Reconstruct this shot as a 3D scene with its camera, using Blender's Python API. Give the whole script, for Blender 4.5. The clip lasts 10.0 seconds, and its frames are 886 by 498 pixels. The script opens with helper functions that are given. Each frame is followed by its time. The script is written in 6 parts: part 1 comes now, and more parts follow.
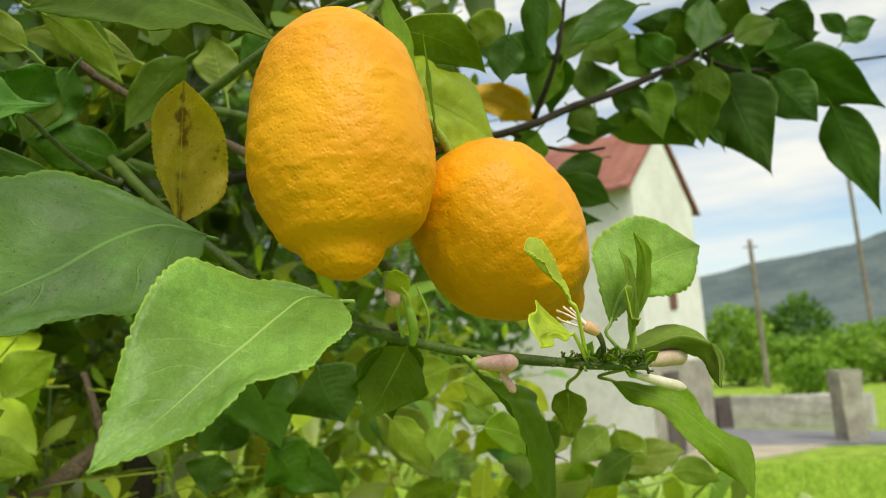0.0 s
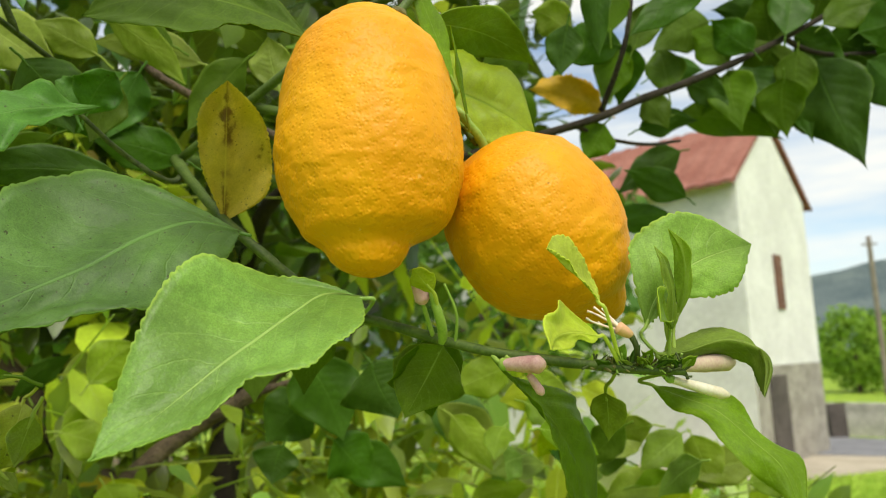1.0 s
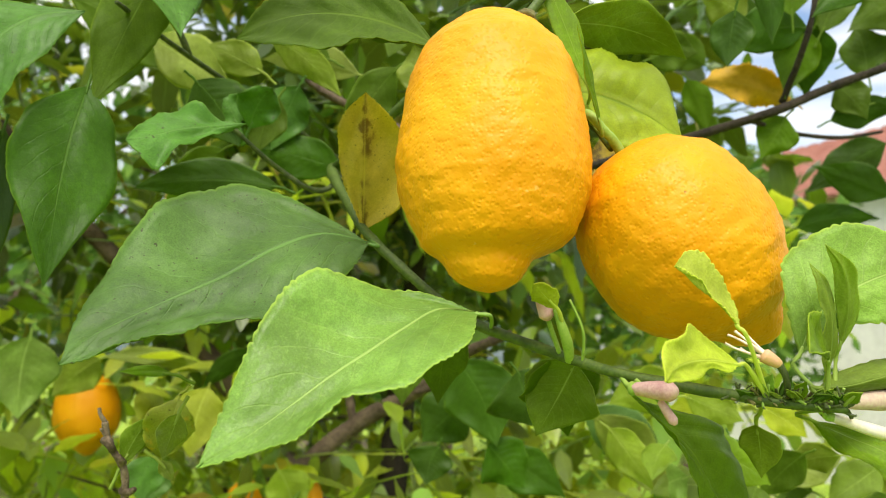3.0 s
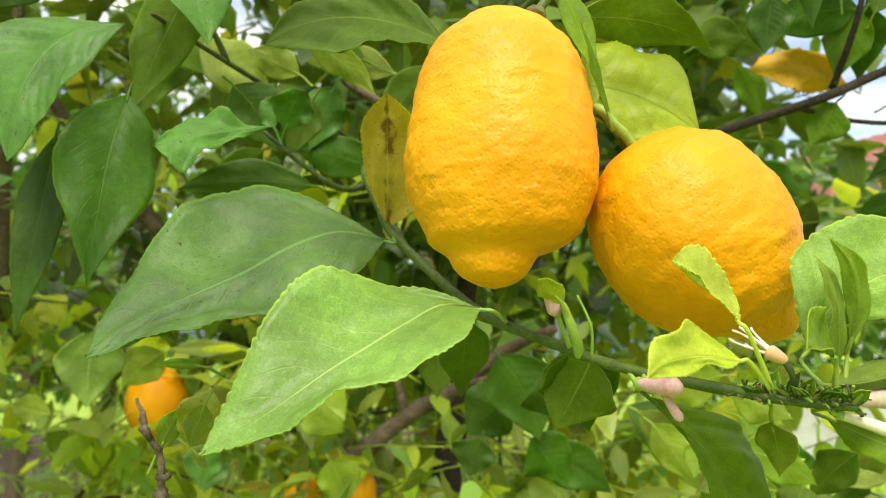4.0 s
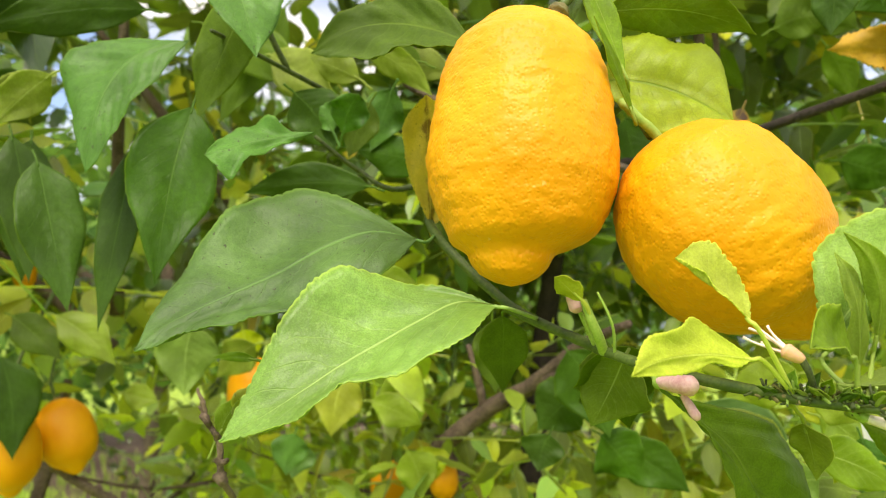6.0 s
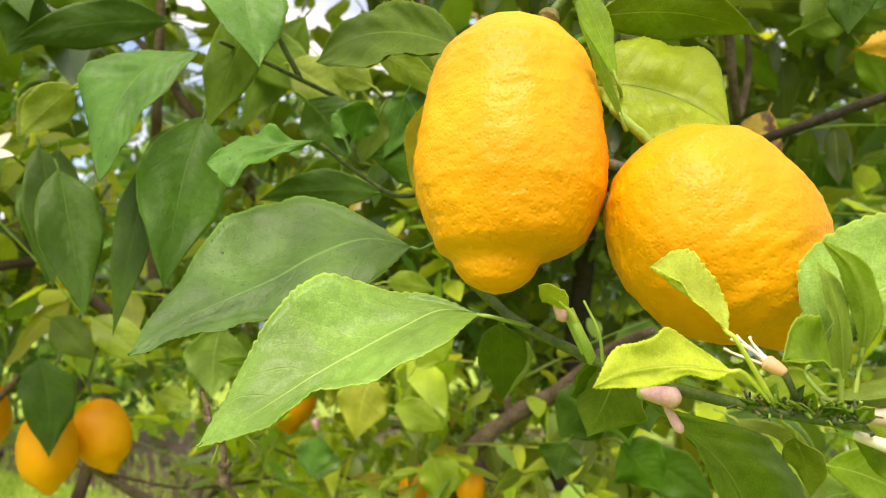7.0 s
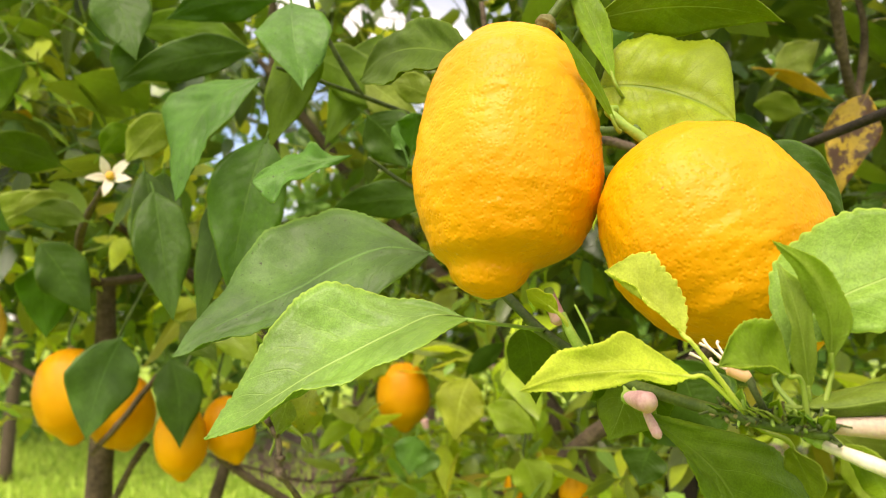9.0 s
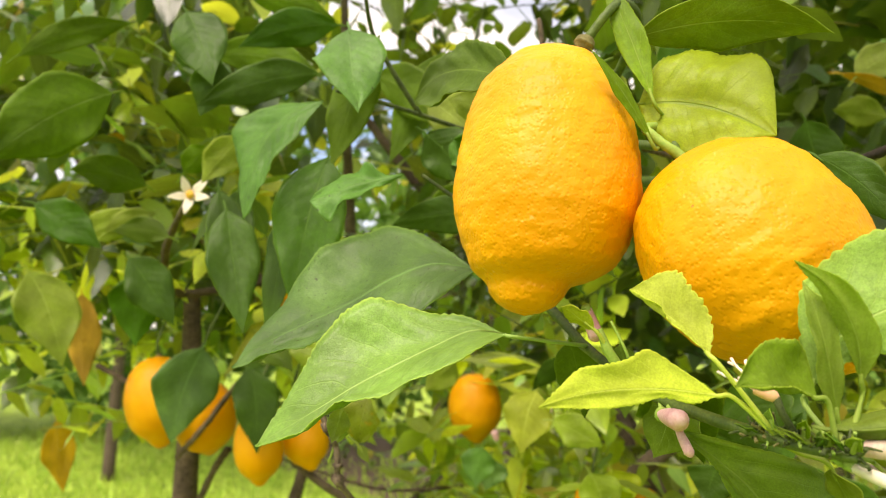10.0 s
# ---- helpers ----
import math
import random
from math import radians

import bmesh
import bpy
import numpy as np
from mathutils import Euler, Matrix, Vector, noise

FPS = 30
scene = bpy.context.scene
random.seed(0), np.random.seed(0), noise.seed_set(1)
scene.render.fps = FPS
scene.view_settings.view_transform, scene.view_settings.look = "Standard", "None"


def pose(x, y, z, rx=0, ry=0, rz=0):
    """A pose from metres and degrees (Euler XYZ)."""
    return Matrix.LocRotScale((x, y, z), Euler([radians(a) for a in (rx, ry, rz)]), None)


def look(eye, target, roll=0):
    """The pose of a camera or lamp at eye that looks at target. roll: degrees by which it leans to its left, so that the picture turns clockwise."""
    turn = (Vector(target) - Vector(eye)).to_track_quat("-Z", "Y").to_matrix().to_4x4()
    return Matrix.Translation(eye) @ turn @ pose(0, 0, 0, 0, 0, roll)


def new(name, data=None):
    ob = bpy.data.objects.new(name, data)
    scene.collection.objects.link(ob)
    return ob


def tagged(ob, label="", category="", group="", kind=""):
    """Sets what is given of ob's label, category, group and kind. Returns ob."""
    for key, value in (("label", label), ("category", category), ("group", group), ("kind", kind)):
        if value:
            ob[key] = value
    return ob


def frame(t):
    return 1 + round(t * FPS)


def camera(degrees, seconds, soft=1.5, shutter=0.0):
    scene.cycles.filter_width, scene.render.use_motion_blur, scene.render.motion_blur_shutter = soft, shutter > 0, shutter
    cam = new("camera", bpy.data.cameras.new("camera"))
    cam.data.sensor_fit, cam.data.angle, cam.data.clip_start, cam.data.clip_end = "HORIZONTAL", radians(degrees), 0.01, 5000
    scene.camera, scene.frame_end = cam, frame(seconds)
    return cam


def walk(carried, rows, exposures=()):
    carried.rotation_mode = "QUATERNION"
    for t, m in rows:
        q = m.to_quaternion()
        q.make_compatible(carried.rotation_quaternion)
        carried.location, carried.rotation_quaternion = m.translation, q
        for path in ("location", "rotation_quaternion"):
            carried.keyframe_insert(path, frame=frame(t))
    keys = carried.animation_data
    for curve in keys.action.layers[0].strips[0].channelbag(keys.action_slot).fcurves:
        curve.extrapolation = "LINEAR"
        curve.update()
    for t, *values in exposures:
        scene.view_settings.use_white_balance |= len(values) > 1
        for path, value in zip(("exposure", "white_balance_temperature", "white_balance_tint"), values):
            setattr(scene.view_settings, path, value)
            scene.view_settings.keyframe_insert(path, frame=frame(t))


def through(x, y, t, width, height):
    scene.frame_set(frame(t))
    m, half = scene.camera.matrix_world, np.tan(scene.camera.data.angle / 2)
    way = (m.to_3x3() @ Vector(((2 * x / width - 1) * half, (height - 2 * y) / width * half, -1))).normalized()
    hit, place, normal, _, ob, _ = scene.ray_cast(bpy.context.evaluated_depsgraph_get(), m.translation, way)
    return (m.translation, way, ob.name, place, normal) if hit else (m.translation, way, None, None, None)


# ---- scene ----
cam = camera(62.6, 10.0, soft=1.0)
PATH = [
    (0, (0.116, 0.194, 1.503), (-0.036, 2.165, 1.807), -3.5),
    (0.5, (0.129, 0.198, 1.503), (-0.148, 2.155, 1.812), -3.0),
    (1, (0.138, 0.202, 1.503), (-0.273, 2.136, 1.809), -2.1),
    (1.5, (0.145, 0.206, 1.505), (-0.41, 2.103, 1.815), -1.4),
    (2, (0.148, 0.21, 1.508), (-0.543, 2.062, 1.812), -0.5),
    (2.5, (0.149, 0.213, 1.509), (-0.647, 2.022, 1.814), 0.2),
    (4, (0.175, 0.222, 1.51), (-0.883, 1.896, 1.793), 0.8),
    (4.5, (0.182, 0.224, 1.51), (-0.95, 1.849, 1.786), 1.0),
    (5, (0.188, 0.225, 1.511), (-1.0, 1.809, 1.787), 1.2),
    (5.5, (0.195, 0.229, 1.511), (-1.052, 1.771, 1.775), 1.1),
    (7, (0.216, 0.247, 1.513), (-1.174, 1.66, 1.781), 1.7),
    (7.5, (0.226, 0.257, 1.514), (-1.222, 1.611, 1.777), 1.8),
    (8, (0.236, 0.266, 1.515), (-1.277, 1.549, 1.769), 1.9),
    (8.5, (0.246, 0.274, 1.516), (-1.336, 1.472, 1.769), 1.9),
    (9, (0.255, 0.279, 1.515), (-1.393, 1.381, 1.776), 1.8),
    (9.5, (0.264, 0.282, 1.516), (-1.443, 1.289, 1.788), 2.0),
    (10, (0.269, 0.287, 1.517), (-1.491, 1.194, 1.797), 2.4),
]
cam.data.dof.use_dof = True
cam.data.dof.focus_distance = 0.225
cam.data.dof.aperture_fstop = 18.5
walk(cam, [(t, look(eye, target, roll)) for t, eye, target, roll in PATH],
     [(0.0, 0.31, 6800, 5), (2.5, 0.75, 6800, 8), (5.5, 0.97, 6900, 14), (7.0, 1.00, 7250, 19), (10.0, 0.98, 7400, 20)])

# ---- sky, sun and exposure ----
SUN_EL, SUN_AZ = 52.0, 150.0          # degrees above the horizon; clockwise from +y
world = bpy.data.worlds.new("sky")
scene.world = world
world.use_nodes = True
wt = world.node_tree
wt.nodes.clear()
w_out = wt.nodes.new("ShaderNodeOutputWorld")
w_bg = wt.nodes.new("ShaderNodeBackground")
w_sky = wt.nodes.new("ShaderNodeTexSky")
w_sky.sky_type = "NISHITA"
w_sky.sun_disc = False
w_sky.sun_elevation = radians(SUN_EL)
w_sky.sun_rotation = radians(SUN_AZ)
w_map = wt.nodes.new("ShaderNodeMapping")
w_map.inputs["Scale"].default_value = (1.6, 1.6, 9.0)
w_map.inputs["Rotation"].default_value = (0.0, radians(7), 0.0)
w_tc = wt.nodes.new("ShaderNodeTexCoord")
w_noise = wt.nodes.new("ShaderNodeTexNoise")
w_noise.inputs["Scale"].default_value = 1.5
w_noise.inputs["Detail"].default_value = 6.0
w_noise.inputs["Roughness"].default_value = 0.55
w_ramp = wt.nodes.new("ShaderNodeValToRGB")
w_ramp.color_ramp.elements[0].position = 0.42
w_ramp.color_ramp.elements[1].position = 0.70
w_mix = wt.nodes.new("ShaderNodeMix")
w_mix.data_type = "RGBA"
w_mix.inputs["B"].default_value = (5.6, 5.6, 5.5, 1.0)
wt.links.new(w_tc.outputs["Generated"], w_map.inputs["Vector"])
wt.links.new(w_map.outputs["Vector"], w_noise.inputs["Vector"])
w_sep = wt.nodes.new("ShaderNodeSeparateXYZ")
w_high = wt.nodes.new("ShaderNodeMath")
w_high.operation = "MULTIPLY_ADD"
w_high.inputs[1].default_value = 0.27
wt.links.new(w_tc.outputs["Generated"], w_sep.inputs[0])
wt.links.new(w_sep.outputs[2], w_high.inputs[0])
wt.links.new(w_noise.outputs["Fac"], w_high.inputs[2])
wt.links.new(w_high.outputs[0], w_ramp.inputs["Fac"])
wt.links.new(w_ramp.outputs["Color"], w_mix.inputs["Factor"])
wt.links.new(w_sky.outputs["Color"], w_mix.inputs["A"])
wt.links.new(w_mix.outputs["Result"], w_bg.inputs["Color"])
w_bg.inputs["Strength"].default_value = 0.138
wt.links.new(w_bg.outputs["Background"], w_out.inputs["Surface"])

sun = new("sun", bpy.data.lights.new("sun", "SUN"))
sun.data.energy = 2.4
sun.data.angle = radians(28)
sun.data.color = (1.0, 0.95, 0.86)
_az, _el = radians(SUN_AZ), radians(SUN_EL)
sun.matrix_world = look((math.sin(_az) * math.cos(_el) * 50, math.cos(_az) * math.cos(_el) * 50, math.sin(_el) * 50), (0, 0, 0))


# ---- materials ----
class Nodes:
    """A short hand for building node materials."""

    def __init__(self, name):
        self.mat = bpy.data.materials.new(name)
        self.mat.use_nodes = True
        self.t = self.mat.node_tree
        self.t.nodes.clear()
        self.out = self.t.nodes.new("ShaderNodeOutputMaterial")

    def n(self, kind, **sets):
        node = self.t.nodes.new("ShaderNode" + kind)
        for key, value in sets.items():
            setattr(node, key, value)
        return node

    def put(self, socket, value):
        if isinstance(value, bpy.types.NodeSocket):
            self.t.links.new(value, socket)
        else:
            socket.default_value = value

    def math(self, op, a, b=0.0, clamp=False):
        node = self.n("Math", operation=op, use_clamp=clamp)
        self.put(node.inputs[0], a)
        self.put(node.inputs[1], b)
        return node.outputs[0]

    def noise(self, vec, scale, detail=3.0, rough=0.5, distort=0.0):
        node = self.n("TexNoise")
        if vec is not None:
            self.put(node.inputs["Vector"], vec)
        self.put(node.inputs["Scale"], scale)
        self.put(node.inputs["Detail"], detail)
        self.put(node.inputs["Roughness"], rough)
        self.put(node.inputs["Distortion"], distort)
        return node.outputs["Fac"]

    def step(self, value, low, high, a=0.0, b=1.0):
        node = self.n("MapRange", interpolation_type="SMOOTHSTEP")
        for name, v in (("Value", value), ("From Min", low), ("From Max", high), ("To Min", a), ("To Max", b)):
            self.put(node.inputs[name], v)
        return node.outputs["Result"]

    def mix(self, fac, a, b, blend="MIX"):
        node = self.n("Mix", data_type="RGBA", blend_type=blend)
        self.put(node.inputs["Factor"], fac)
        self.put(node.inputs["A"], a if isinstance(a, bpy.types.NodeSocket) else (*a, 1.0))
        self.put(node.inputs["B"], b if isinstance(b, bpy.types.NodeSocket) else (*b, 1.0))
        return node.outputs["Result"]

    def bump(self, height, strength, distance, normal=None):
        node = self.n("Bump")
        self.put(node.inputs["Height"], height)
        self.put(node.inputs["Strength"], strength)
        self.put(node.inputs["Distance"], distance)
        if normal is not None:
            self.put(node.inputs["Normal"], normal)
        return node.outputs["Normal"]

    def surface(self, color, rough=0.6, normal=None, **more):
        node = self.n("BsdfPrincipled")
        self.put(node.inputs["Base Color"], color if isinstance(color, bpy.types.NodeSocket) else (*color, 1.0))
        self.put(node.inputs["Roughness"], rough)
        if normal is not None:
            self.put(node.inputs["Normal"], normal)
        for key, value in more.items():
            self.put(node.inputs[key.replace("_", " ")], value)
        return node.outputs["BSDF"]

    def done(self, shader):
        self.t.links.new(shader, self.out.inputs["Surface"])
        return self.mat


def leaf_material(name, color, vein, through=0.35, rough=0.42, soot=0.0, blotch=None, blotch_at=0.6, streak=False, island=False, sheen=0.3):
    """A citrus leaf: midrib and side veins along its own length, mottling, and light that passes through the blade."""
    m = Nodes(name)
    uv = m.n("UVMap").outputs["UV"]
    sep = m.n("SeparateXYZ")
    m.put(sep.inputs[0], uv)
    u, v = sep.outputs[0], sep.outputs[1]
    across = m.math("ABSOLUTE", m.math("SUBTRACT", v, 0.5))
    obj = m.n("TexCoord").outputs["Object"]
    if island:
        rnd = m.n("NewGeometry").outputs["Random Per Island"]
    else:
        rnd = m.n("ObjectInfo").outputs["Random"]
    mid = m.step(m.math("DIVIDE", across, m.math("SUBTRACT", 1.15, u)), 0.008, 0.020, 1.0, 0.0)
    wob = m.noise(obj, 90.0, 2.0)
    phase = m.math("SUBTRACT", m.math("MULTIPLY", u, 9.0), m.math("MULTIPLY", across, 5.2))
    phase = m.math("ADD", phase, m.math("MULTIPLY", wob, 0.7))
    saw = m.math("ABSOLUTE", m.math("SUBTRACT", m.math("FRACT", phase), 0.5))
    side = m.math("MULTIPLY", m.step(saw, 0.0, 0.05, 1.0, 0.0), m.step(across, 0.30, 0.48, 1.0, 0.0))
    veins = m.math("MAXIMUM", mid, m.math("MULTIPLY", side, 0.30))
    big = m.noise(obj, 38.0, 3.0)
    fine = m.noise(obj, 900.0, 2.0)
    col = m.mix(m.step(big, 0.3, 0.7), tuple(c * 0.74 for c in color), tuple(min(1, c * 1.22) for c in color))
    cells = m.n("TexVoronoi", feature="DISTANCE_TO_EDGE")
    m.put(cells.inputs["Vector"], obj)
    m.put(cells.inputs["Scale"], 1200.0)
    net = m.step(cells.outputs["Distance"], 0.0, 0.12, 1.0, 0.0)
    col = m.mix(m.math("MULTIPLY", net, 0.14), col, vein)
    grain = m.noise(obj, 320.0, 4.0, 0.65)
    col = m.mix(m.step(grain, 0.35, 0.65, 0.30, 0.0), col, tuple(c * 0.45 for c in color))
    pale = m.step(m.noise(obj, 620.0, 2.0, 0.5), 0.60, 0.72, 0.0, 0.22)
    col = m.mix(pale, col, vein)
    speckle = m.noise(obj, 1700.0, 2.0, 0.6)
    col = m.mix(m.step(speckle, 0.38, 0.58, 0.34, 0.0), col, tuple(c * 0.40 for c in color))
    if island:
        odd = m.math("FRACT", m.math("MULTIPLY", rnd, 17.3))
        col = m.mix(m.step(odd, 0.95, 0.96), col, (0.46, 0.40, 0.04))
        col = m.mix(m.step(odd, 0.22, 0.21), col, tuple(c * k for c, k in zip(color, (0.45, 0.60, 1.3))))
    hue = m.n("HueSaturation")
    m.put(hue.inputs["Hue"], m.math("ADD", 0.478 if island else 0.484, m.math("MULTIPLY", rnd, 0.026 if island else 0.014)))
    m.put(hue.inputs["Saturation"], m.math("ADD", 0.95, m.math("MULTIPLY", rnd, 0.10)))
    m.put(hue.inputs["Value"], m.math("ADD", 0.26 if island else 0.86, m.math("MULTIPLY", rnd, 1.3 if island else 0.28)))
    m.put(hue.inputs["Color"], col)
    col = hue.outputs["Color"]
    if blotch:
        spots = m.step(m.noise(obj, 130.0, 5.0, 0.65), blotch_at, blotch_at + 0.09)
        if streak:
            ragged = m.math("ADD", across, m.math("MULTIPLY", m.math("SUBTRACT", m.noise(obj, 210.0, 5.0, 0.7), 0.5), 0.55))
            near_rib = m.math("MULTIPLY", m.step(ragged, 0.03, 0.11, 1.0, 0.0), m.step(m.noise(obj, 62.0, 2.0, 0.5), 0.40, 0.52))
            spots = m.math("MAXIMUM", spots, near_rib)
        col = m.mix(spots, col, blotch)
    col = m.mix(m.math("MULTIPLY", veins, 0.75), col, vein)
    rim = m.math("MULTIPLY", m.step(across, 0.480, 0.496), m.step(u, 0.02, 0.08))
    col = m.mix(m.math("MULTIPLY", rim, 0.42), col, tuple(min(1.0, c * 1.25 + 0.05) for c in vein[:2]) + (vein[2] * 0.7,))
    if soot:
        dust = m.math("MULTIPLY", m.step(m.noise(obj, 45.0, 5.0, 0.6), 0.40, 0.72), m.step(fine, 0.25, 0.75, 0.35, 1.0))
        col = m.mix(m.math("MULTIPLY", dust, soot), col, (0.028, 0.050, 0.028))
    col = m.mix(m.step(m.noise(obj, 800.0, 1.0), 0.70, 0.74), col, (0.04, 0.045, 0.015)) if soot else col
    height = m.math("ADD", m.math("MULTIPLY", veins, -0.7), m.math("MULTIPLY", m.noise(obj, 230.0, 3.0), 0.8))
    height = m.math("SUBTRACT", height, m.math("MULTIPLY", net, 0.04))
    height = m.math("ADD", height, m.math("MULTIPLY", m.noise(obj, 900.0, 2.0, 0.6), 0.22))
    nrm = m.bump(height, 0.55, 0.0008)
    top = m.surface(col, m.math("ADD", rough, m.math("MULTIPLY", big, 0.12)), nrm, Specular_IOR_Level=sheen)
    if through:
        tr = m.n("BsdfTranslucent")
        glow = m.mix(0.6, col, tuple(min(1.0, c * k) for c, k in zip(color, (1.9, 1.5, 0.6))))
        m.put(tr.inputs["Color"], glow)
        mixer = m.n("MixShader")
        m.put(mixer.inputs[0], through)
        m.put(mixer.inputs[1], top)
        m.put(mixer.inputs[2], tr.outputs[0])
        top = mixer.outputs[0]
    return m.done(top)


FRESH = leaf_material("fresh_leaf", (0.172, 0.325, 0.060), (0.37, 0.54, 0.14), 0.25, 0.32)
SPROUT = leaf_material("sprouting_leaf", (0.27, 0.45, 0.045), (0.44, 0.58, 0.12), 0.45, 0.38, sheen=0.2)
MATURE = leaf_material("mature_leaf", (0.048, 0.130, 0.010), (0.085, 0.175, 0.020), 0.24, 0.36, sheen=0.16)
GREEN = leaf_material("green_leaf", (0.16, 0.29, 0.016), (0.34, 0.46, 0.09), 0.3, 0.42, sheen=0.2)
TOOTHED = leaf_material("tender_leaf", (0.20, 0.37, 0.055), (0.40, 0.55, 0.14), 0.25, 0.38, sheen=0.2)
MATT = leaf_material("matt_leaf", (0.080, 0.165, 0.012), (0.15, 0.24, 0.03), 0.32, 0.5, sheen=0.14)
OLIVE = leaf_material("olive_leaf", (0.100, 0.200, 0.012), (0.16, 0.26, 0.03), 0.34, 0.42, sheen=0.16)
DULL = leaf_material("dusty_leaf", (0.092, 0.235, 0.036), (0.14, 0.285, 0.06), 0.24, 0.38, soot=0.36, sheen=0.24)
LIGHT = leaf_material("pale_leaf", (0.25, 0.37, 0.035), (0.40, 0.50, 0.10), 0.35, 0.4)
TENDER = leaf_material("back_lit_leaf", (0.36, 0.48, 0.04), (0.22, 0.34, 0.04), 0.45, 0.36)
FLECKED = leaf_material("flecked_leaf", (0.34, 0.45, 0.03), (0.44, 0.50, 0.08), 0.35, 0.42, soot=0.25, blotch=(0.50, 0.36, 0.03), blotch_at=0.56)
FLUSHED = leaf_material("flushed_leaf", (0.10, 0.20, 0.05), (0.30, 0.42, 0.10), 0.25, 0.35, blotch=(0.58, 0.58, 0.05), blotch_at=0.72, streak=True)
YOUNG = leaf_material("young_leaf", (0.40, 0.52, 0.022), (0.56, 0.66, 0.12), 0.3, 0.42, sheen=0.2)
LIME = leaf_material("lime_leaf", (0.46, 0.62, 0.045), (0.62, 0.74, 0.14), 0.25, 0.45, sheen=0.1)
SPOTTED = leaf_material("dying_leaf", (0.78, 0.66, 0.045), (0.62, 0.52, 0.06), 0.42, 0.42, soot=0.10, blotch=(0.13, 0.045, 0.015), blotch_at=0.62, streak=True)
YELLOW = leaf_material("yellow_leaf", (0.60, 0.42, 0.02), (0.5, 0.35, 0.05), 0.35, 0.45, blotch=(0.3, 0.17, 0.02), blotch_at=0.62)
SCORCHED = leaf_material("scorched_leaf", (0.40, 0.29, 0.03), (0.3, 0.2, 0.03), 0.25, 0.55, soot=0.5, blotch=(0.06, 0.028, 0.012), blotch_at=0.47)
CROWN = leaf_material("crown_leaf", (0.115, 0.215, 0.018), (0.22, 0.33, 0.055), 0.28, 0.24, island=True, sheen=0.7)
# paler copies of the crown leaf, with sunlight put into the colour
CROWN_SUNLIT = leaf_material("crown_leaf_sunlit", (0.50, 0.66, 0.07), (0.56, 0.66, 0.14), 0.45, 0.26, island=True, sheen=0.6)
CROWN_HALF_LIT = leaf_material("crown_leaf_half_lit", (0.31, 0.47, 0.045), (0.42, 0.55, 0.10), 0.40, 0.25, island=True, sheen=0.7)


def peel_material():
    m = Nodes("lemon_peel")
    obj = m.n("TexCoord").outputs["Object"]
    vor = m.n("TexVoronoi", feature="F1")
    m.put(vor.inputs["Vector"], obj)
    m.put(vor.inputs["Scale"], 640.0)
    m.put(vor.inputs["Randomness"], 1.0)
    pore = m.step(vor.outputs["Distance"], 0.0, 0.55)
    lumps = m.noise(obj, 150.0, 3.0, 0.55)
    broad = m.noise(obj, 30.0, 2.0)
    col = m.mix(m.step(broad, 0.3, 0.7), (0.68, 0.278, 0.0035), (0.75, 0.345, 0.006))
    col = m.mix(m.math("MULTIPLY", m.step(pore, 0.0, 0.35, 1.0, 0.0), 0.30), col, (0.62, 0.24, 0.003))
    scar = m.step(m.noise(obj, 75.0, 4.0, 0.7), 0.70, 0.74)
    col = m.mix(m.math("MULTIPLY", scar, 0.55), col, (0.80, 0.45, 0.12))
    speck = m.n("TexVoronoi", feature="F1")
    m.put(speck.inputs["Vector"], obj)
    m.put(speck.inputs["Scale"], 90.0)
    dots = m.step(speck.outputs["Distance"], 0.035, 0.05, 1.0, 0.0)
    dots = m.math("MULTIPLY", dots, m.step(m.noise(obj, 40.0), 0.58, 0.62))
    col = m.mix(m.math("MULTIPLY", dots, 0.7), col, (0.12, 0.06, 0.01))
    height = m.math("ADD", m.math("MULTIPLY", pore, 0.27), m.math("MULTIPLY", lumps, 0.75))
    height = m.math("ADD", height, m.math("MULTIPLY", m.noise(obj, 420.0, 2.0, 0.5), 0.30))
    nrm = m.bump(height, 0.42, 0.0013)
    return m.done(m.surface(col, 0.46, nrm, Specular_IOR_Level=0.22, Subsurface_Weight=0.08,
                            Subsurface_Radius=(0.012, 0.006, 0.001), Subsurface_Scale=0.3))


def grainy(name, a, b, scale, rough=0.8, bump=0.4, depth=0.002, fine=8.0, through=0.0, spec=0.3):
    """Two tones at a broad scale, grain at a fine one."""
    m = Nodes(name)
    obj = m.n("TexCoord").outputs["Object"]
    broad = m.noise(obj, scale, 4.0, 0.6)
    small = m.noise(obj, scale * fine, 3.0, 0.6)
    col = m.mix(m.step(m.math("ADD", m.math("MULTIPLY", broad, 0.6), m.math("MULTIPLY", small, 0.4)), 0.34, 0.66), a, b)
    sh = m.surface(col, rough, m.bump(small, bump, depth), Specular_IOR_Level=spec)
    if through:
        tr = m.n("BsdfTranslucent")
        m.put(tr.inputs["Color"], col)
        mx = m.n("MixShader")
        m.put(mx.inputs[0], through)
        m.put(mx.inputs[1], sh)
        m.put(mx.inputs[2], tr.outputs[0])
        sh = mx.outputs[0]
    return m.done(sh)


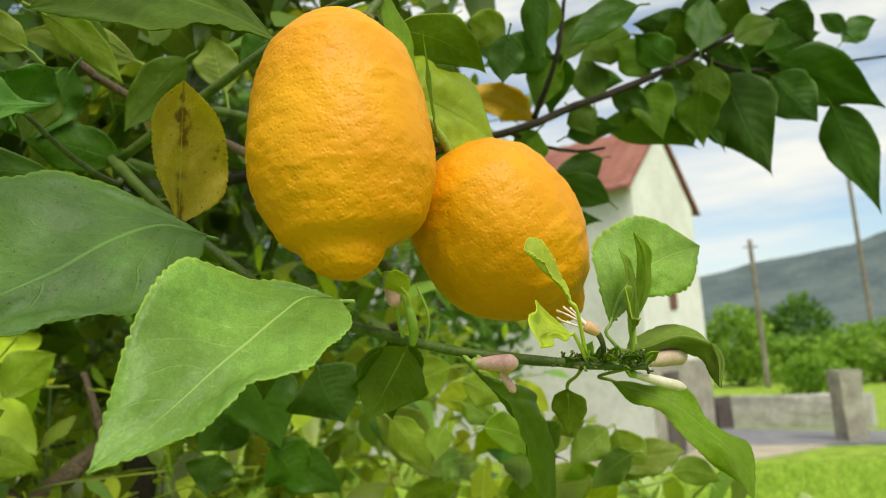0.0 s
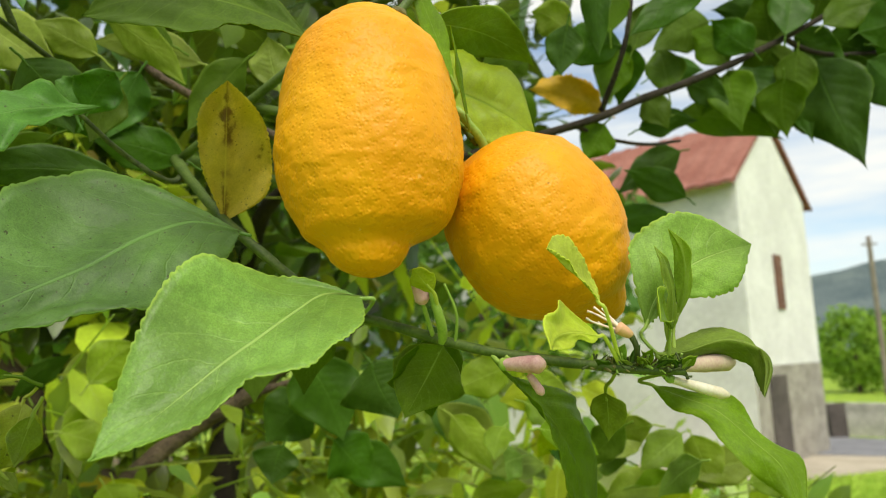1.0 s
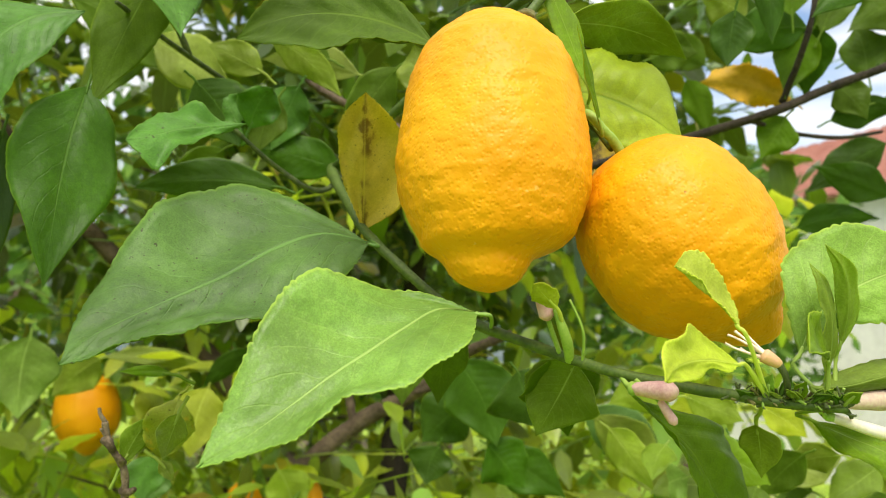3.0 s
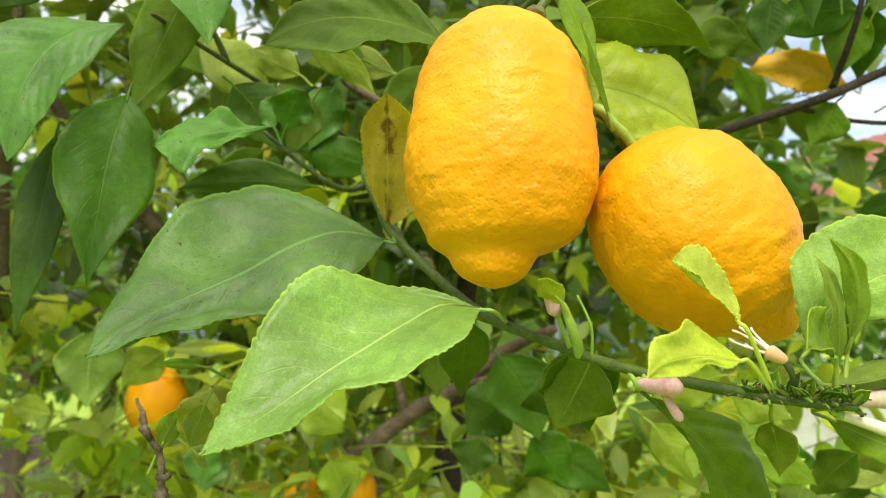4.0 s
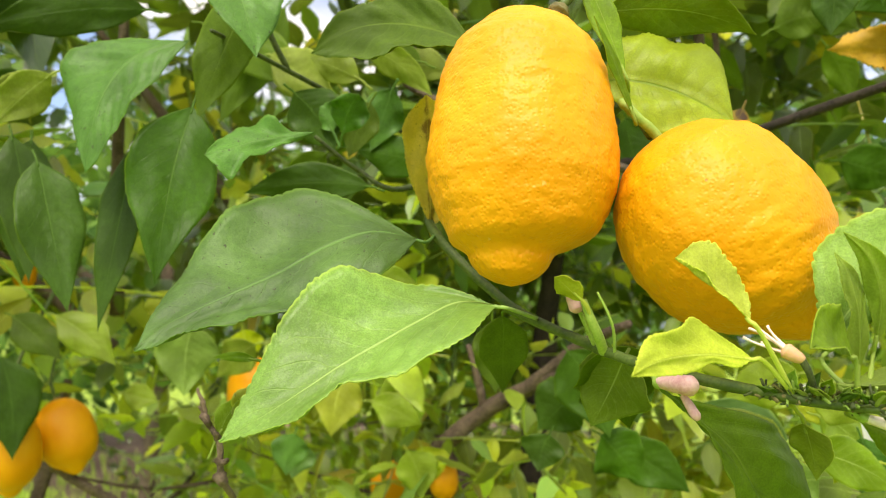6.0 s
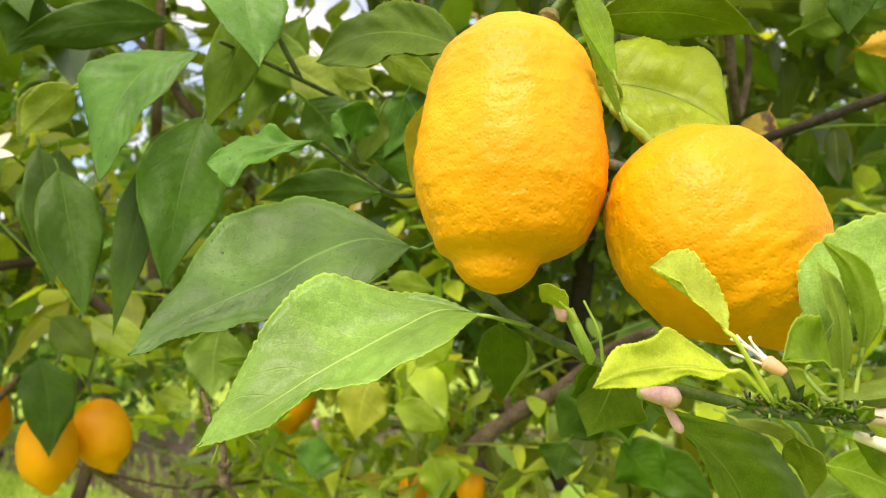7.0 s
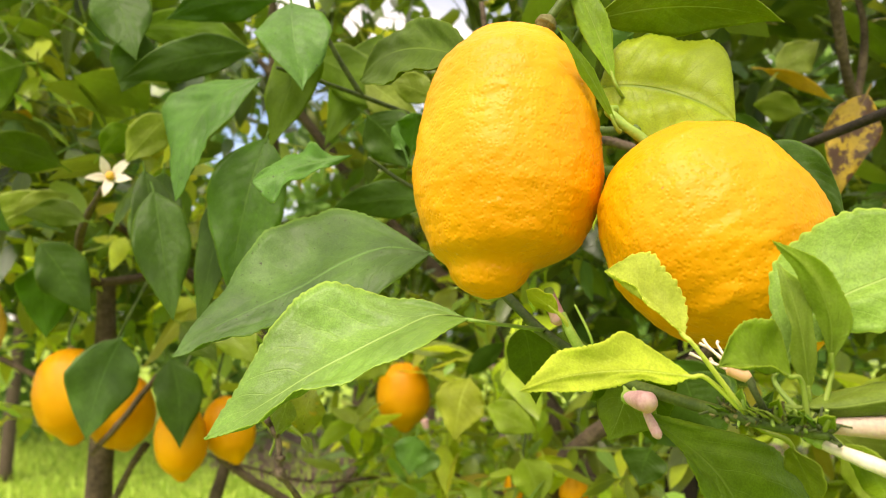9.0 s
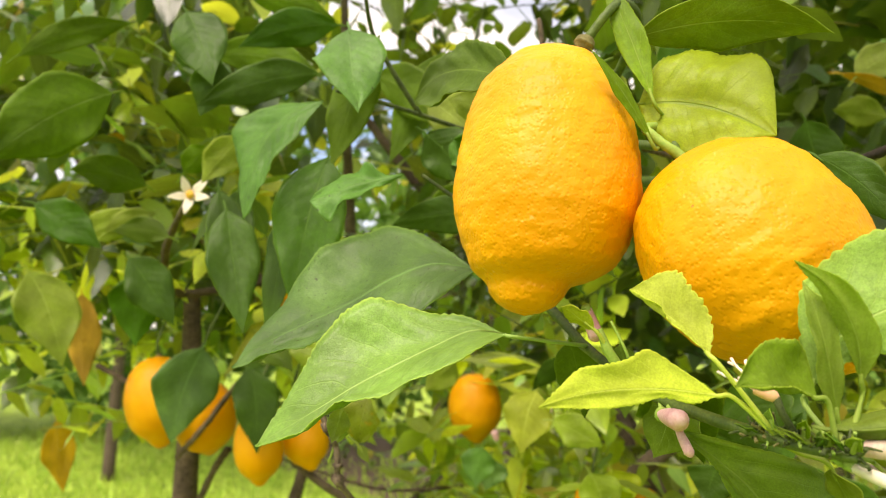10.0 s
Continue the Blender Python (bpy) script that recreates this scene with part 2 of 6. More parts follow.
PEEL = peel_material()
TWIG = grainy("green_twig", (0.042, 0.075, 0.012), (0.095, 0.145, 0.025), 120.0, 0.5, 0.3, 0.0006)
STALK = grainy("pale_stalk", (0.20, 0.33, 0.05), (0.30, 0.42, 0.08), 150.0, 0.5, 0.2, 0.0004)
BARK = grainy("bark", (0.06, 0.042, 0.028), (0.17, 0.125, 0.085), 45.0, 0.9, 0.8, 0.003)
# near-black copy of the bark: the shade of a backlit branch as colour
BACKLIT_BARK = grainy("backlit_bark", (0.014, 0.011, 0.008), (0.045, 0.034, 0.024), 60.0, 0.9, 0.8, 0.002)
DEADWOOD = grainy("dead_twig", (0.06, 0.042, 0.026), (0.20, 0.15, 0.10), 120.0, 0.9, 0.6, 0.001)
PINK = grainy("pink_bud", (0.66, 0.36, 0.38), (0.80, 0.55, 0.53), 160.0, 0.5, 0.15, 0.0004, through=0.25)
PETAL = grainy("petal", (0.66, 0.46, 0.38), (0.76, 0.64, 0.48), 120.0, 0.5, 0.15, 0.0004, through=0.3)
BLOSSOM = grainy("blossom", (0.74, 0.68, 0.50), (0.86, 0.83, 0.70), 120.0, 0.5, 0.15, 0.0004, through=0.3)
STAMEN = grainy("stamen", (0.72, 0.50, 0.40), (0.86, 0.80, 0.68), 200.0, 0.5, 0.1, 0.0003)
ANTHER = grainy("anther", (0.55, 0.30, 0.03), (0.7, 0.45, 0.06), 300.0, 0.7, 0.1, 0.0003)
OVARY = grainy("ovary", (0.62, 0.40, 0.20), (0.74, 0.40, 0.27), 200.0, 0.5, 0.1, 0.0003)
SPUR = grainy("spur", (0.025, 0.040, 0.012), (0.09, 0.12, 0.03), 260.0, 0.7, 0.4, 0.0005)
CALYX = grainy("calyx", (0.10, 0.09, 0.03), (0.22, 0.20, 0.07), 300.0, 0.8, 0.5, 0.0006)
WEB = grainy("wall_plaster", (0.62, 0.61, 0.60), (0.76, 0.755, 0.74), 1.6, 0.9, 0.5, 0.01)
TILE = grainy("roof_tile", (0.23, 0.082, 0.060), (0.34, 0.15, 0.115), 3.0, 0.85, 0.4, 0.01)
STONE = grainy("stone", (0.22, 0.20, 0.17), (0.42, 0.39, 0.34), 5.0, 0.9, 0.7, 0.02)
PALE_STONE = grainy("pale_stone", (0.34, 0.32, 0.29), (0.60, 0.57, 0.53), 4.0, 0.9, 0.7, 0.02)
ASPHALT = grainy("asphalt", (0.16, 0.16, 0.18), (0.24, 0.24, 0.26), 2.0, 0.85, 0.4, 0.01, 20.0)
SAND = grainy("sand", (0.36, 0.31, 0.24), (0.52, 0.46, 0.37), 1.5, 0.95, 0.5, 0.02, 20.0)
SOIL = grainy("soil", (0.085, 0.055, 0.035), (0.21, 0.15, 0.10), 6.0, 0.95, 0.8, 0.02, 12.0)
GRASS = grainy("grass", (0.13, 0.23, 0.018), (0.42, 0.58, 0.06), 4.0, 0.9, 0.8, 0.03, 18.0)
BLADE = grainy("grass_blade", (0.24, 0.44, 0.03), (0.66, 0.82, 0.15), 9.0, 0.6, 0.2, 0.001, through=0.4)
# hillside woods, the blue-grey of distance haze mixed into their colour
HAZY_HILL = grainy("hazy_wooded_hill", (0.065, 0.095, 0.105), (0.13, 0.165, 0.16), 0.025, 0.95, 0.6, 3.0, 10.0)
HEDGE = grainy("hedge", (0.13, 0.27, 0.02), (0.30, 0.46, 0.05), 1.2, 0.7, 0.3, 0.01, through=0.3)
BUSH = grainy("bush", (0.05, 0.13, 0.02), (0.16, 0.29, 0.04), 1.2, 0.8, 0.3, 0.01, through=0.25)
POLE = grainy("pole_wood", (0.16, 0.13, 0.11), (0.28, 0.24, 0.20), 4.0, 0.9, 0.4, 0.01)
DARK = grainy("dark_opening", (0.06, 0.05, 0.045), (0.12, 0.10, 0.09), 3.0, 0.8, 0.2, 0.01)
BROWN = grainy("painted_wood", (0.12, 0.06, 0.045), (0.20, 0.10, 0.07), 4.0, 0.8, 0.3, 0.01)


# ---- mesh helpers ----
def mesh_object(name, verts, faces, material, parent=None, label="", uvs=None, smooth=True):
    me = bpy.data.meshes.new(name)
    me.from_pydata([tuple(v) for v in verts], [], [tuple(int(i) for i in f) for f in faces])
    me.materials.append(material)
    if uvs is not None:
        layer = me.uv_layers.new(name="UVMap")
        idx = np.empty(len(me.loops), dtype=np.int32)
        me.loops.foreach_get("vertex_index", idx)
        layer.data.foreach_set("uv", np.asarray(uvs, dtype=np.float32)[idx].ravel())
    if smooth:
        me.polygons.foreach_set("use_smooth", np.ones(len(me.polygons), dtype=bool))
    me.update()
    ob = new(name, me)
    if parent is not None:
        ob.parent = parent
        ob.matrix_parent_inverse = parent.matrix_world.inverted()
    if label:
        tagged(ob, label)
    return ob


def empty(name, at):
    ob = new(name)
    ob.matrix_world = Matrix.Translation(at)
    ob.location = at
    bpy.context.view_layer.update()
    return ob


def tube_data(points, radii, sides=10, bumps=0.0, steps=6):
    """A tapered, smoothly bent tube with closed ends through the points."""
    pts = [Vector(p) for p in points]
    path, rad = [], []
    for i in range(len(pts) - 1):
        p0, p1, p2, p3 = pts[max(i - 1, 0)], pts[i], pts[i + 1], pts[min(i + 2, len(pts) - 1)]
        for k in range(steps):
            s = k / steps
            path.append(0.5 * ((2 * p1) + (p2 - p0) * s + (2 * p0 - 5 * p1 + 4 * p2 - p3) * s * s + (3 * p1 - p0 - 3 * p2 + p3) * s ** 3))
            rad.append(radii[i] * (1 - s) + radii[i + 1] * s)
    path.append(pts[-1])
    rad.append(radii[-1])
    verts, faces = [], []
    ref = Vector((0.13, 0.21, 0.97))
    for i, p in enumerate(path):
        t = (path[min(i + 1, len(path) - 1)] - path[max(i - 1, 0)]).normalized()
        a = t.cross(ref)
        if a.length < 0.05:
            a = t.cross(Vector((1, 0, 0)))
        a.normalize()
        b = t.cross(a)
        for k in range(sides):
            w = 2 * math.pi * k / sides
            r = rad[i]
            if bumps:
                r *= 1 + bumps * noise.noise(p * (0.25 / max(rad[i], 1e-4)) + Vector((math.cos(w), math.sin(w), i)))
            verts.append(p + (a * math.cos(w) + b * math.sin(w)) * r)
    n = len(path)
    for i in range(n - 1):
        for k in range(sides):
            k2 = (k + 1) % sides
            faces.append((i * sides + k, i * sides + k2, (i + 1) * sides + k2, (i + 1) * sides + k))
    faces.append(tuple(range(sides))[::-1])
    faces.append(tuple((n - 1) * sides + k for k in range(sides)))
    return verts, faces


def tube(name, points, radii, material, parent=None, label="", sides=10, bumps=0.0):
    verts, faces = tube_data(points, radii, sides, bumps)
    return mesh_object(name, verts, faces, material, parent, label)


def blade(base, mid, tip, side, half, nu, nv, fold=0.12, wave=0.12, serr=0.0, seed=0.0, thick=0.0, curl=-0.08, wide=0.78, sharp=1.0, lower=1.0, twist=1.0):
    """Vertices, faces and uv of one leaf blade: a bent midrib, an ovate outline, a slight fold, and a finely toothed, wavy rim."""
    base, mid, tip, side = (np.array(p, dtype=float) for p in (base, mid, tip, side))
    ctl = 2 * mid - 0.5 * (base + tip)
    peak = wide / (wide + sharp)
    crest = 1 / (peak ** wide * (1 - peak) ** sharp)
    us = np.linspace(0, 1, nu + 1)
    vs = np.linspace(-1, 1, nv + 1)
    verts, uvs = [], []
    normals = []
    turn = 0.30 * math.sin(seed * 3.1) * twist
    sway = 0.13 * math.sin(seed * 1.7) * twist
    for i, u in enumerate(us):
        c = (1 - u) ** 2 * base + 2 * u * (1 - u) * ctl + u * u * tip
        t = 2 * (1 - u) * (ctl - base) + 2 * u * (tip - ctl)
        t /= np.linalg.norm(t) + 1e-12
        s = side - t * (side @ t)
        s /= np.linalg.norm(s) + 1e-12
        n = np.cross(t, s)
        ang = turn * (u - 0.4)
        s, n = s * math.cos(ang) + n * math.sin(ang), n * math.cos(ang) - s * math.sin(ang)
        bell = math.sin(math.pi * u)
        c = c + s * half * sway * math.sin(math.pi * u) - n * half * 0.10 * max(0.0, u - 0.7) ** 2 * 11 * twist
        w = half * crest * u ** wide * (1 - u) ** sharp if 0 < u < 1 else 0.0
        for v in vs:
            up = v > 0
            ph = seed + (1.9 if up else 0.0)
            a = abs(v)
            k = 1 + 0.05 * math.sin(u * 7.3 + ph * 2) + 0.035 * math.sin(u * 15.1 + ph * 3)
            if a > 0.99:
                jag = math.sin(i * 12.9898 + ph * 7.1) * 43758.5453
                k += serr * (2.2 * (jag - math.floor(jag)) - 1.1) + serr * 0.9 * math.sin(u * 31 + ph)
            lift = fold * a * w + curl * a * a * w
            lift += wave * half * a ** 2.5 * bell * (math.sin(u * 8.0 + ph) + 0.6 * math.sin(u * 17.0 + ph * 2.3))
            quilt = math.sin(2 * math.pi * (u * 9 - a * 2.6) + (0 if up else 1.5))
            lift += (0.030 * quilt + 0.055 * math.sin(u * 5 + v * 3 + seed * 2) + 0.03 * math.sin(u * 11 - v * 6 + seed)) * half * min(1.0, a * 3) * (1.15 - a) * bell
            lo = 1.0 if up else lower
            verts.append(c + s * (v * w * k * lo) + n * lift * lo)
            normals.append(n)
            uvs.append((u, 0.5 + 0.5 * v))
    row = nv + 1
    faces = [(i * row + j, (i + 1) * row + j, (i + 1) * row + j + 1, i * row + j + 1) for i in range(nu) for j in range(nv)]
    if thick:
        count = len(verts)
        verts = verts + [p - q * thick for p, q in zip(verts, normals)]
        uvs = uvs + uvs
        faces = faces + [tuple(k + count for k in f[::-1]) for f in faces]
        for j in (0, nv):
            for i in range(nu):
                a, b = i * row + j, (i + 1) * row + j
                faces.append((a, a + count, b + count, b) if j == 0 else (a, b, b + count, a + count))
    return verts, faces, uvs


# ---- ground and distance ----
def part(name, bm, material, parent, label=""):
    me = bpy.data.meshes.new(name)
    bm.to_mesh(me)
    bm.free()
    me.materials.append(material)
    ob = new(name, me)
    if parent is not None:
        ob.parent = parent
        ob.matrix_parent_inverse = parent.matrix_world.inverted()
    if label:
        tagged(ob, label)
    return ob


def grid_sheet(name, xs, ys, height, material, label):
    verts = [(x, y, height(x, y)) for y in ys for x in xs]
    n = len(xs)
    faces = [(j * n + i, j * n + i + 1, (j + 1) * n + i + 1, (j + 1) * n + i) for j in range(len(ys) - 1) for i in range(n - 1)]
    return tagged(mesh_object(name, verts, faces, material), label, name, kind="structure")


def spaced(lo, hi, near, far):
    """Steps that widen away from the origin."""
    out, x = [0.0], near
    while x < hi:
        out.append(x)
        x += max(near, min(far, x * 0.25))
    out.append(hi)
    neg, x = [], -near
    while x > lo:
        neg.append(x)
        x += min(-near, max(-far, x * 0.25))
    neg.append(lo)
    return neg[::-1] + out


ground = grid_sheet("ground", spaced(-3000, 3000, 0.4, 400), spaced(-3000, 3000, 0.4, 400),
                    lambda x, y: 0.02 * noise.noise(Vector((x, y, 0)) * 0.7) if abs(x) < 9 and abs(y) < 9 else 0.0, GRASS,
                    "mown green lawn under and around the lemon trees")


def soil_bed(name, centre, reach, label):
    """Bare earth under the trees: a low, lumpy mound with a ragged edge."""
    verts, faces = [Vector((centre[0], centre[1], 0.05))], []
    rings, sides = 14, 60
    for j in range(1, rings + 1):
        for k in range(sides):
            w = 2 * math.pi * k / sides
            r = reach * j / rings * (1 + 0.22 * noise.noise(Vector((math.cos(w) * 1.5, math.sin(w) * 1.5, 4.0))))
            x, y = centre[0] + math.cos(w) * r, centre[1] + math.sin(w) * r
            verts.append(Vector((x, y, 0.05 * (1 - (j / rings) ** 2) + 0.03 * noise.noise(Vector((x, y, 1)) * 5) - (0.08 if j == rings else 0.0))))
    for k in range(sides):
        faces.append((0, 1 + k, 1 + (k + 1) % sides))
    for j in range(rings - 1):
        for k in range(sides):
            a, b = 1 + j * sides + k, 1 + j * sides + (k + 1) % sides
            faces.append((a, a + sides, b + sides, b))
    return tagged(mesh_object(name, verts, faces, SOIL), label, "soil", kind="structure")


soil_bed("ground", (-8.3, 7.4), 5.2, "bare brown earth with leaf litter under the trees")


def slab(name, corners, z, top, material, label):
    """A flat strip of ground with a real edge, between z and top, over a four-cornered outline."""
    verts = [(x, y, z) for x, y in corners] + [(x, y, top) for x, y in corners]
    faces = [(0, 3, 2, 1), (4, 5, 6, 7), (0, 1, 5, 4), (1, 2, 6, 5), (2, 3, 7, 6), (3, 0, 4, 7)]
    return tagged(mesh_object(name, verts, faces, material, smooth=False), label, name, kind="structure")


slab("pavement", [(0.5, 8.3), (4.45, 11.05), (4.3, 11.2), (0.5, 12.2)], -0.05, 0.03, SAND, "pale sandy verge beside the road")
slab("road", [(1.5, 12.0), (4.5, 11.15), (8.5, 10.4), (3.0, 14.45)], -0.05, 0.034, ASPHALT, "grey asphalt lane behind the lawn")


def hill(name, az0, az1, dist, top, label, seed):
    verts, faces = [], []
    cols, rows_ = 90, 14
    for j in range(rows_ + 1):
        for i in range(cols + 1):
            f = i / cols
            az = radians(az0 + (az1 - az0) * f)
            r = dist + 260 * j / rows_
            z = (j / rows_) * math.tan(radians(top(az0 + (az1 - az0) * f))) * r
            p = Vector((math.sin(az) * r, math.cos(az) * r, z))
            p.z += 5.0 * noise.noise(Vector((p.x * 0.02, p.y * 0.02, seed))) * (j / rows_) + 2.2 * noise.noise(Vector((p.x * 0.09, p.y * 0.09, seed + 3)))
            if j == 0:
                p.z = -2.0
            verts.append(p)
    n = cols + 1
    for j in range(rows_):
        for i in range(cols):
            faces.append((j * n + i, j * n + i + 1, (j + 1) * n + i + 1, (j + 1) * n + i))
    return tagged(mesh_object(name, verts, faces, HAZY_HILL), label, "hill", kind="structure")


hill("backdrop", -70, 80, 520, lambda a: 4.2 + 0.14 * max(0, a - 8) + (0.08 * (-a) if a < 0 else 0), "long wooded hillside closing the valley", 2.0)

# ---- house ----
hx, hy = Vector((1.95, 10.0, 0)), Vector((3.30, 12.2, 0))
gable = (hy - hx)
gdir = gable.normalized()
back = Vector((-gdir.y, gdir.x, 0))
house = tagged(empty("house", hx), "small white plastered house with a red tiled roof beside the lawn", "house")
EAVE, RIDGE, LONG = 3.72, 4.75, 6.4


def wall_block(name, a, b, c, d, z0, z1, material, label="", ridge=None):
    """A wall of real thickness over the outline a b c d; ridge lifts the middle of its long faces into a gable."""
    lo = [Vector((p.x, p.y, z0)) for p in (a, b, c, d)]
    hi = [Vector((p.x, p.y, z1)) for p in (a, b, c, d)]
    if ridge is None:
        verts = lo + hi
        faces = [(0, 3, 2, 1), (4, 5, 6, 7), (0, 1, 5, 4), (1, 2, 6, 5), (2, 3, 7, 6), (3, 0, 4, 7)]
    else:
        r1, r2 = (hi[0] + hi[1]) / 2, (hi[3] + hi[2]) / 2
        r1.z = r2.z = ridge
        verts = lo + hi + [r1, r2]
        faces = [(0, 3, 2, 1), (0, 1, 5, 8, 4), (2, 3, 7, 9, 6), (1, 2, 6, 5), (3, 0, 4, 7), (5, 6, 9, 8), (7, 4, 8, 9)]
    return mesh_object(name, verts, faces, material, house, label, smooth=False)


WT = 0.3
glen = gable.length
wall_block("wall", hx, hx + gdir * glen, hx + gdir * glen + back * WT, hx + back * WT, 0, EAVE, WEB, "white plastered gable wall", RIDGE)
p0 = hx + back * LONG
wall_block("wall", p0 - back * WT, p0 - back * WT + gdir * glen, p0 + gdir * glen, p0, 0, EAVE, WEB, "", RIDGE)
wall_block("wall", hx + back * WT, hx + gdir * WT + back * WT, hx + gdir * WT + back * (LONG - WT), hx + back * (LONG - WT), 0, EAVE, WEB)
wall_block("wall", hx + gdir * (glen - WT) + back * WT, hx + gdir * glen + back * WT, hx + gdir * glen + back * (LONG - WT), hx + gdir * (glen - WT) + back * (LONG - WT), 0, EAVE, WEB)


def roof_slope(sign):
    """One corrugated, tiled slope of the roof with an overhang."""
    verts, faces = [], []
    cols, rws = 150, 12
    mid = hx + gdir * glen / 2
    run = glen / 2 + 0.22
    rise = (RIDGE - EAVE) / (glen / 2)
    for layer in (0.0, -0.035):
        for j in range(rws + 1):
            for i in range(cols + 1):
                s = -0.07 + (LONG + 0.14) * i / cols
                f = j / rws
                p = mid + back * s + gdir * (sign * run * f)
                z = RIDGE + 0.10 - rise * run * f + 0.022 * abs(math.sin(i * math.pi / 5)) + layer
                z += 0.012 * (f * rws - int(f * rws)) + 0.01 * noise.noise(Vector((i * 0.4, j * 1.3, sign)))
                verts.append((p.x, p.y, z))
    n, half = cols + 1, (cols + 1) * (rws + 1)
    for j in range(rws):
        for i in range(cols):
            q = (j * n + i, j * n + i + 1, (j + 1) * n + i + 1, (j + 1) * n + i)
            faces.append(q if sign > 0 else q[::-1])
            q = tuple(k + half for k in q)
            faces.append(q[::-1] if sign > 0 else q)
    rim = [i for i in range(n)], [rws * n + i for i in range(n)]
    for edge in rim:
        for a, b in zip(edge, edge[1:]):
            faces.append((a, b, b + half, a + half))
    for i in (0, cols):
        for j in range(rws):
            a, b = j * n + i, (j + 1) * n + i
            faces.append((a, b, b + half, a + half))
    return mesh_object("roof", verts, faces, TILE, house, "weathered red clay tile roof slope")


roof_slope(-1)
roof_slope(1)


def wall_panel(name, along, z0, width, height, material, label, out=0.03, on_side=False):
    """A framed leaf set into the gable or the long wall, standing a little proud."""
    d, nrm = (back, -gdir) if on_side else (gdir, -back)
    o = hx + d * along
    a, b = o + nrm * out, o + d * width + nrm * out
    c, e = o + d * width - nrm * 0.02, o - nrm * 0.02
    return wall_block(name, a, b, c, e, z0, z0 + height, material, label)


win = wall_panel("window", 1.05, 2.05, 0.26, 0.75, BROWN, "narrow brown shuttered window")
door = wall_panel("door", 0.42, 0.02, 0.62, 1.15, DARK, "low dark door")
base_band = wall_panel("plinth", 0.02, 0.0, glen - 0.04, 1.3, STONE, "bare grey rendered base of the wall", 0.012)

# ---- roadside wall, poles, bushes ----
boundary = tagged(empty("boundary_wall", (4.9, 13.9, 0)), "low grey stone wall along the lane", "wall")


def rough_box(name, centre, size, turn, material, parent, label="", jag=0.03):
    bm = bmesh.new()
    bmesh.ops.create_cube(bm, size=1.0)
    bmesh.ops.scale(bm, vec=size, verts=bm.verts)
    bmesh.ops.subdivide_edges(bm, edges=bm.edges[:], cuts=3, use_grid_fill=True)
    for v in bm.verts:
        v.co += Vector((noise.noise(v.co * 3 + Vector(centre)), noise.noise(v.co * 3 + Vector((5, 1, 2))), noise.noise(v.co * 3 + Vector((1, 7, 3))))) * jag
    bmesh.ops.rotate(bm, matrix=Matrix.Rotation(radians(turn), 3, "Z"), verts=bm.verts)
    bmesh.ops.translate(bm, vec=centre, verts=bm.verts)
    return part(name, bm, material, parent, label)


rough_box("wall", (4.9, 13.9, 0.26), (2.9, 0.35, 0.56), -32, PALE_STONE, boundary)
pillar = tagged(rough_box("gate_pillar", (4.98, 11.42, 0.50), (0.31, 0.31, 1.06), 10, STONE, None, "", 0.03), "square weathered stone gate pillar beside the lane", "pillar")
pillar2 = tagged(rough_box("gate_pillar", (3.86, 13.85, 0.28), (0.28, 0.28, 0.60), 10, DARK, None, "", 0.03), "short dark stone pillar at the end of the low wall", "pillar")


def utility_pole(x, y, tall, lean, label):
    pole = tagged(empty("utility_pole", (x, y, 0)), label, "pole")
    tube("post", [(x, y, -0.1), (x + lean * 0.5, y, tall * 0.5), (x + lean, y, tall)], [0.09, 0.08, 0.07], POLE, pole, sides=12, bumps=0.05)
    tube("crossarm", [(x + lean - 0.22, y, tall - 0.25), (x + lean + 0.22, y, tall - 0.25)], [0.03, 0.03], POLE, pole, sides=6)
    return pole


utility_pole(8.6, 25.4, 4.95, 0.0, "grey wooden utility pole behind the lane")
utility_pole(14.6, 30.5, 10.6, -0.1, "tall wooden utility pole against the hill")


def leafy_mass(name, centre, size, count, leaf, material, label, parent=None):
    """Many small leaf clumps scattered over an uneven, gappy crown."""
    rng = np.random.default_rng(int(abs(centre[0] * 97 + centre[1] * 31)))
    verts, faces = [], []
    for k in range(count):
        d = rng.normal(size=3)
        d /= np.linalg.norm(d)
        r = rng.uniform(0.55, 1.0)
        lump = 1 + 0.28 * noise.noise(Vector(d) * 2.3 + Vector(centre))
        c = np.array(centre) + d * np.array(size) * r * lump
        if c[2] < 0.03:
            c[2] = rng.uniform(0.03, 0.3)
        a = rng.normal(size=3)
        a /= np.linalg.norm(a)
        b = np.cross(a, rng.normal(size=3))
        b /= np.linalg.norm(b)
        s = leaf * rng.uniform(0.6, 1.4)
        i = len(verts)
        verts += [c - a * s, c + b * s * 0.45, c + a * s, c - b * s * 0.45]
        faces.append((i, i + 1, i + 2, i + 3))
    return mesh_object(name, verts, faces, material, parent, label, smooth=False)


def shrub(x, y, size, count, leaf, label, green):
    bush = tagged(empty("bush", (x, y, 0)), label, "bush")
    tube("trunk", [(x, y, -0.05), (x + 0.05, y, size[2] * 0.5), (x, y + 0.05, size[2])], [0.10, 0.07, 0.03], BARK, bush)
    crown = leafy_mass("crown", (x, y, size[2]), size, count, leaf, green, "", bush)
    tagged(crown, kind="stuff")


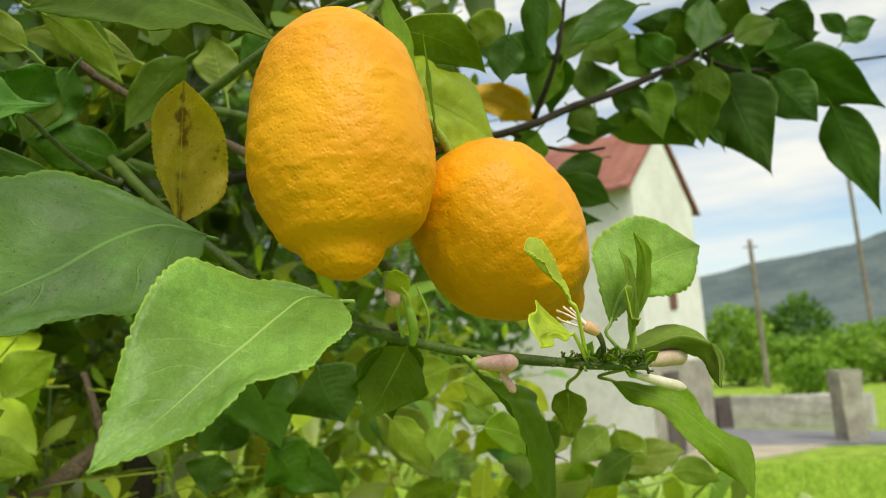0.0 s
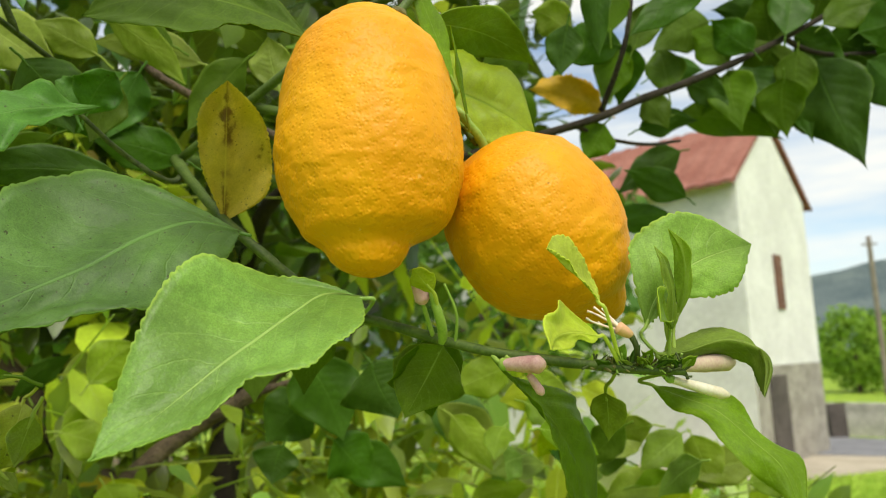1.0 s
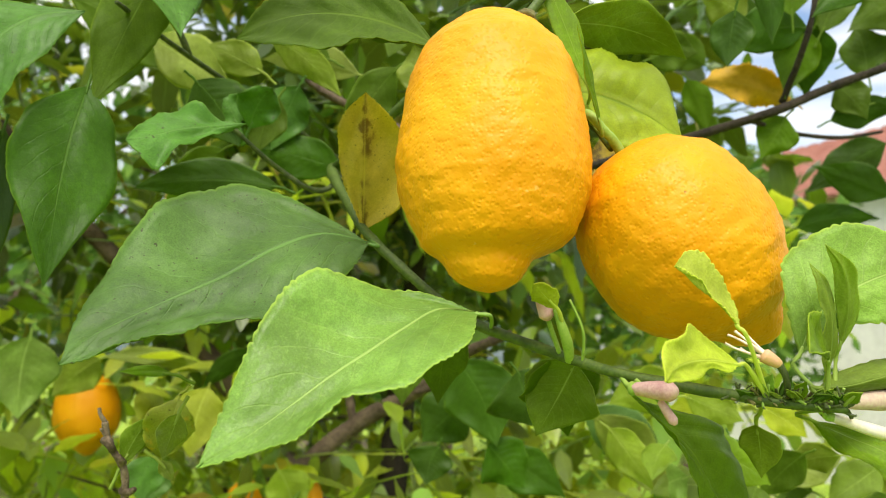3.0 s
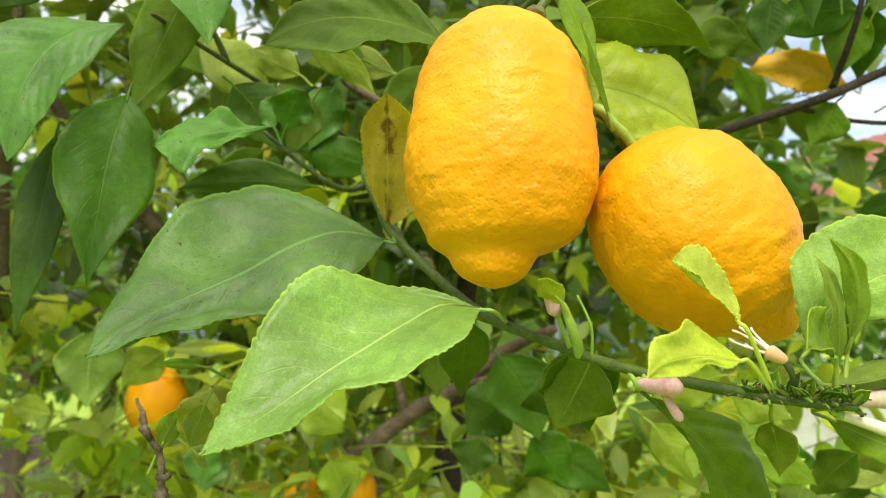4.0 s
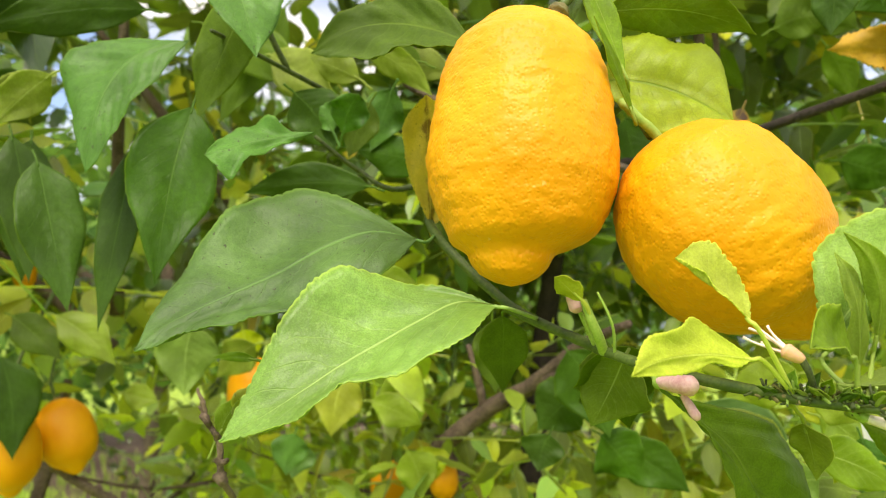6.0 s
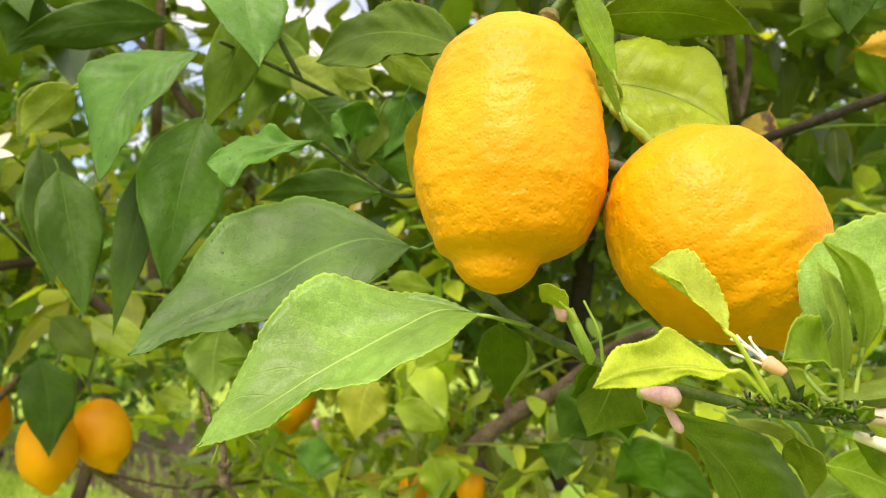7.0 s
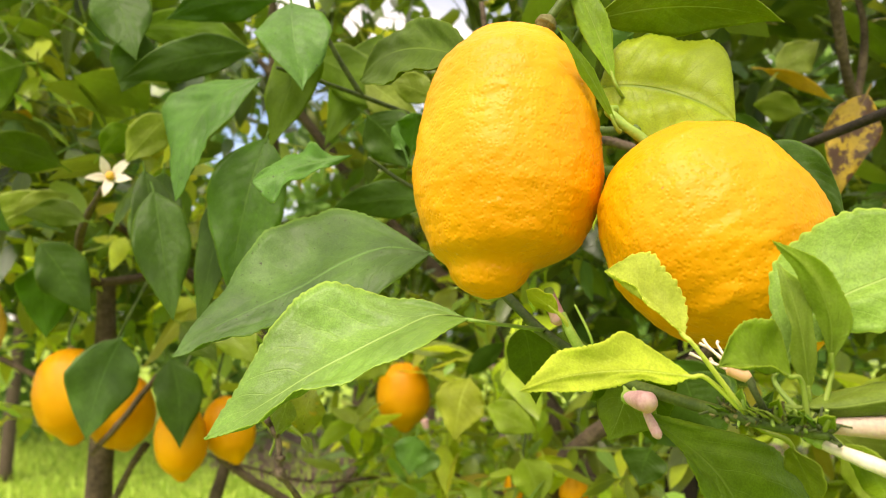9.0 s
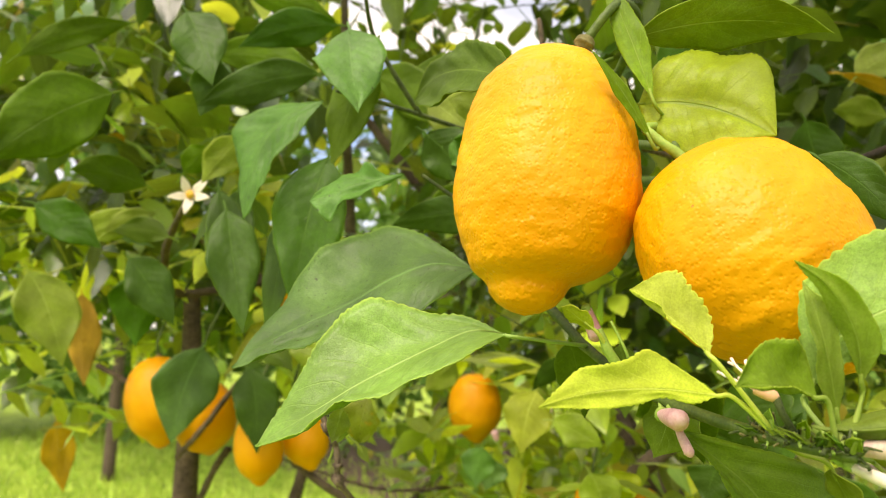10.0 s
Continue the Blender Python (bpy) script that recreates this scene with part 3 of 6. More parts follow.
shrub(8.3, 27.0, (1.25, 1.1, 1.45), 2600, 0.11, "rounded bright green bush behind the lane", HEDGE)
shrub(16.2, 41.5, (1.7, 1.5, 2.0), 2600, 0.16, "dark upright tree below the hill", BUSH)
shrub(14.4, 42.5, (1.2, 1.2, 1.7), 2000, 0.16, "dark upright tree below the hill", BUSH)
shrub(12.2, 25.2, (2.1, 1.3, 1.0), 3000, 0.11, "clipped green hedge bush", HEDGE)
shrub(8.3, 21.0, (0.95, 0.8, 0.55), 1600, 0.08, "low pale green bush by the wall", HEDGE)
shrub(13.5, 36.0, (3.2, 1.6, 0.9), 3000, 0.16, "low dark thicket below the hill", BUSH)
shrub(-13.0, 1.2, (3.2, 2.0, 1.9), 2600, 0.14, "dark hedge bush beyond the orchard grass", BUSH)
shrub(-12.0, 4.6, (3.0, 2.2, 1.9), 2600, 0.14, "dark hedge bush beyond the orchard grass", BUSH)
shrub(-13.5, -2.4, (3.0, 2.0, 1.9), 2600, 0.14, "dark hedge bush beyond the orchard grass", BUSH)
shrub(10.6, 28.5, (1.9, 1.0, 0.8), 2000, 0.12, "low green thicket behind the lane", HEDGE)


# ---- lemon tree in front ----
TREE_AT = (-0.35, 1.05, 0.0)
tree = tagged(empty("lemon_tree", TREE_AT), "lemon tree with ripe yellow fruit, pink buds and glossy leaves", "tree")
tube("trunk", [(-0.35, 1.05, -0.05), (-0.33, 1.03, 0.5), (-0.34, 1.0, 0.95), (-0.30, 0.97, 1.25)], [0.055, 0.048, 0.04, 0.028], BARK, tree, bumps=0.2, sides=16)
tube("branch", [(-0.34, 0.99, 1.20), (-0.325, 0.83, 1.36), (-0.2736, 0.7765, 1.4044), (-0.2203, 0.7858, 1.4501), (-0.1594, 0.7782, 1.4792), (-0.1062, 0.7637, 1.5118), (-0.05, 0.74, 1.53)], [0.020, 0.0125, 0.0098, 0.0082, 0.0072, 0.0055, 0.003], BARK, tree, "grey-brown bark limb", bumps=0.25)
tube("branch", [(-0.2203, 0.7858, 1.4501), (-0.222, 0.778, 1.478), (-0.230, 0.772, 1.512)], [0.0050, 0.0036, 0.0024], BARK, tree, bumps=0.25)
tube("branch", [(-0.1594, 0.7782, 1.4792), (-0.130, 0.765, 1.487), (-0.085, 0.755, 1.497)], [0.0040, 0.0030, 0.0020], BARK, tree, bumps=0.25)
tube("branch", [(-0.30, 0.97, 1.24), (-0.25, 0.95, 1.6), (-0.12, 0.78, 1.66), (0.0, 0.70, 1.64), (0.1308, 0.6886, 1.6592), (0.1713, 0.7091, 1.6780), (0.2257, 0.7301, 1.7004), (0.2843, 0.7505, 1.7292), (0.3937, 0.7996, 1.7948)],
     [0.022, 0.012, 0.005, 0.0030, 0.0029, 0.0028, 0.0027, 0.0022, 0.0016], BACKLIT_BARK, tree, "bark limb coloured dark as if backlit", bumps=0.2)
tube("branch", [(0.2820, 0.7504, 1.7285), (0.3337, 0.7856, 1.7239), (0.4995, 0.8933, 1.7663)], [0.0022, 0.0018, 0.0012], BACKLIT_BARK, tree)
tube("branch", [(-0.12, 0.78, 1.66), (-0.12, 0.62, 1.64), (-0.07, 0.53, 1.61), (-0.03, 0.49, 1.578), (-0.001, 0.464, 1.557), (0.034, 0.466, 1.528), (0.066, 0.457, 1.516), (0.1, 0.45, 1.506), (0.139, 0.447, 1.4995), (0.163, 0.449, 1.497)],
     [0.005, 0.004, 0.003, 0.0022, 0.0020, 0.0019, 0.0019, 0.0018, 0.0017, 0.0011], TWIG, tree, "smooth green twig", bumps=0.25)
tube("branch", [(-0.07, 0.53, 1.61), (0.03, 0.50, 1.655), (0.076, 0.455, 1.645), (0.074, 0.441, 1.628)], [0.0024, 0.0022, 0.0018, 0.0016], TWIG, tree, "smooth green twig", bumps=0.12)
tube("branch", [(-0.02, 0.52, 1.63), (0.05, 0.50, 1.605), (0.083, 0.470, 1.599), (0.0975, 0.4607, 1.583)], [0.0024, 0.002, 0.0016, 0.0018], TWIG, tree, "smooth green twig", bumps=0.12)
tube("branch", [(-0.30, 0.97, 1.24), (-0.5, 0.9, 1.5), (-0.62, 0.75, 1.7), (-0.7, 0.6, 1.9)], [0.02, 0.014, 0.009, 0.004], BARK, tree, bumps=0.2)


# half widths of the fruit from stalk to tip, as shares of its greatest
LONG_FRUIT = ((0, 0), (.015, .26), (.06, .49), (.16, .765), (.26, .875), (.36, .94), (.46, .98), (.56, 1), (.66, .965), (.74, .88), (.80, .785), (.84, .695), (.862, .59), (.88, .475), (.90, .415), (.93, .375), (.96, .30), (.985, .17), (1, 0))
ROUND_FRUIT = ((0, 0), (.015, .30), (.06, .54), (.16, .80), (.26, .91), (.36, .97), (.46, 1.0), (.56, .99), (.66, .93), (.76, .80), (.84, .61), (.89, .40), (.94, .29), (.985, .14), (1, 0))


def lemon(name, top, bottom, radius, seed, label, profile=ROUND_FRUIT, lean=(0, 0), nseg=160, nring=150, rough=1.0, step=(0, 0), deep=0.0):
    """A lemon between its stalk and its nipple: lumpy and shouldered, its nipple leaning a little aside, with a ledge on one side of it."""
    top, bottom = Vector(top), Vector(bottom)
    axis = bottom - top
    long = axis.length
    axis.normalize()
    e1 = axis.cross(Vector((0.3, 1, 0.2))).normalized()
    e2 = axis.cross(e1)
    pu, pr = zip(*profile)
    fine_u = np.linspace(0, 1, 801)
    fine_r = np.interp(fine_u, pu, pr)
    kern = np.hanning(25)
    soft = np.convolve(np.pad(fine_r, 12, mode="edge"), kern / kern.sum(), mode="valid")
    edge = np.clip(np.minimum(fine_u, 1 - fine_u) / 0.05, 0, 1)
    soft = soft * edge + fine_r * (1 - edge)
    verts, faces = [], []
    for j in range(nring + 1):
        u = 0.5 - 0.5 * math.cos(math.pi * j / nring)
        r = float(np.interp(u, fine_u, soft))
        shift = max(0.0, (u - 0.7) / 0.3) ** 1.3
        ledge = min(1.0, max(0.0, (u - 0.80) / 0.09))
        ledge = ledge * ledge * (3 - 2 * ledge)
        for k in range(nseg):
            w = 2 * math.pi * k / nseg
            d = e1 * math.cos(w) + e2 * math.sin(w)
            p = d * r + axis * (u * 2 - 1) * 1.4
            lump = 0.030 * noise.noise(p * 1.5 + Vector((seed, 0, 0))) + 0.012 * noise.noise(p * 4.2 + Vector((seed, 5, 0)))
            stretched = Vector((p.dot(e1) * 3.5, p.dot(e2) * 3.5, p.dot(axis) * 11)) + Vector((0, seed, 0))
            lump += rough * 0.022 * noise.noise(stretched) * max(0.0, 1 - u / 0.55) ** 1.5
            lump += 0.010 * noise.noise(p * 9 + Vector((seed, 0, 2))) + 0.008 * noise.noise(p * 20) + 0.004 * noise.noise(p * 38)
            pt = top + axis * (long * u) + d * (radius * (r + lump * min(1.0, r * 2.5)))
            pt.x += lean[0] * shift + step[0] * ledge
            pt.y += lean[1] * shift + step[1] * ledge
            pt.y += (pt.y - 0.5 * (top.y + bottom.y)) * deep
            verts.append(pt)
    for j in range(nring):
        for k in range(nseg):
            k2 = (k + 1) % nseg
            faces.append((j * nseg + k, j * nseg + k2, (j + 1) * nseg + k2, (j + 1) * nseg + k))
    return tagged(mesh_object(name, verts, faces, PEEL), label, "lemon", "ripe lemons on the trees")


lemon_a = lemon("lemon", (0.0627, 0.4353, 1.6268), (0.067, 0.4282, 1.5299), 0.0322, 3.0, "large ripe yellow lemon with a blunt nipple hanging from its twig", LONG_FRUIT, (0.0034, -0.0045), nring=210, step=(-0.0026, -0.0019))
lemon_b = lemon("lemon", (0.0986, 0.4636, 1.5813), (0.1366, 0.4821, 1.5163), 0.0320, 11.0, "round ripe lemon with pitted orange-yellow peel touching the larger lemon", ROUND_FRUIT, (0.007, -0.003), rough=0.35, deep=0.08)


def calyx(at, direction, parent):
    """The small woody star between stalk and fruit."""
    d = Vector(direction).normalized()
    at = Vector(at)
    tube("calyx", [at - d * 0.003, at, at + d * 0.003], [0.0018, 0.0042, 0.002], CALYX, parent, sides=10, bumps=0.35)


calyx((0.0740, 0.4400, 1.6262), (0.3, 0.3, 1), lemon_a)

tube("stalk", [(0.083, 0.470, 1.599), (0.0915, 0.4525, 1.5935), (0.0955, 0.4540, 1.5885), (0.0990, 0.4600, 1.5835), (0.1015, 0.4660, 1.5770)], [0.0016, 0.0016, 0.0016, 0.0018, 0.0018], STALK, lemon_b, "stout green stalk", sides=10, bumps=0.2)


def far_lemon(top, bottom, radius, seed, label):
    """A lemon deeper in the trees, with its calyx and a length of its stalk."""
    fruit = lemon("lemon", top, bottom, radius, seed, label, nseg=40, nring=36)
    top = Vector(top)
    up = (top - Vector(bottom)).normalized()
    calyx(top, up, fruit)
    tube("stalk", [top, top + up * 0.02, top + up * 0.05 + Vector((-0.012, 0.02, 0.01)), top + up * 0.08 + Vector((-0.03, 0.05, 0.03))], [0.0016, 0.0016, 0.0018, 0.002], TWIG, fruit, sides=7, bumps=0.2)
    return fruit


def hero_leaf(base, mid, tip, side, half, material, fold=0.14, wave=0.13, serr=0.014, root=None, wide=1.05, sharp=1.3, lower=1.0, curl=-0.08, twist=1.0, parent=None):
    seed = base[0] * 311 + base[1] * 173 + base[2] * 97
    verts, faces, uvs = blade(base, mid, tip, side, half, 56, 14, fold, wave, serr, seed, 0.0003, curl, wide, sharp, lower, twist)
    b, t = Vector(base), (Vector(mid) - Vector(base)).normalized()
    end = Vector(root) if root else b - t * 0.008 + Vector((0, 0, -0.002))
    reach = (end - b).length
    sv, sf = tube_data([b + t * 0.004, b - t * min(0.0025, reach * 0.2), b.lerp(end, 0.55), end], [0.0005, 0.0007, 0.0006, 0.0007], 7, 0, 4)
    n = len(verts)
    verts = verts + sv
    faces = faces + [tuple(k + n for k in f) for f in sf]
    uvs = uvs + [(0.5, 0.5)] * len(sv)
    label = {"dying_leaf": "yellowing leaf with brown dead patches", "dusty_leaf": "green leaf dulled by grey sooty film", "young_leaf": "tender yellow-green leaf",
             "yellow_leaf": "yellowed leaf", "flecked_leaf": "yellow-green leaf with dark flecks", "flushed_leaf": "green leaf with a yellow flush", "scorched_leaf": "dying leaf scorched brown"}.get(material.name, "")
    return mesh_object("leaf", verts, faces, material, parent or tree, label, uvs)



def along(points, f):
    """A smooth curve through evenly spaced stations."""
    pts = [np.array(p, dtype=float) for p in points]
    x = f * (len(pts) - 1)
    k = min(int(x), len(pts) - 2)
    r = x - k
    a = pts[k - 1] if k else 2 * pts[0] - pts[1]
    b, c = pts[k], pts[k + 1]
    d = pts[k + 2] if k + 2 < len(pts) else 2 * pts[-1] - pts[-2]
    return 0.5 * (2 * b + (c - a) * r + (2 * a - 5 * b + 4 * c - d) * r * r + (3 * b - a - 3 * c + d) * r ** 3)


def shaped_leaf(rib, upper, upper_way, lower, lower_way, material, root=None, serr=0.03, teeth=34, wave=0.05, belly=0.10, nu=132, nv=16):
    """A leaf with its own bent midrib and a half width of its own on either side of it; each side leans from one way at the stalk to another at the tip."""
    ways = [[Vector(w).normalized() for w in pair] for pair in (lower_way, upper_way)]
    widths = [[0.0] + list(w) + [0.0] for w in (lower, upper)]
    most = max(lower + upper)
    seed = rib[0][0] * 311 + rib[0][1] * 173
    verts, uvs, normals = [], [], []
    for i in range(nu + 1):
        u = i / nu
        c = Vector(along(rib, u))
        t = Vector(along(rib, min(1.0, u + 0.01)) - along(rib, max(0.0, u - 0.01))).normalized()
        bell = math.sin(math.pi * u)
        for j in range(nv + 1):
            v = 2 * j / nv - 1
            hand, a = (1 if v > 0 else 0), abs(v)
            way = ways[hand][0].lerp(ways[hand][1], u).normalized()
            n = (t.cross(way) if hand else way.cross(t)).normalized()
            w = max(0.0, float(along(widths[hand], u)))
            ph = seed + 1.9 * hand
            if a > 0.99 and 0.04 < u < 0.97:
                w += serr * most * (abs(math.sin(math.pi * teeth * u + 0.6 * math.sin(9 * u + ph))) - 0.5) * (0.7 + 0.5 * math.sin(u * 37 + ph))
            lift = belly * w * a * (1 - a) * 4 * 0.35
            lift += wave * most * a ** 2.2 * bell * (math.sin(u * 9.0 + ph) + 0.6 * math.sin(u * 19.0 + ph * 2.3))
            quilt = math.sin(2 * math.pi * (u * 8 - a * 1.9) + 1.5 * hand + 0.5 * math.sin(u * 13 + ph))
            lift += (0.013 * min(1.0, (most / 0.024) ** 2) * quilt + 0.05 * math.sin(u * 6 + v * 3 + seed) + 0.03 * math.sin(u * 13 - v * 7 + seed)) * most * min(1.0, a * 3) * bell
            lift -= 0.02 * most * max(0.0, 1 - a * 7)
            verts.append(c + way * (a * w) + n * lift)
            normals.append(n)
            uvs.append((u, 0.5 + 0.5 * v))
    row, count = nv + 1, len(verts)
    faces = [(i * row + j, (i + 1) * row + j, (i + 1) * row + j + 1, i * row + j + 1) for i in range(nu) for j in range(nv)]
    verts = verts + [p - q * 0.0003 for p, q in zip(verts, normals)]
    uvs = uvs + uvs
    faces = faces + [tuple(k + count for k in f[::-1]) for f in faces]
    for j in (0, nv):
        for i in range(nu):
            a, b = i * row + j, (i + 1) * row + j
            faces.append((a, a + count, b + count, b) if j == 0 else (a, b, b + count, a + count))
    b0, b1 = Vector(rib[0]), Vector(along(rib, 0.06))
    if root:
        end, back_way = Vector(root), (b0 - b1).normalized()
        sv, sf = tube_data([b1, b0, b0 + back_way * min(0.004, (end - b0).length * 0.3), end], [0.0004, 0.0006, 0.0006, 0.0008], 8, 0, 4)
        k0 = len(verts)
        verts = verts + sv
        faces = faces + [tuple(k + k0 for k in f) for f in sf]
        uvs = uvs + [(0.5, 0.5)] * len(sv)
    return mesh_object("leaf", verts, faces, material, tree, "tender yellow-green leaf" if material in (YOUNG, LIME) else "", uvs)


# ---- flowers and buds ----
def bud(name, base, tip, radius, material, parent, label=""):
    b, t = Vector(base), Vector(tip)
    pts = [b, b.lerp(t, 0.15), b.lerp(t, 0.5), b.lerp(t, 0.85), t]
    return tube(name, pts, [radius * 0.40, radius * 0.68, radius * 0.92, radius, radius * 0.3], material, parent, label, 14, 0.06)


def bud_flower(base, tip, radius, material, label, pedicel):
    """A closed flower: petals wrapped round a spindle, on a short pedicel with a calyx."""
    b, t = Vector(base), Vector(tip)
    body = bud("flower_bud", b, t, radius, material, tree, label)
    d = (t - b).normalized()
    tube("calyx", [b - d * 0.0012, b, b + d * 0.0018], [radius * 0.35, radius * 0.75, radius * 0.6], STALK, body, sides=10, bumps=0.2)
    tube("pedicel", [Vector(pedicel), Vector(pedicel).lerp(b, 0.5) + Vector((0, 0, -0.0006)), b], [0.0009, 0.0008, 0.0008], STALK, body, sides=7)
    ref = d.cross(Vector((0.2, 0.3, 0.9))).normalized()
    for k in range(3):
        w = k * 2.1 + base[0] * 40
        o = (ref * math.cos(w) + d.cross(ref) * math.sin(w)) * radius * 0.42
        bud("petal", b + o * 0.6, t + o * 0.15 - d * 0.0006 * k, radius * 0.72, material, body)
    return body


bud_flower((0.1050, 0.4462, 1.5015), (0.1195, 0.4395, 1.5010), 0.0030, PINK, "closed pale pink flower bud", (0.1010, 0.4495, 1.5050))
bud_flower((0.1130, 0.4440, 1.4990), (0.1180, 0.4445, 1.4912), 0.0015, PINK, "small pink bud hanging below the twig", (0.1060, 0.4480, 1.5040))
bud_flower((0.0770, 0.4400, 1.5335), (0.0795, 0.4430, 1.5225), 0.0026, PINK, "closed pale pink flower bud", (0.0800, 0.4530, 1.5120))
bud_flower((0.160, 0.452, 1.4990), (0.182, 0.474, 1.4995), 0.0032, PETAL, "creamy white swelling flower bud", (0.157, 0.449, 1.4975))
bud_flower((0.158, 0.452, 1.4950), (0.177, 0.457, 1.4888), 0.0019, BLOSSOM, "creamy white narrow flower bud", (0.156, 0.449, 1.4970))

bud_flower((-0.352, 0.752, 1.491), (-0.3535, 0.749, 1.503), 0.0042, PINK, "small pink bud deeper in the tree", (-0.349, 0.757, 1.478))
bud_flower((-0.447, 0.735, 1.420), (-0.4485, 0.731, 1.432), 0.0046, PINK, "small pink bud deeper in the tree", (-0.444, 0.740, 1.407))
bud_flower((-0.395, 0.770, 1.455), (-0.397, 0.766, 1.464), 0.0032, PINK, "small pink bud deeper in the tree", (-0.392, 0.775, 1.444))


def spent_flower(at, toward, label):
    """A flower that has lost its petals: a swelling ovary with limp, pale filaments."""
    at, toward = Vector(at), Vector(toward).normalized()
    body = bud("spent_flower", at - toward * 0.0035, at + toward * 0.0026, 0.0021, OVARY, tree, label)
    rng = random.Random(5)
    for k in range(5):
        spread = Vector((rng.uniform(-1, 1), rng.uniform(-1, 1), rng.uniform(-1, 1))) * 0.42
        d = (toward + spread).normalized()
        length = rng.uniform(0.0055, 0.0115)
        droop = Vector((rng.uniform(-1, 1), rng.uniform(-1, 1), rng.uniform(-0.4, 1))) * 0.0016
        tube("filament", [at + d * 0.0015, at + d * length * 0.5 + droop * 0.3, at + d * length * 0.85 + droop, at + d * length + droop * 1.8], [0.0007, 0.0004, 0.00032, 0.00045], STAMEN, body, sides=7, bumps=0.2)
    tube("pedicel", [at - toward * 0.003, at - toward * 0.005 + Vector((0, 0, -0.003)), (0.1485, 0.448, 1.4995)], [0.0011, 0.0009, 0.001], SPUR, body, sides=7)


spent_flower((0.1445, 0.4415, 1.5108), (-0.75, -0.35, 0.5), "spent flower with limp pale filaments and a small ovary")

# knotty shoot at the end of the twig
shoot_rng = random.Random(9)
for k in range(150):
    f = shoot_rng.uniform(0.0, 1.0)
    root = Vector((0.134 + 0.028 * f, 0.4475 + 0.002 * f, 1.4998 - 0.002 * f))
    d = Vector((shoot_rng.uniform(-0.5, 1.0), shoot_rng.uniform(-0.9, 0.4), shoot_rng.uniform(-0.4, 1.0))).normalized()
    r = shoot_rng.uniform(0.002, 0.0065)
    thick = shoot_rng.uniform(0.0002, 0.0005)
    bend = Vector((shoot_rng.uniform(-1, 1), shoot_rng.uniform(-1, 1), shoot_rng.uniform(-1, 1))) * r * 0.2
    tube("spur", [root, root + d * r * 0.5 + bend, root + d * r], [thick * 1.4, thick, thick * shoot_rng.uniform(0.5, 1.6)],
         shoot_rng.choice([STALK, SPUR, SPUR, CALYX]), tree, sides=7, bumps=0.35)
# small unopened leaflets between the spurs
for k in range(16):
    f = shoot_rng.uniform(0.0, 1.0)
    root = Vector((0.134 + 0.028 * f, 0.4465 + 0.002 * f, 1.5002 - 0.002 * f))
    d = Vector((shoot_rng.uniform(-0.6, 0.8), shoot_rng.uniform(-1.0, 0.2), shoot_rng.uniform(0.0, 0.9))).normalized()
    tip = root + d * shoot_rng.uniform(0.005, 0.010)
    hero_leaf(tuple(root + d * 0.001), tuple((root + tip) / 2 + Vector((0, 0, 0.0006))), tuple(tip), tuple(d.cross(Vector((0.3, 0.5, 0.8))).normalized()), shoot_rng.uniform(0.0011, 0.0022),
              shoot_rng.choice([GREEN, TOOTHED, MATURE, GREEN]), fold=0.4, root=tuple(root))
# curled young stalk rising from the twig
tube("stalk", [(0.0835, 0.4525, 1.5100), (0.0845, 0.4470, 1.5150), (0.0840, 0.4430, 1.5205), (0.0825, 0.4410, 1.5265)], [0.0017, 0.0018, 0.0016, 0.0010], STALK, tree, "pale curled flower stalk")
tube("stalk", [(0.0880, 0.4515, 1.5090), (0.0900, 0.4460, 1.5190), (0.0870, 0.4420, 1.5290)], [0.0006, 0.0005, 0.0004], STALK, tree, "pale thin flower stalk")


def open_flower(at, facing, size, parent, label):
    """Five waxy petals about a yellow centre."""
    at, facing = Vector(at), Vector(facing).normalized()
    e1 = facing.cross(Vector((0, 0, 1))).normalized()
    e2 = facing.cross(e1)
    core = bud("flower", at - facing * 0.003, at + facing * size * 0.42, size * 0.19, ANTHER, parent, label)
    for k in range(5):
        w = k * 2 * math.pi / 5 + 0.3 + 0.16 * math.sin(k * 4.1)
        d = (e1 * math.cos(w) + e2 * math.sin(w))
        reach = size * (1.05 + 0.16 * math.sin(k * 2.7))
        tip = at + d * reach + facing * size * (0.45 + 0.25 * math.sin(k * 3.3))
        mid = at + d * reach * 0.48 + facing * size * 0.30
        v, f, q = blade(at, mid, tip, facing.cross(d), size * 0.22, 10, 6, 0.2, 0.05, 0, k, 0.0005)
        mesh_object("petal", v, f, BLOSSOM, core, "", q)

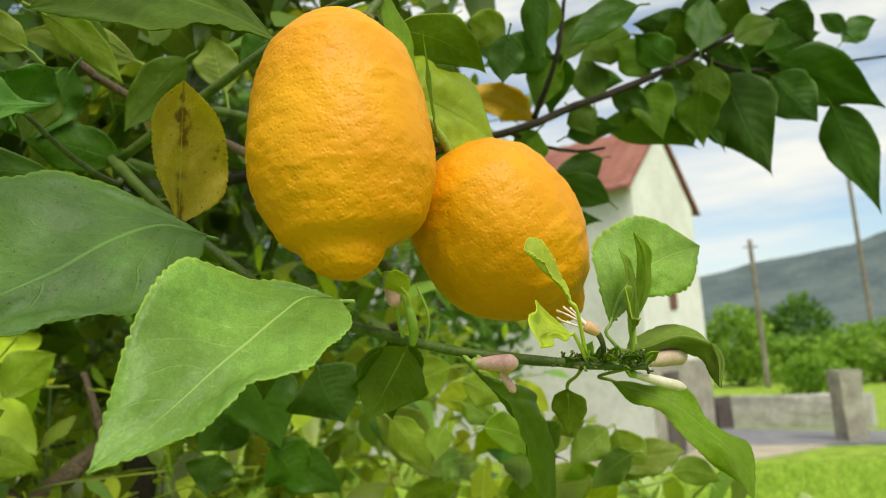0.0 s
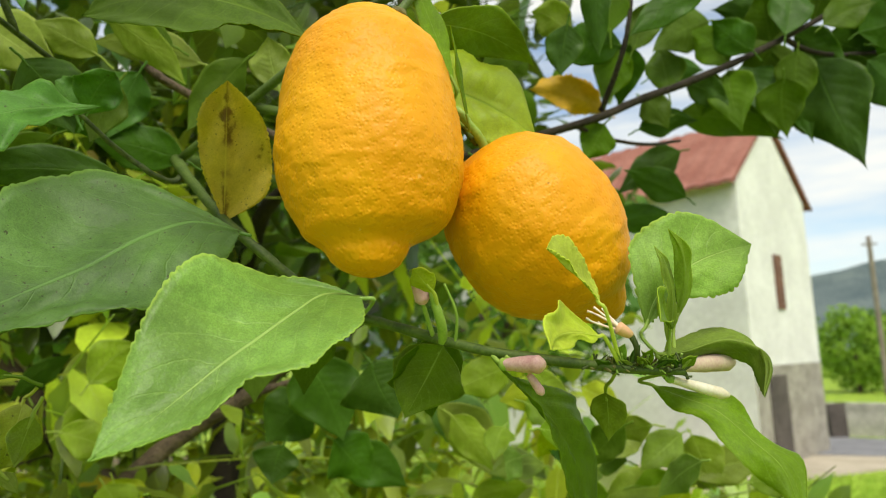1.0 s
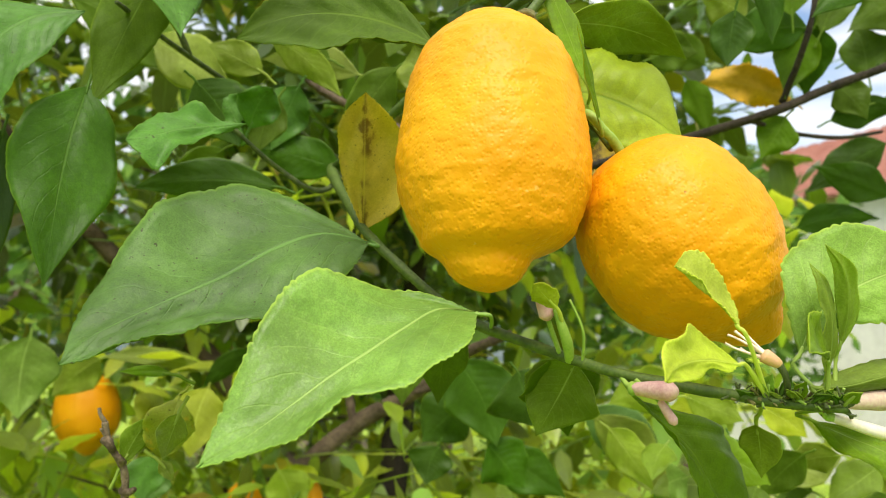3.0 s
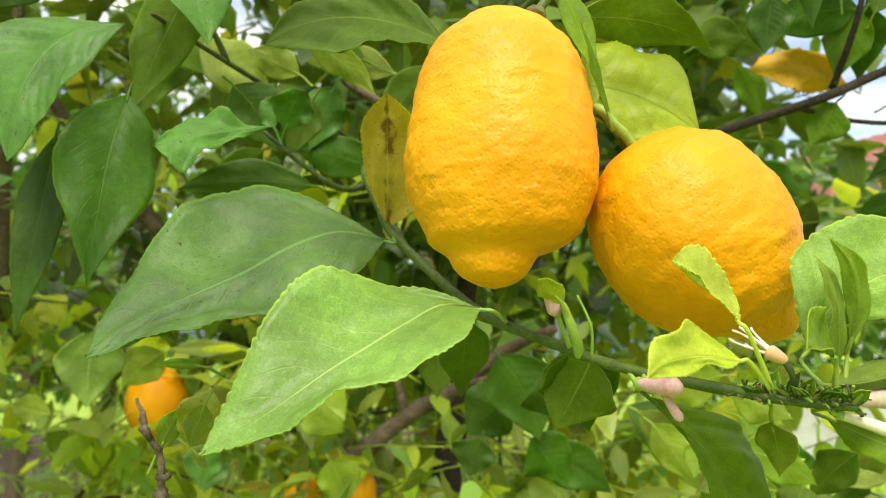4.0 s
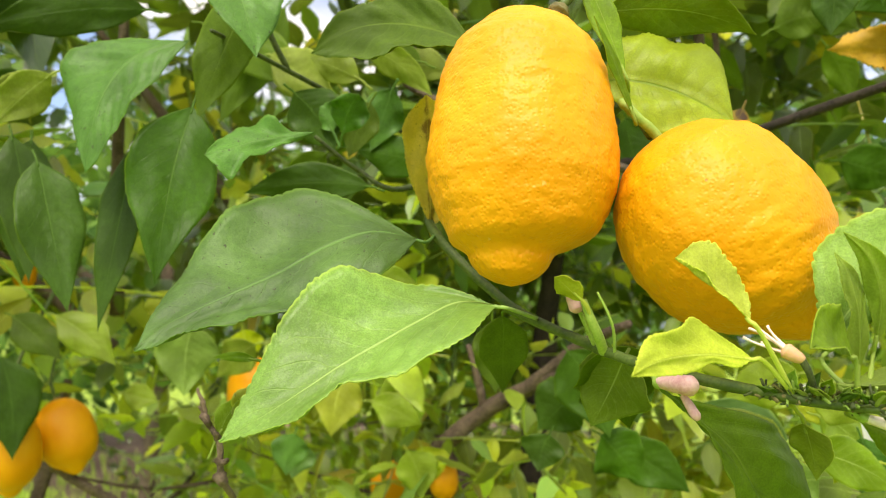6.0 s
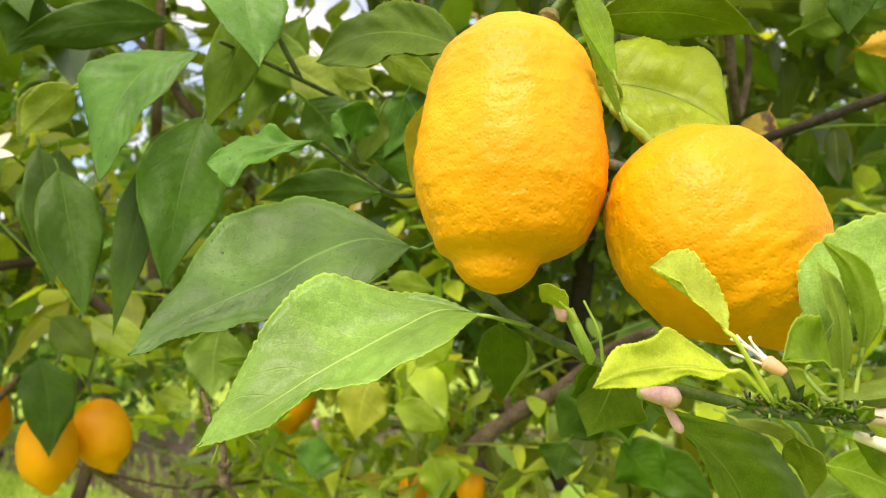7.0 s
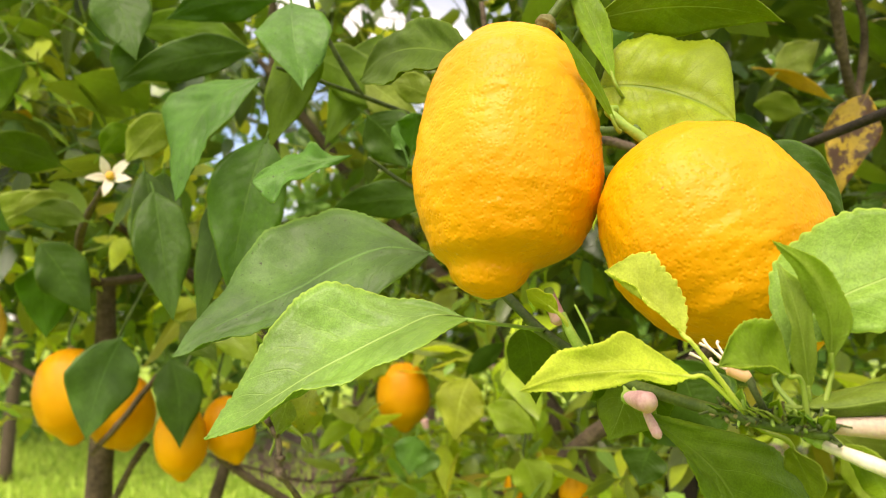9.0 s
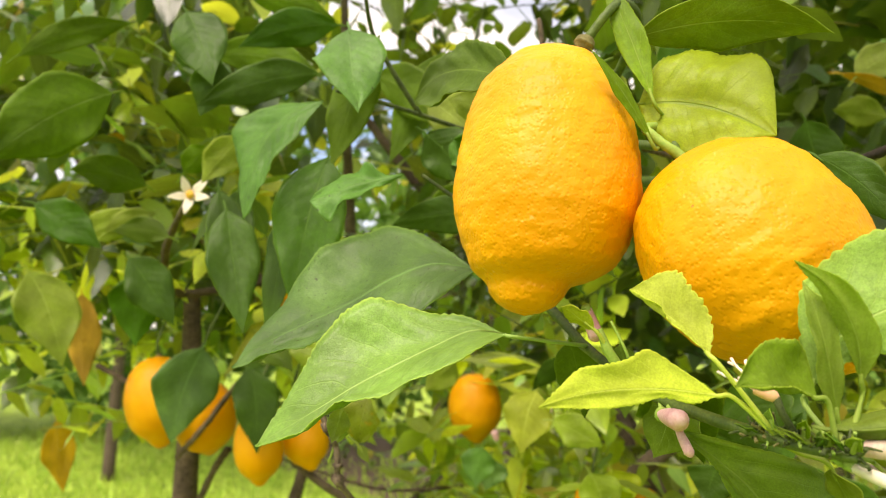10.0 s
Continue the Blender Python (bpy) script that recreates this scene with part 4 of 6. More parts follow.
# ---- crowns ----
def crown_leaves(name, count, place, size, material, parent, seed):
    """Loose leaves of a crown, joined; each a folded, bent blade."""
    rng = np.random.default_rng(seed)
    verts, faces, uvs = [], [], []
    done = 0
    while done < count:
        twig = place(rng)
        if twig is None:
            continue
        way = rng.normal(size=3)
        way[2] = abs(way[2]) * 0.3
        way /= np.linalg.norm(way)
        start = np.array(twig)
        sv, sf = tube_data([start - way * 0.02, start + way * 0.06, start + way * 0.13 - np.array((0, 0, 0.006))], [0.0011, 0.0009, 0.0005], 5, 0, 2)
        n = len(verts)
        verts += [np.array(v) for v in sv]
        faces += [tuple(i + n for i in fc) for fc in sf]
        uvs += [(0.3, 0.2)] * len(sv)
        for k in range(rng.integers(4, 8)):
            b = np.array(twig) + way * 0.022 * k
            out = rng.normal(size=3)
            out -= way * (out @ way) * 0.5
            out[2] -= 0.45
            out /= np.linalg.norm(out)
            s = size * rng.uniform(0.45, 1.2)
            t = b + out * s
            m = (b + t) / 2 + np.array((0, 0, 0.10 * s))
            side = np.cross(out, (0, 0, 1)) + rng.normal(size=3) * 0.35
            side /= np.linalg.norm(side)
            v, f, q = blade(b, m, t, side, s * rng.uniform(0.19, 0.26), 6, 4, 0.2, 0.12, 0.0, rng.uniform(0, 9))
            n = len(verts)
            verts += v
            faces += [tuple(i + n for i in fc) for fc in f]
            uvs += q
            done += 1
    ob = mesh_object(name, verts, faces, material, parent, "", uvs)
    return tagged(ob, kind="stuff")


def in_ball(rng, centre, size, hollow=0.0):
    while True:
        d = rng.uniform(-1, 1, size=3)
        r = np.linalg.norm(d)
        if hollow < r < 1:
            return np.array(centre) + d * np.array(size)


def near_lens(p, reach):
    """Whether a place lies in the clearing in front of the tree."""
    return np.hypot(p[0] - 0.17, p[1] - 0.25) < reach


def opening(p):
    """Clumpy gaps: clear of leaves towards the house, and broken to the sky between the two trees."""
    x, y, z = p[0] - 0.15, p[1] - 0.22, p[2] - 1.5
    if x > (0.22 if z < -0.14 else 0.16) * y or (x > -0.04 * y and z > -0.12):
        return True
    way = math.degrees(math.atan2(x, y))
    if -76 < way < -46 and z > 0.08 * math.hypot(x, y):
        return noise.noise(Vector((way * 0.13, z * 7.0, 3.0))) > -0.03
    return False


FRUIT_VIEWS = [(-0.55, 0.76, 1.445), (-0.50, 0.47, 1.44), (-0.44, 0.52, 1.41)]


def before_fruit(p):
    """Whether a place lies in the clear air between the path and the fruit further off."""
    eye, q = Vector((0.22, 0.25, 1.51)), Vector(p)
    for f in FRUIT_VIEWS:
        d = Vector(f) - eye
        k = (q - eye).dot(d) / d.length_squared
        if 0.3 < k < 1.0 and (eye + d * k - q).length < 0.11:
            return True
    return False


def region(centre, size, reach=0.5):
    def pick(rng):
        p = in_ball(rng, centre, size)
        return None if near_lens(p, reach) or p[2] < 0.25 or opening(p) or before_fruit(p) else p
    return pick


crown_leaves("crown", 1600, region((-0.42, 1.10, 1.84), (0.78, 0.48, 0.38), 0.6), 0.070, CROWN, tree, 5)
crown_leaves("crown", 450, region((-0.42, 1.10, 1.58), (0.78, 0.48, 0.62), 0.6), 0.065, CROWN_SUNLIT, tree, 15)
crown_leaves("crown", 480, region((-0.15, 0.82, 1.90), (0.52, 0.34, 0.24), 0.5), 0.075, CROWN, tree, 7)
# low foliage gets its sunlit look from the paler leaf colours
crown_leaves("crown", 1500, region((-0.25, 1.05, 1.12), (0.62, 0.45, 0.28), 0.62), 0.055, CROWN_SUNLIT, tree, 6)
crown_leaves("crown", 450, region((-0.30, 1.00, 1.28), (0.65, 0.40, 0.25), 0.62), 0.062, CROWN_SUNLIT, tree, 16)
crown_leaves("crown", 1000, region((-0.15, 0.78, 1.16), (0.45, 0.30, 0.20), 0.5), 0.066, CROWN_SUNLIT, tree, 18)
crown_leaves("crown", 150, region((0.18, 0.95, 1.06), (0.20, 0.28, 0.12), 0.5), 0.065, CROWN_SUNLIT, tree, 8)

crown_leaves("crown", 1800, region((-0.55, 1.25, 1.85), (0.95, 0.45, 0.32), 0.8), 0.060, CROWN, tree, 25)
crown_leaves("crown", 500, region((-0.55, 1.25, 1.35), (0.95, 0.45, 0.40), 0.8), 0.050, CROWN_SUNLIT, tree, 26)

crown_leaves("crown", 1500, region((-0.30, 1.05, 1.24), (0.80, 0.42, 0.30), 0.62), 0.050, CROWN_HALF_LIT, tree, 27)
crown_leaves("crown", 900, region((-0.40, 1.30, 1.42), (0.95, 0.40, 0.26), 0.8), 0.050, CROWN_HALF_LIT, tree, 28)
crown_leaves("crown", 480, region((0.24, 0.98, 1.14), (0.22, 0.25, 0.22), 0.55), 0.055, CROWN_HALF_LIT, tree, 29)

# bare inner twigs of the crown
twig_rng = random.Random(31)
for k in range(46):
    root = Vector((twig_rng.uniform(-0.75, 0.0), twig_rng.uniform(0.75, 1.25), twig_rng.uniform(1.05, 1.75)))
    way = Vector((twig_rng.uniform(-0.6, 0.9), twig_rng.uniform(-0.9, 0.2), twig_rng.uniform(-0.2, 0.9))).normalized()
    bow = Vector((twig_rng.uniform(-1, 1), twig_rng.uniform(-1, 1), twig_rng.uniform(-1, 0.5))) * 0.03
    size = twig_rng.uniform(0.14, 0.34)
    tip = root + way * size
    if near_lens(tip, 0.78) or opening(tip) or opening(root) or any(before_fruit(root.lerp(tip, f)) for f in (0.0, 0.25, 0.5, 0.75, 1.0)):
        continue
    thick = twig_rng.uniform(0.0016, 0.0042)
    tube("twig", [root, root + way * size * 0.35 + bow, root + way * size * 0.7 + bow * 0.6, tip], [thick * 1.3, thick, thick * 0.8, thick * 0.45],
         twig_rng.choice([BARK, BARK, BACKLIT_BARK, TWIG]), tree, sides=7, bumps=0.25)

# ---- second lemon tree ----
tree_two = tagged(empty("lemon_tree", (-0.72, 0.66, 0.0)), "second lemon tree with a slim trunk, ripe fruit and yellowing leaves", "tree")
tube("trunk", [(-0.735, 0.44, -0.05), (-0.715, 0.44, 0.6), (-0.70, 0.44, 1.1), (-0.690, 0.44, 1.40), (-0.70, 0.43, 1.58)], [0.03, 0.024, 0.018, 0.014, 0.010], BARK, tree_two, bumps=0.2, sides=14)
tube("branch", [(-0.70, 0.55, 1.2), (-0.72, 0.60, 1.36), (-0.73, 0.62, 1.46)], [0.010, 0.008, 0.005], BARK, tree_two, bumps=0.2)
tube("branch", [(-0.66, 0.64, 1.50), (-0.70, 0.52, 1.60), (-0.72, 0.42, 1.66)], [0.008, 0.006, 0.004], BARK, tree_two, bumps=0.2)
tube("branch", [(-0.66, 0.64, 1.54), (-0.60, 0.60, 1.68), (-0.50, 0.55, 1.80), (-0.45, 0.52, 1.95)], [0.009, 0.007, 0.005, 0.003], BARK, tree_two, bumps=0.2)
tube("branch", [(-0.70, 0.52, 1.60), (-0.60, 0.40, 1.57), (-0.48, 0.37, 1.60), (-0.34, 0.365, 1.625)], [0.006, 0.005, 0.004, 0.002], BARK, tree_two, bumps=0.2)
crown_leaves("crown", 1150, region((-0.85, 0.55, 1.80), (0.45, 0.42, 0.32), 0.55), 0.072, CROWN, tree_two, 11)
# lower leaves here in the colour brightened to look sunlit
crown_leaves("crown", 330, region((-0.95, 0.50, 1.56), (0.50, 0.45, 0.20), 0.7), 0.055, CROWN_SUNLIT, tree_two, 12)
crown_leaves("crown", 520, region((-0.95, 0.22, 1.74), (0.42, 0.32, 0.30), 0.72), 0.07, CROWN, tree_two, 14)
crown_leaves("crown", 350, region((-0.85, 0.45, 1.75), (0.5, 0.45, 0.35), 0.58), 0.07, CROWN_SUNLIT, tree_two, 13)


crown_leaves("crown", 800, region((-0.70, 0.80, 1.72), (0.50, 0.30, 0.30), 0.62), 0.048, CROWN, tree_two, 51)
crown_leaves("crown", 260, region((-0.70, 0.80, 1.62), (0.50, 0.30, 0.30), 0.62), 0.046, CROWN_SUNLIT, tree_two, 52)

# low weeds on the earth under the trees
weeds = crown_leaves("weeds", 2200, lambda r: np.array((r.uniform(-12.0, -3.0), r.uniform(3.2, 9.5), r.uniform(0.05, 0.60))), 0.10, CROWN, None, 41)
tagged(weeds, "low bright green weeds growing on the bare earth", "weeds", kind="stuff")


# ---- trees further back ----
def far_tree(x, y, tall, size, count, leaf, label):
    far = tagged(empty("tree", (x, y, 0)), label, "tree")
    tube("trunk", [(x, y, -0.1), (x + 0.1, y, tall * 0.4), (x, y + 0.1, tall * 0.8)], [0.07, 0.055, 0.03], BARK, far, bumps=0.2, sides=12)
    for k in range(4):
        w = k * 1.7 + x
        tube("limb", [(x + 0.08, y, tall * (0.35 + 0.08 * k)), (x + math.cos(w) * size[0] * 0.4, y + math.sin(w) * size[1] * 0.4, tall * 0.65), (x + math.cos(w) * size[0] * 0.75, y + math.sin(w) * size[1] * 0.75, tall * 0.8)], [0.06, 0.04, 0.015], BARK, far)
    crown = leafy_mass("crown", (x, y, tall * 0.72), size, count, leaf, BUSH, "", far)
    tagged(crown, kind="stuff")


far_tree(-8.6, 0.9, 5.6, (2.6, 2.2, 2.1), 3200, 0.13, "tall dark green tree beyond the orchard")
far_tree(-13.0, -2.6, 5.6, (2.4, 2.2, 2.0), 4200, 0.13, "tall dark green tree beyond the orchard")
far_tree(-7.6, 5.4, 4.6, (2.4, 2.0, 1.8), 1700, 0.13, "tall dark green tree beyond the orchard")
far_tree(-4.0, 8.6, 5.4, (2.6, 2.2, 2.0), 3200, 0.13, "tall dark green tree beyond the orchard")
far_tree(-3.2, 5.2, 3.0, (1.5, 1.3, 1.25), 3200, 0.09, "dark green orchard tree behind the lawn")
far_tree(-5.4, 3.2, 3.1, (1.6, 1.4, 1.3), 1900, 0.09, "dark green orchard tree behind the lawn")
far_tree(-0.9, 6.6, 3.1, (1.5, 1.3, 1.2), 3200, 0.09, "dark green orchard tree behind the lawn")


# ---- grass ----
def grass_tufts(name, spots, count, tall, seed, label):
    rng = np.random.default_rng(seed)
    verts, faces = [], []
    for k in range(count):
        x0, x1, y0, y1 = spots[k % len(spots)]
        x, y = x0 + (x1 - x0) * rng.beta(1.7, 1.7), y0 + (y1 - y0) * rng.beta(1.7, 1.7)
        a, h = rng.uniform(0, 6.283), tall * rng.uniform(0.5, 1.3)
        dx, dy, w = math.cos(a), math.sin(a), 0.010 * rng.uniform(0.7, 1.6)
        i = len(verts)
        lean = rng.uniform(0.1, 0.6) * h
        verts += [(x - dy * w, y + dx * w, -0.01), (x + dy * w, y - dx * w, -0.01), (x + dx * lean * 0.4 + dy * w * 0.7, y + dy * lean * 0.4 - dx * w * 0.7, h * 0.6), (x + dx * lean, y + dy * lean, h)]
        faces += [(i, i + 1, i + 2), (i, i + 2, i + 3)]
    return tagged(mesh_object(name, verts, faces, BLADE), label, "grass", kind="stuff")


grass_tufts("grass", [(-14.0, -1.5, -2.0, 4.0), (-7.0, -1.2, -0.8, 2.5), (-7.0, -1.2, -0.8, 2.5)], 36000, 0.08, 21, "lush bright green grass under the trees")
grass_tufts("grass", [(-9.0, 0.5, 3.5, 11.0)], 12000, 0.16, 23, "weedy green grass behind the lemon tree")
grass_tufts("grass", [(0.5, 6.0, 4.5, 10.0)], 22000, 0.05, 22, "short lawn grass before the house")

open_flower((-0.310, 0.365, 1.627), (0.95, -0.2, 0.25), 0.016, tree_two, "open white lemon blossom with a yellow centre")

# leaves near the lens
shaped_leaf([(0.0665, 0.4157, 1.5232), (0.0575, 0.4081, 1.5238), (0.0529, 0.3972, 1.5182), (0.0486, 0.3844, 1.5109), (0.0439, 0.3736, 1.5043), (0.0390, 0.3640, 1.4971), (0.0338, 0.3554, 1.4905), (0.0257, 0.3472, 1.4839)], [0.0075, 0.0167, 0.0287, 0.0271, 0.0206, 0.0118], ((-0.6090, -0.0137, 0.7930), (-0.6657, -0.0523, 0.7444)), [0.0225, 0.0243, 0.0234, 0.0161, 0.0137, 0.0074], ((0.7078, -0.6015, -0.3703), (0.8245, -0.4667, -0.3199)), FRESH, root=(.052,.4605,1.5215), serr=0.035, teeth=34, wave=0.05)
shaped_leaf([(0.0170, 0.4320, 1.5500), (0.0075, 0.4178, 1.5514), (-0.0012, 0.4042, 1.5450), (-0.0094, 0.3904, 1.5347), (-0.0166, 0.3780, 1.5273), (-0.0222, 0.3655, 1.5200), (-0.0267, 0.3561, 1.5137), (-0.0282, 0.3488, 1.5070)], [0.0178, 0.0351, 0.0405, 0.0350, 0.0263, 0.0141], ((-0.6042, 0.1882, 0.7743), (-0.6779, 0.2456, 0.6929)), [0.0188, 0.0254, 0.0247, 0.0182, 0.0118, 0.0077], ((0.6578, -0.1311, -0.7417), (0.9066, -0.1301, -0.4015)), DULL, root=(-.002,.463,1.557), serr=0.022, teeth=36, wave=0.06)
shaped_leaf([(-0.0110, 0.4710, 1.5630), (-0.0085, 0.4670, 1.5791), (-0.0060, 0.4630, 1.5934), (-0.0035, 0.4590, 1.6061), (-0.0010, 0.4550, 1.6170)], [0.0150, 0.0190, 0.0188, 0.0171, 0.0138, 0.0080], ((0.8235, 0.5670, 0.0155), (0.8235, 0.5670, 0.0155)), [0.0040, 0.0081, 0.0101, 0.0108, 0.0108, 0.0070], ((-0.8235, -0.5670, -0.0155), (-0.8235, -0.5670, -0.0155)), SPOTTED, root=(-.001,.464,1.557), serr=0.03, teeth=26, wave=0.05, belly=0.3)
shaped_leaf([(0.0430, 0.4350, 1.6190), (0.0266, 0.4309, 1.6286), (0.0092, 0.4285, 1.6356), (-0.0094, 0.4279, 1.6398), (-0.0292, 0.4291, 1.6412), (-0.0500, 0.4320, 1.6400)], [0.0130, 0.0151, 0.0171, 0.0172, 0.0160, 0.0105], ((-0.2500, 0.2000, 0.9500), (-0.2500, 0.2000, 0.9500)), [0.0120, 0.0234, 0.0301, 0.0318, 0.0290, 0.0180], ((0.5638, -0.4933, -0.6624), (0.5638, -0.4933, -0.6624)), MATT, root=(.03,.490,1.648), serr=0.03, teeth=26, wave=0.05, belly=0.2)
shaped_leaf([(0.0803, 0.4592, 1.6062), (0.0886, 0.4650, 1.6058), (0.0984, 0.4724, 1.6030), (0.1086, 0.4780, 1.5971), (0.1176, 0.4831, 1.5899)], [0.0155, 0.0197, 0.0225, 0.0252, 0.0268, 0.0215], ((-0.2640, 0.1804, 0.9475), (0.0150, 0.4002, 0.9163)), [0.0084, 0.0140, 0.0190, 0.0200, 0.0160, 0.0085], ((-0.0882, -0.4703, -0.8781), (-0.1124, -0.5185, -0.8477)), TENDER, root=(.086,.470,1.597), serr=0.022, teeth=30, wave=0.04, belly=0.35)
hero_leaf((0.0800, 0.4560, 1.6300), (0.0980, 0.4860, 1.6362), (0.1160, 0.5160, 1.6340), (-0.6835, 0.4485, -0.5758), 0.0116, GREEN, root=(.074,.455,1.640))
hero_leaf((0.0905, 0.4563, 1.6045), (0.0825, 0.4523, 1.6315), (0.0744, 0.4482, 1.6524), (-0.6598, -0.6726, -0.3351), 0.0051, GREEN, root=(.086,.470,1.597), serr=0.03)
hero_leaf((0.0961, 0.4508, 1.5870), (0.0958, 0.4381, 1.6022), (0.0954, 0.4253, 1.6131), (0.1258, 0.7086, 0.6943), 0.0025, GREEN, root=(.086,.470,1.597), serr=0.03)
shaped_leaf([(0.1378, 0.4301, 1.5189), (0.1345, 0.4268, 1.5235), (0.1305, 0.4235, 1.5280), (0.1268, 0.4200, 1.5320), (0.1235, 0.4169, 1.5349)], [0.0056, 0.0088, 0.0098, 0.0104, 0.0122, 0.0100], ((0.25, 0.70, 0.66), (0.0, 0.72, 0.70)), [0.0012, 0.0018, 0.0018, 0.0016, 0.0020, 0.0016], ((0.3, -0.8, 0.2), (0.1, -0.8, 0.3)), LIME, root=(.143,.447,1.500), serr=0.09, teeth=14, wave=0.06, belly=0.3)
shaped_leaf([(0.1370, 0.4340, 1.5090), (0.1314, 0.4225, 1.5099), (0.1275, 0.4110, 1.5095), (0.1254, 0.3995, 1.5079), (0.1250, 0.3880, 1.5050)], [0.0062, 0.0108, 0.0078, 0.0064, 0.0064, 0.0030], ((-0.3998, 0.0246, 0.9163), (-0.3998, 0.0246, 0.9163)), [0.0029, 0.0019, 0.0038, 0.0045, 0.0036, 0.0020], ((0.3998, -0.0246, -0.9163), (0.3998, -0.0246, -0.9163)), LIME, root=(.143,.447,1.500), serr=0.04, teeth=26, wave=0.06, belly=0.25)
shaped_leaf([(0.1520, 0.4482, 1.5119), (0.1553, 0.4494, 1.5200), (0.1611, 0.4518, 1.5271), (0.1708, 0.4584, 1.5332), (0.1806, 0.4643, 1.5371), (0.1913, 0.4718, 1.5399)], [0.0080, 0.0170, 0.0193, 0.0157], ((-0.7763, -0.1274, 0.6173), (-0.4822, -0.0427, 0.8750)), [0.0046, 0.0074, 0.0129, 0.0123], ((0.6300, -0.1576, -0.7605), (0.1993, -0.1899, -0.9614)), TOOTHED, root=(.160,.449,1.4975), serr=0.05, teeth=20, wave=0.05)
shaped_leaf([(0.1621, 0.4524, 1.5140), (0.1645, 0.4483, 1.5226), (0.1649, 0.4437, 1.5300), (0.1634, 0.4386, 1.5361), (0.1600, 0.4330, 1.5410)], [0.0045, 0.0050, 0.0044, 0.0040, 0.0034, 0.0018], ((0.6461, 0.5942, 0.4790), (0.6461, 0.5942, 0.4790)), [0.0015, 0.0027, 0.0034, 0.0032, 0.0023, 0.0014], ((-0.75, -0.2, -0.2), (-0.75, -0.2, -0.2)), SPROUT, root=(.160,.449,1.4975), serr=0.05, teeth=18, wave=0.05, belly=0.3)
shaped_leaf([(0.1584, 0.4488, 1.5059), (0.1601, 0.4446, 1.5157), (0.1603, 0.4419, 1.5242), (0.1589, 0.4407, 1.5313), (0.1560, 0.4410, 1.5370)], [0.0019, 0.0029, 0.0036, 0.0042, 0.0036, 0.0012], ((0.3929, 0.8841, 0.2529), (0.3929, 0.8841, 0.2529)), [0.0024, 0.0030, 0.0018, 0.0023, 0.0019, 0.0010], ((-0.8, -0.4, -0.2), (-0.8, -0.4, -0.2)), SPROUT, root=(.160,.449,1.4975), serr=0.05, teeth=12, wave=0.12, belly=0.3)
shaped_leaf([(0.1587, 0.4410, 1.5101), (0.1583, 0.4357, 1.5113), (0.1575, 0.4304, 1.5120), (0.1562, 0.4250, 1.5122), (0.1545, 0.4196, 1.5120)], [0.0090, 0.0114, 0.0113, 0.0111, 0.0095, 0.0062], ((-0.1027, 0.1380, 0.9851), (-0.1027, 0.1380, 0.9851)), [0.0014, 0.0020, 0.0022, 0.0022, 0.0018, 0.0012], ((0.5, -0.7, 0.1), (0.5, -0.7, 0.1)), GREEN, root=(.158,.449,1.4975), serr=0.04, teeth=16, wave=0.03, belly=0.4)
shaped_leaf([(0.1560, 0.4469, 1.5029), (0.1643, 0.4516, 1.5035), (0.1782, 0.4613, 1.5068), (0.1884, 0.4609, 1.5034), (0.1899, 0.4539, 1.4976), (0.1848, 0.4438, 1.4890)], [0.0061, 0.0088, 0.0080, 0.0036], ((-0.4762, 0.5598, 0.6781), (-0.3706, 0.8295, 0.4178)), [0.0052, 0.0093, 0.0083, 0.0082], ((-0.1170, 0.8458, -0.5206), (-0.4832, 0.5728, -0.6621)), GREEN, root=(.160,.449,1.4975), serr=0.05, teeth=16, wave=0.04)
shaped_leaf([(0.1532, 0.4725, 1.4926), (0.1629, 0.4688, 1.4885), (0.1741, 0.4674, 1.4835), (0.1842, 0.4646, 1.4737), (0.1920, 0.4614, 1.4650), (0.1954, 0.4568, 1.4507)], [0.0040, 0.0085, 0.0115, 0.0085], ((0.6895, 0.6888, 0.2239), (0.8827, 0.4673, -0.0503)), [0.0055, 0.0075, 0.0100, 0.0065], ((-0.3796, -0.4938, -0.7824), (-0.6809, -0.4367, -0.5879)), GREEN, root=(.160,.449,1.4975), serr=0.03, teeth=20, wave=0.28)
shaped_leaf([(0.1063, 0.4504, 1.4977), (0.1132, 0.4604, 1.4894), (0.1199, 0.4682, 1.4801), (0.1240, 0.4744, 1.4670), (0.1261, 0.4816, 1.4497), (0.1275, 0.4873, 1.4323)], [0.0110, 0.0215, 0.0270, 0.0210], ((0.30, 0.80, 0.30), (0.25, 0.80, 0.20)), [0.0045, 0.0085, 0.0100, 0.0070], ((-0.10, -0.85, -0.10), (-0.10, -0.85, -0.10)), OLIVE, root=(.100,.450,1.506), serr=0.02, wave=0.04, belly=0.2)
hero_leaf((0.1380, 0.4750, 1.4900), (0.1380, 0.4815, 1.4823), (0.1380, 0.4880, 1.4720), (-0.9570, 0.2353, 0.1699), 0.0068, LIGHT, root=(.142,.447,1.499))
hero_leaf((0.0776, 0.4800, 1.5091), (0.0685, 0.4839, 1.4974), (0.0595, 0.4877, 1.4816), (-0.8407, -0.2249, 0.4925), 0.0150, GREEN, root=(.09,.453,1.508))
hero_leaf((0.0709, 0.4788, 1.5117), (0.0683, 0.4923, 1.4986), (0.0657, 0.5059, 1.4807), (-0.8716, -0.4324, -0.2309), 0.0156, OLIVE, root=(.09,.453,1.508))
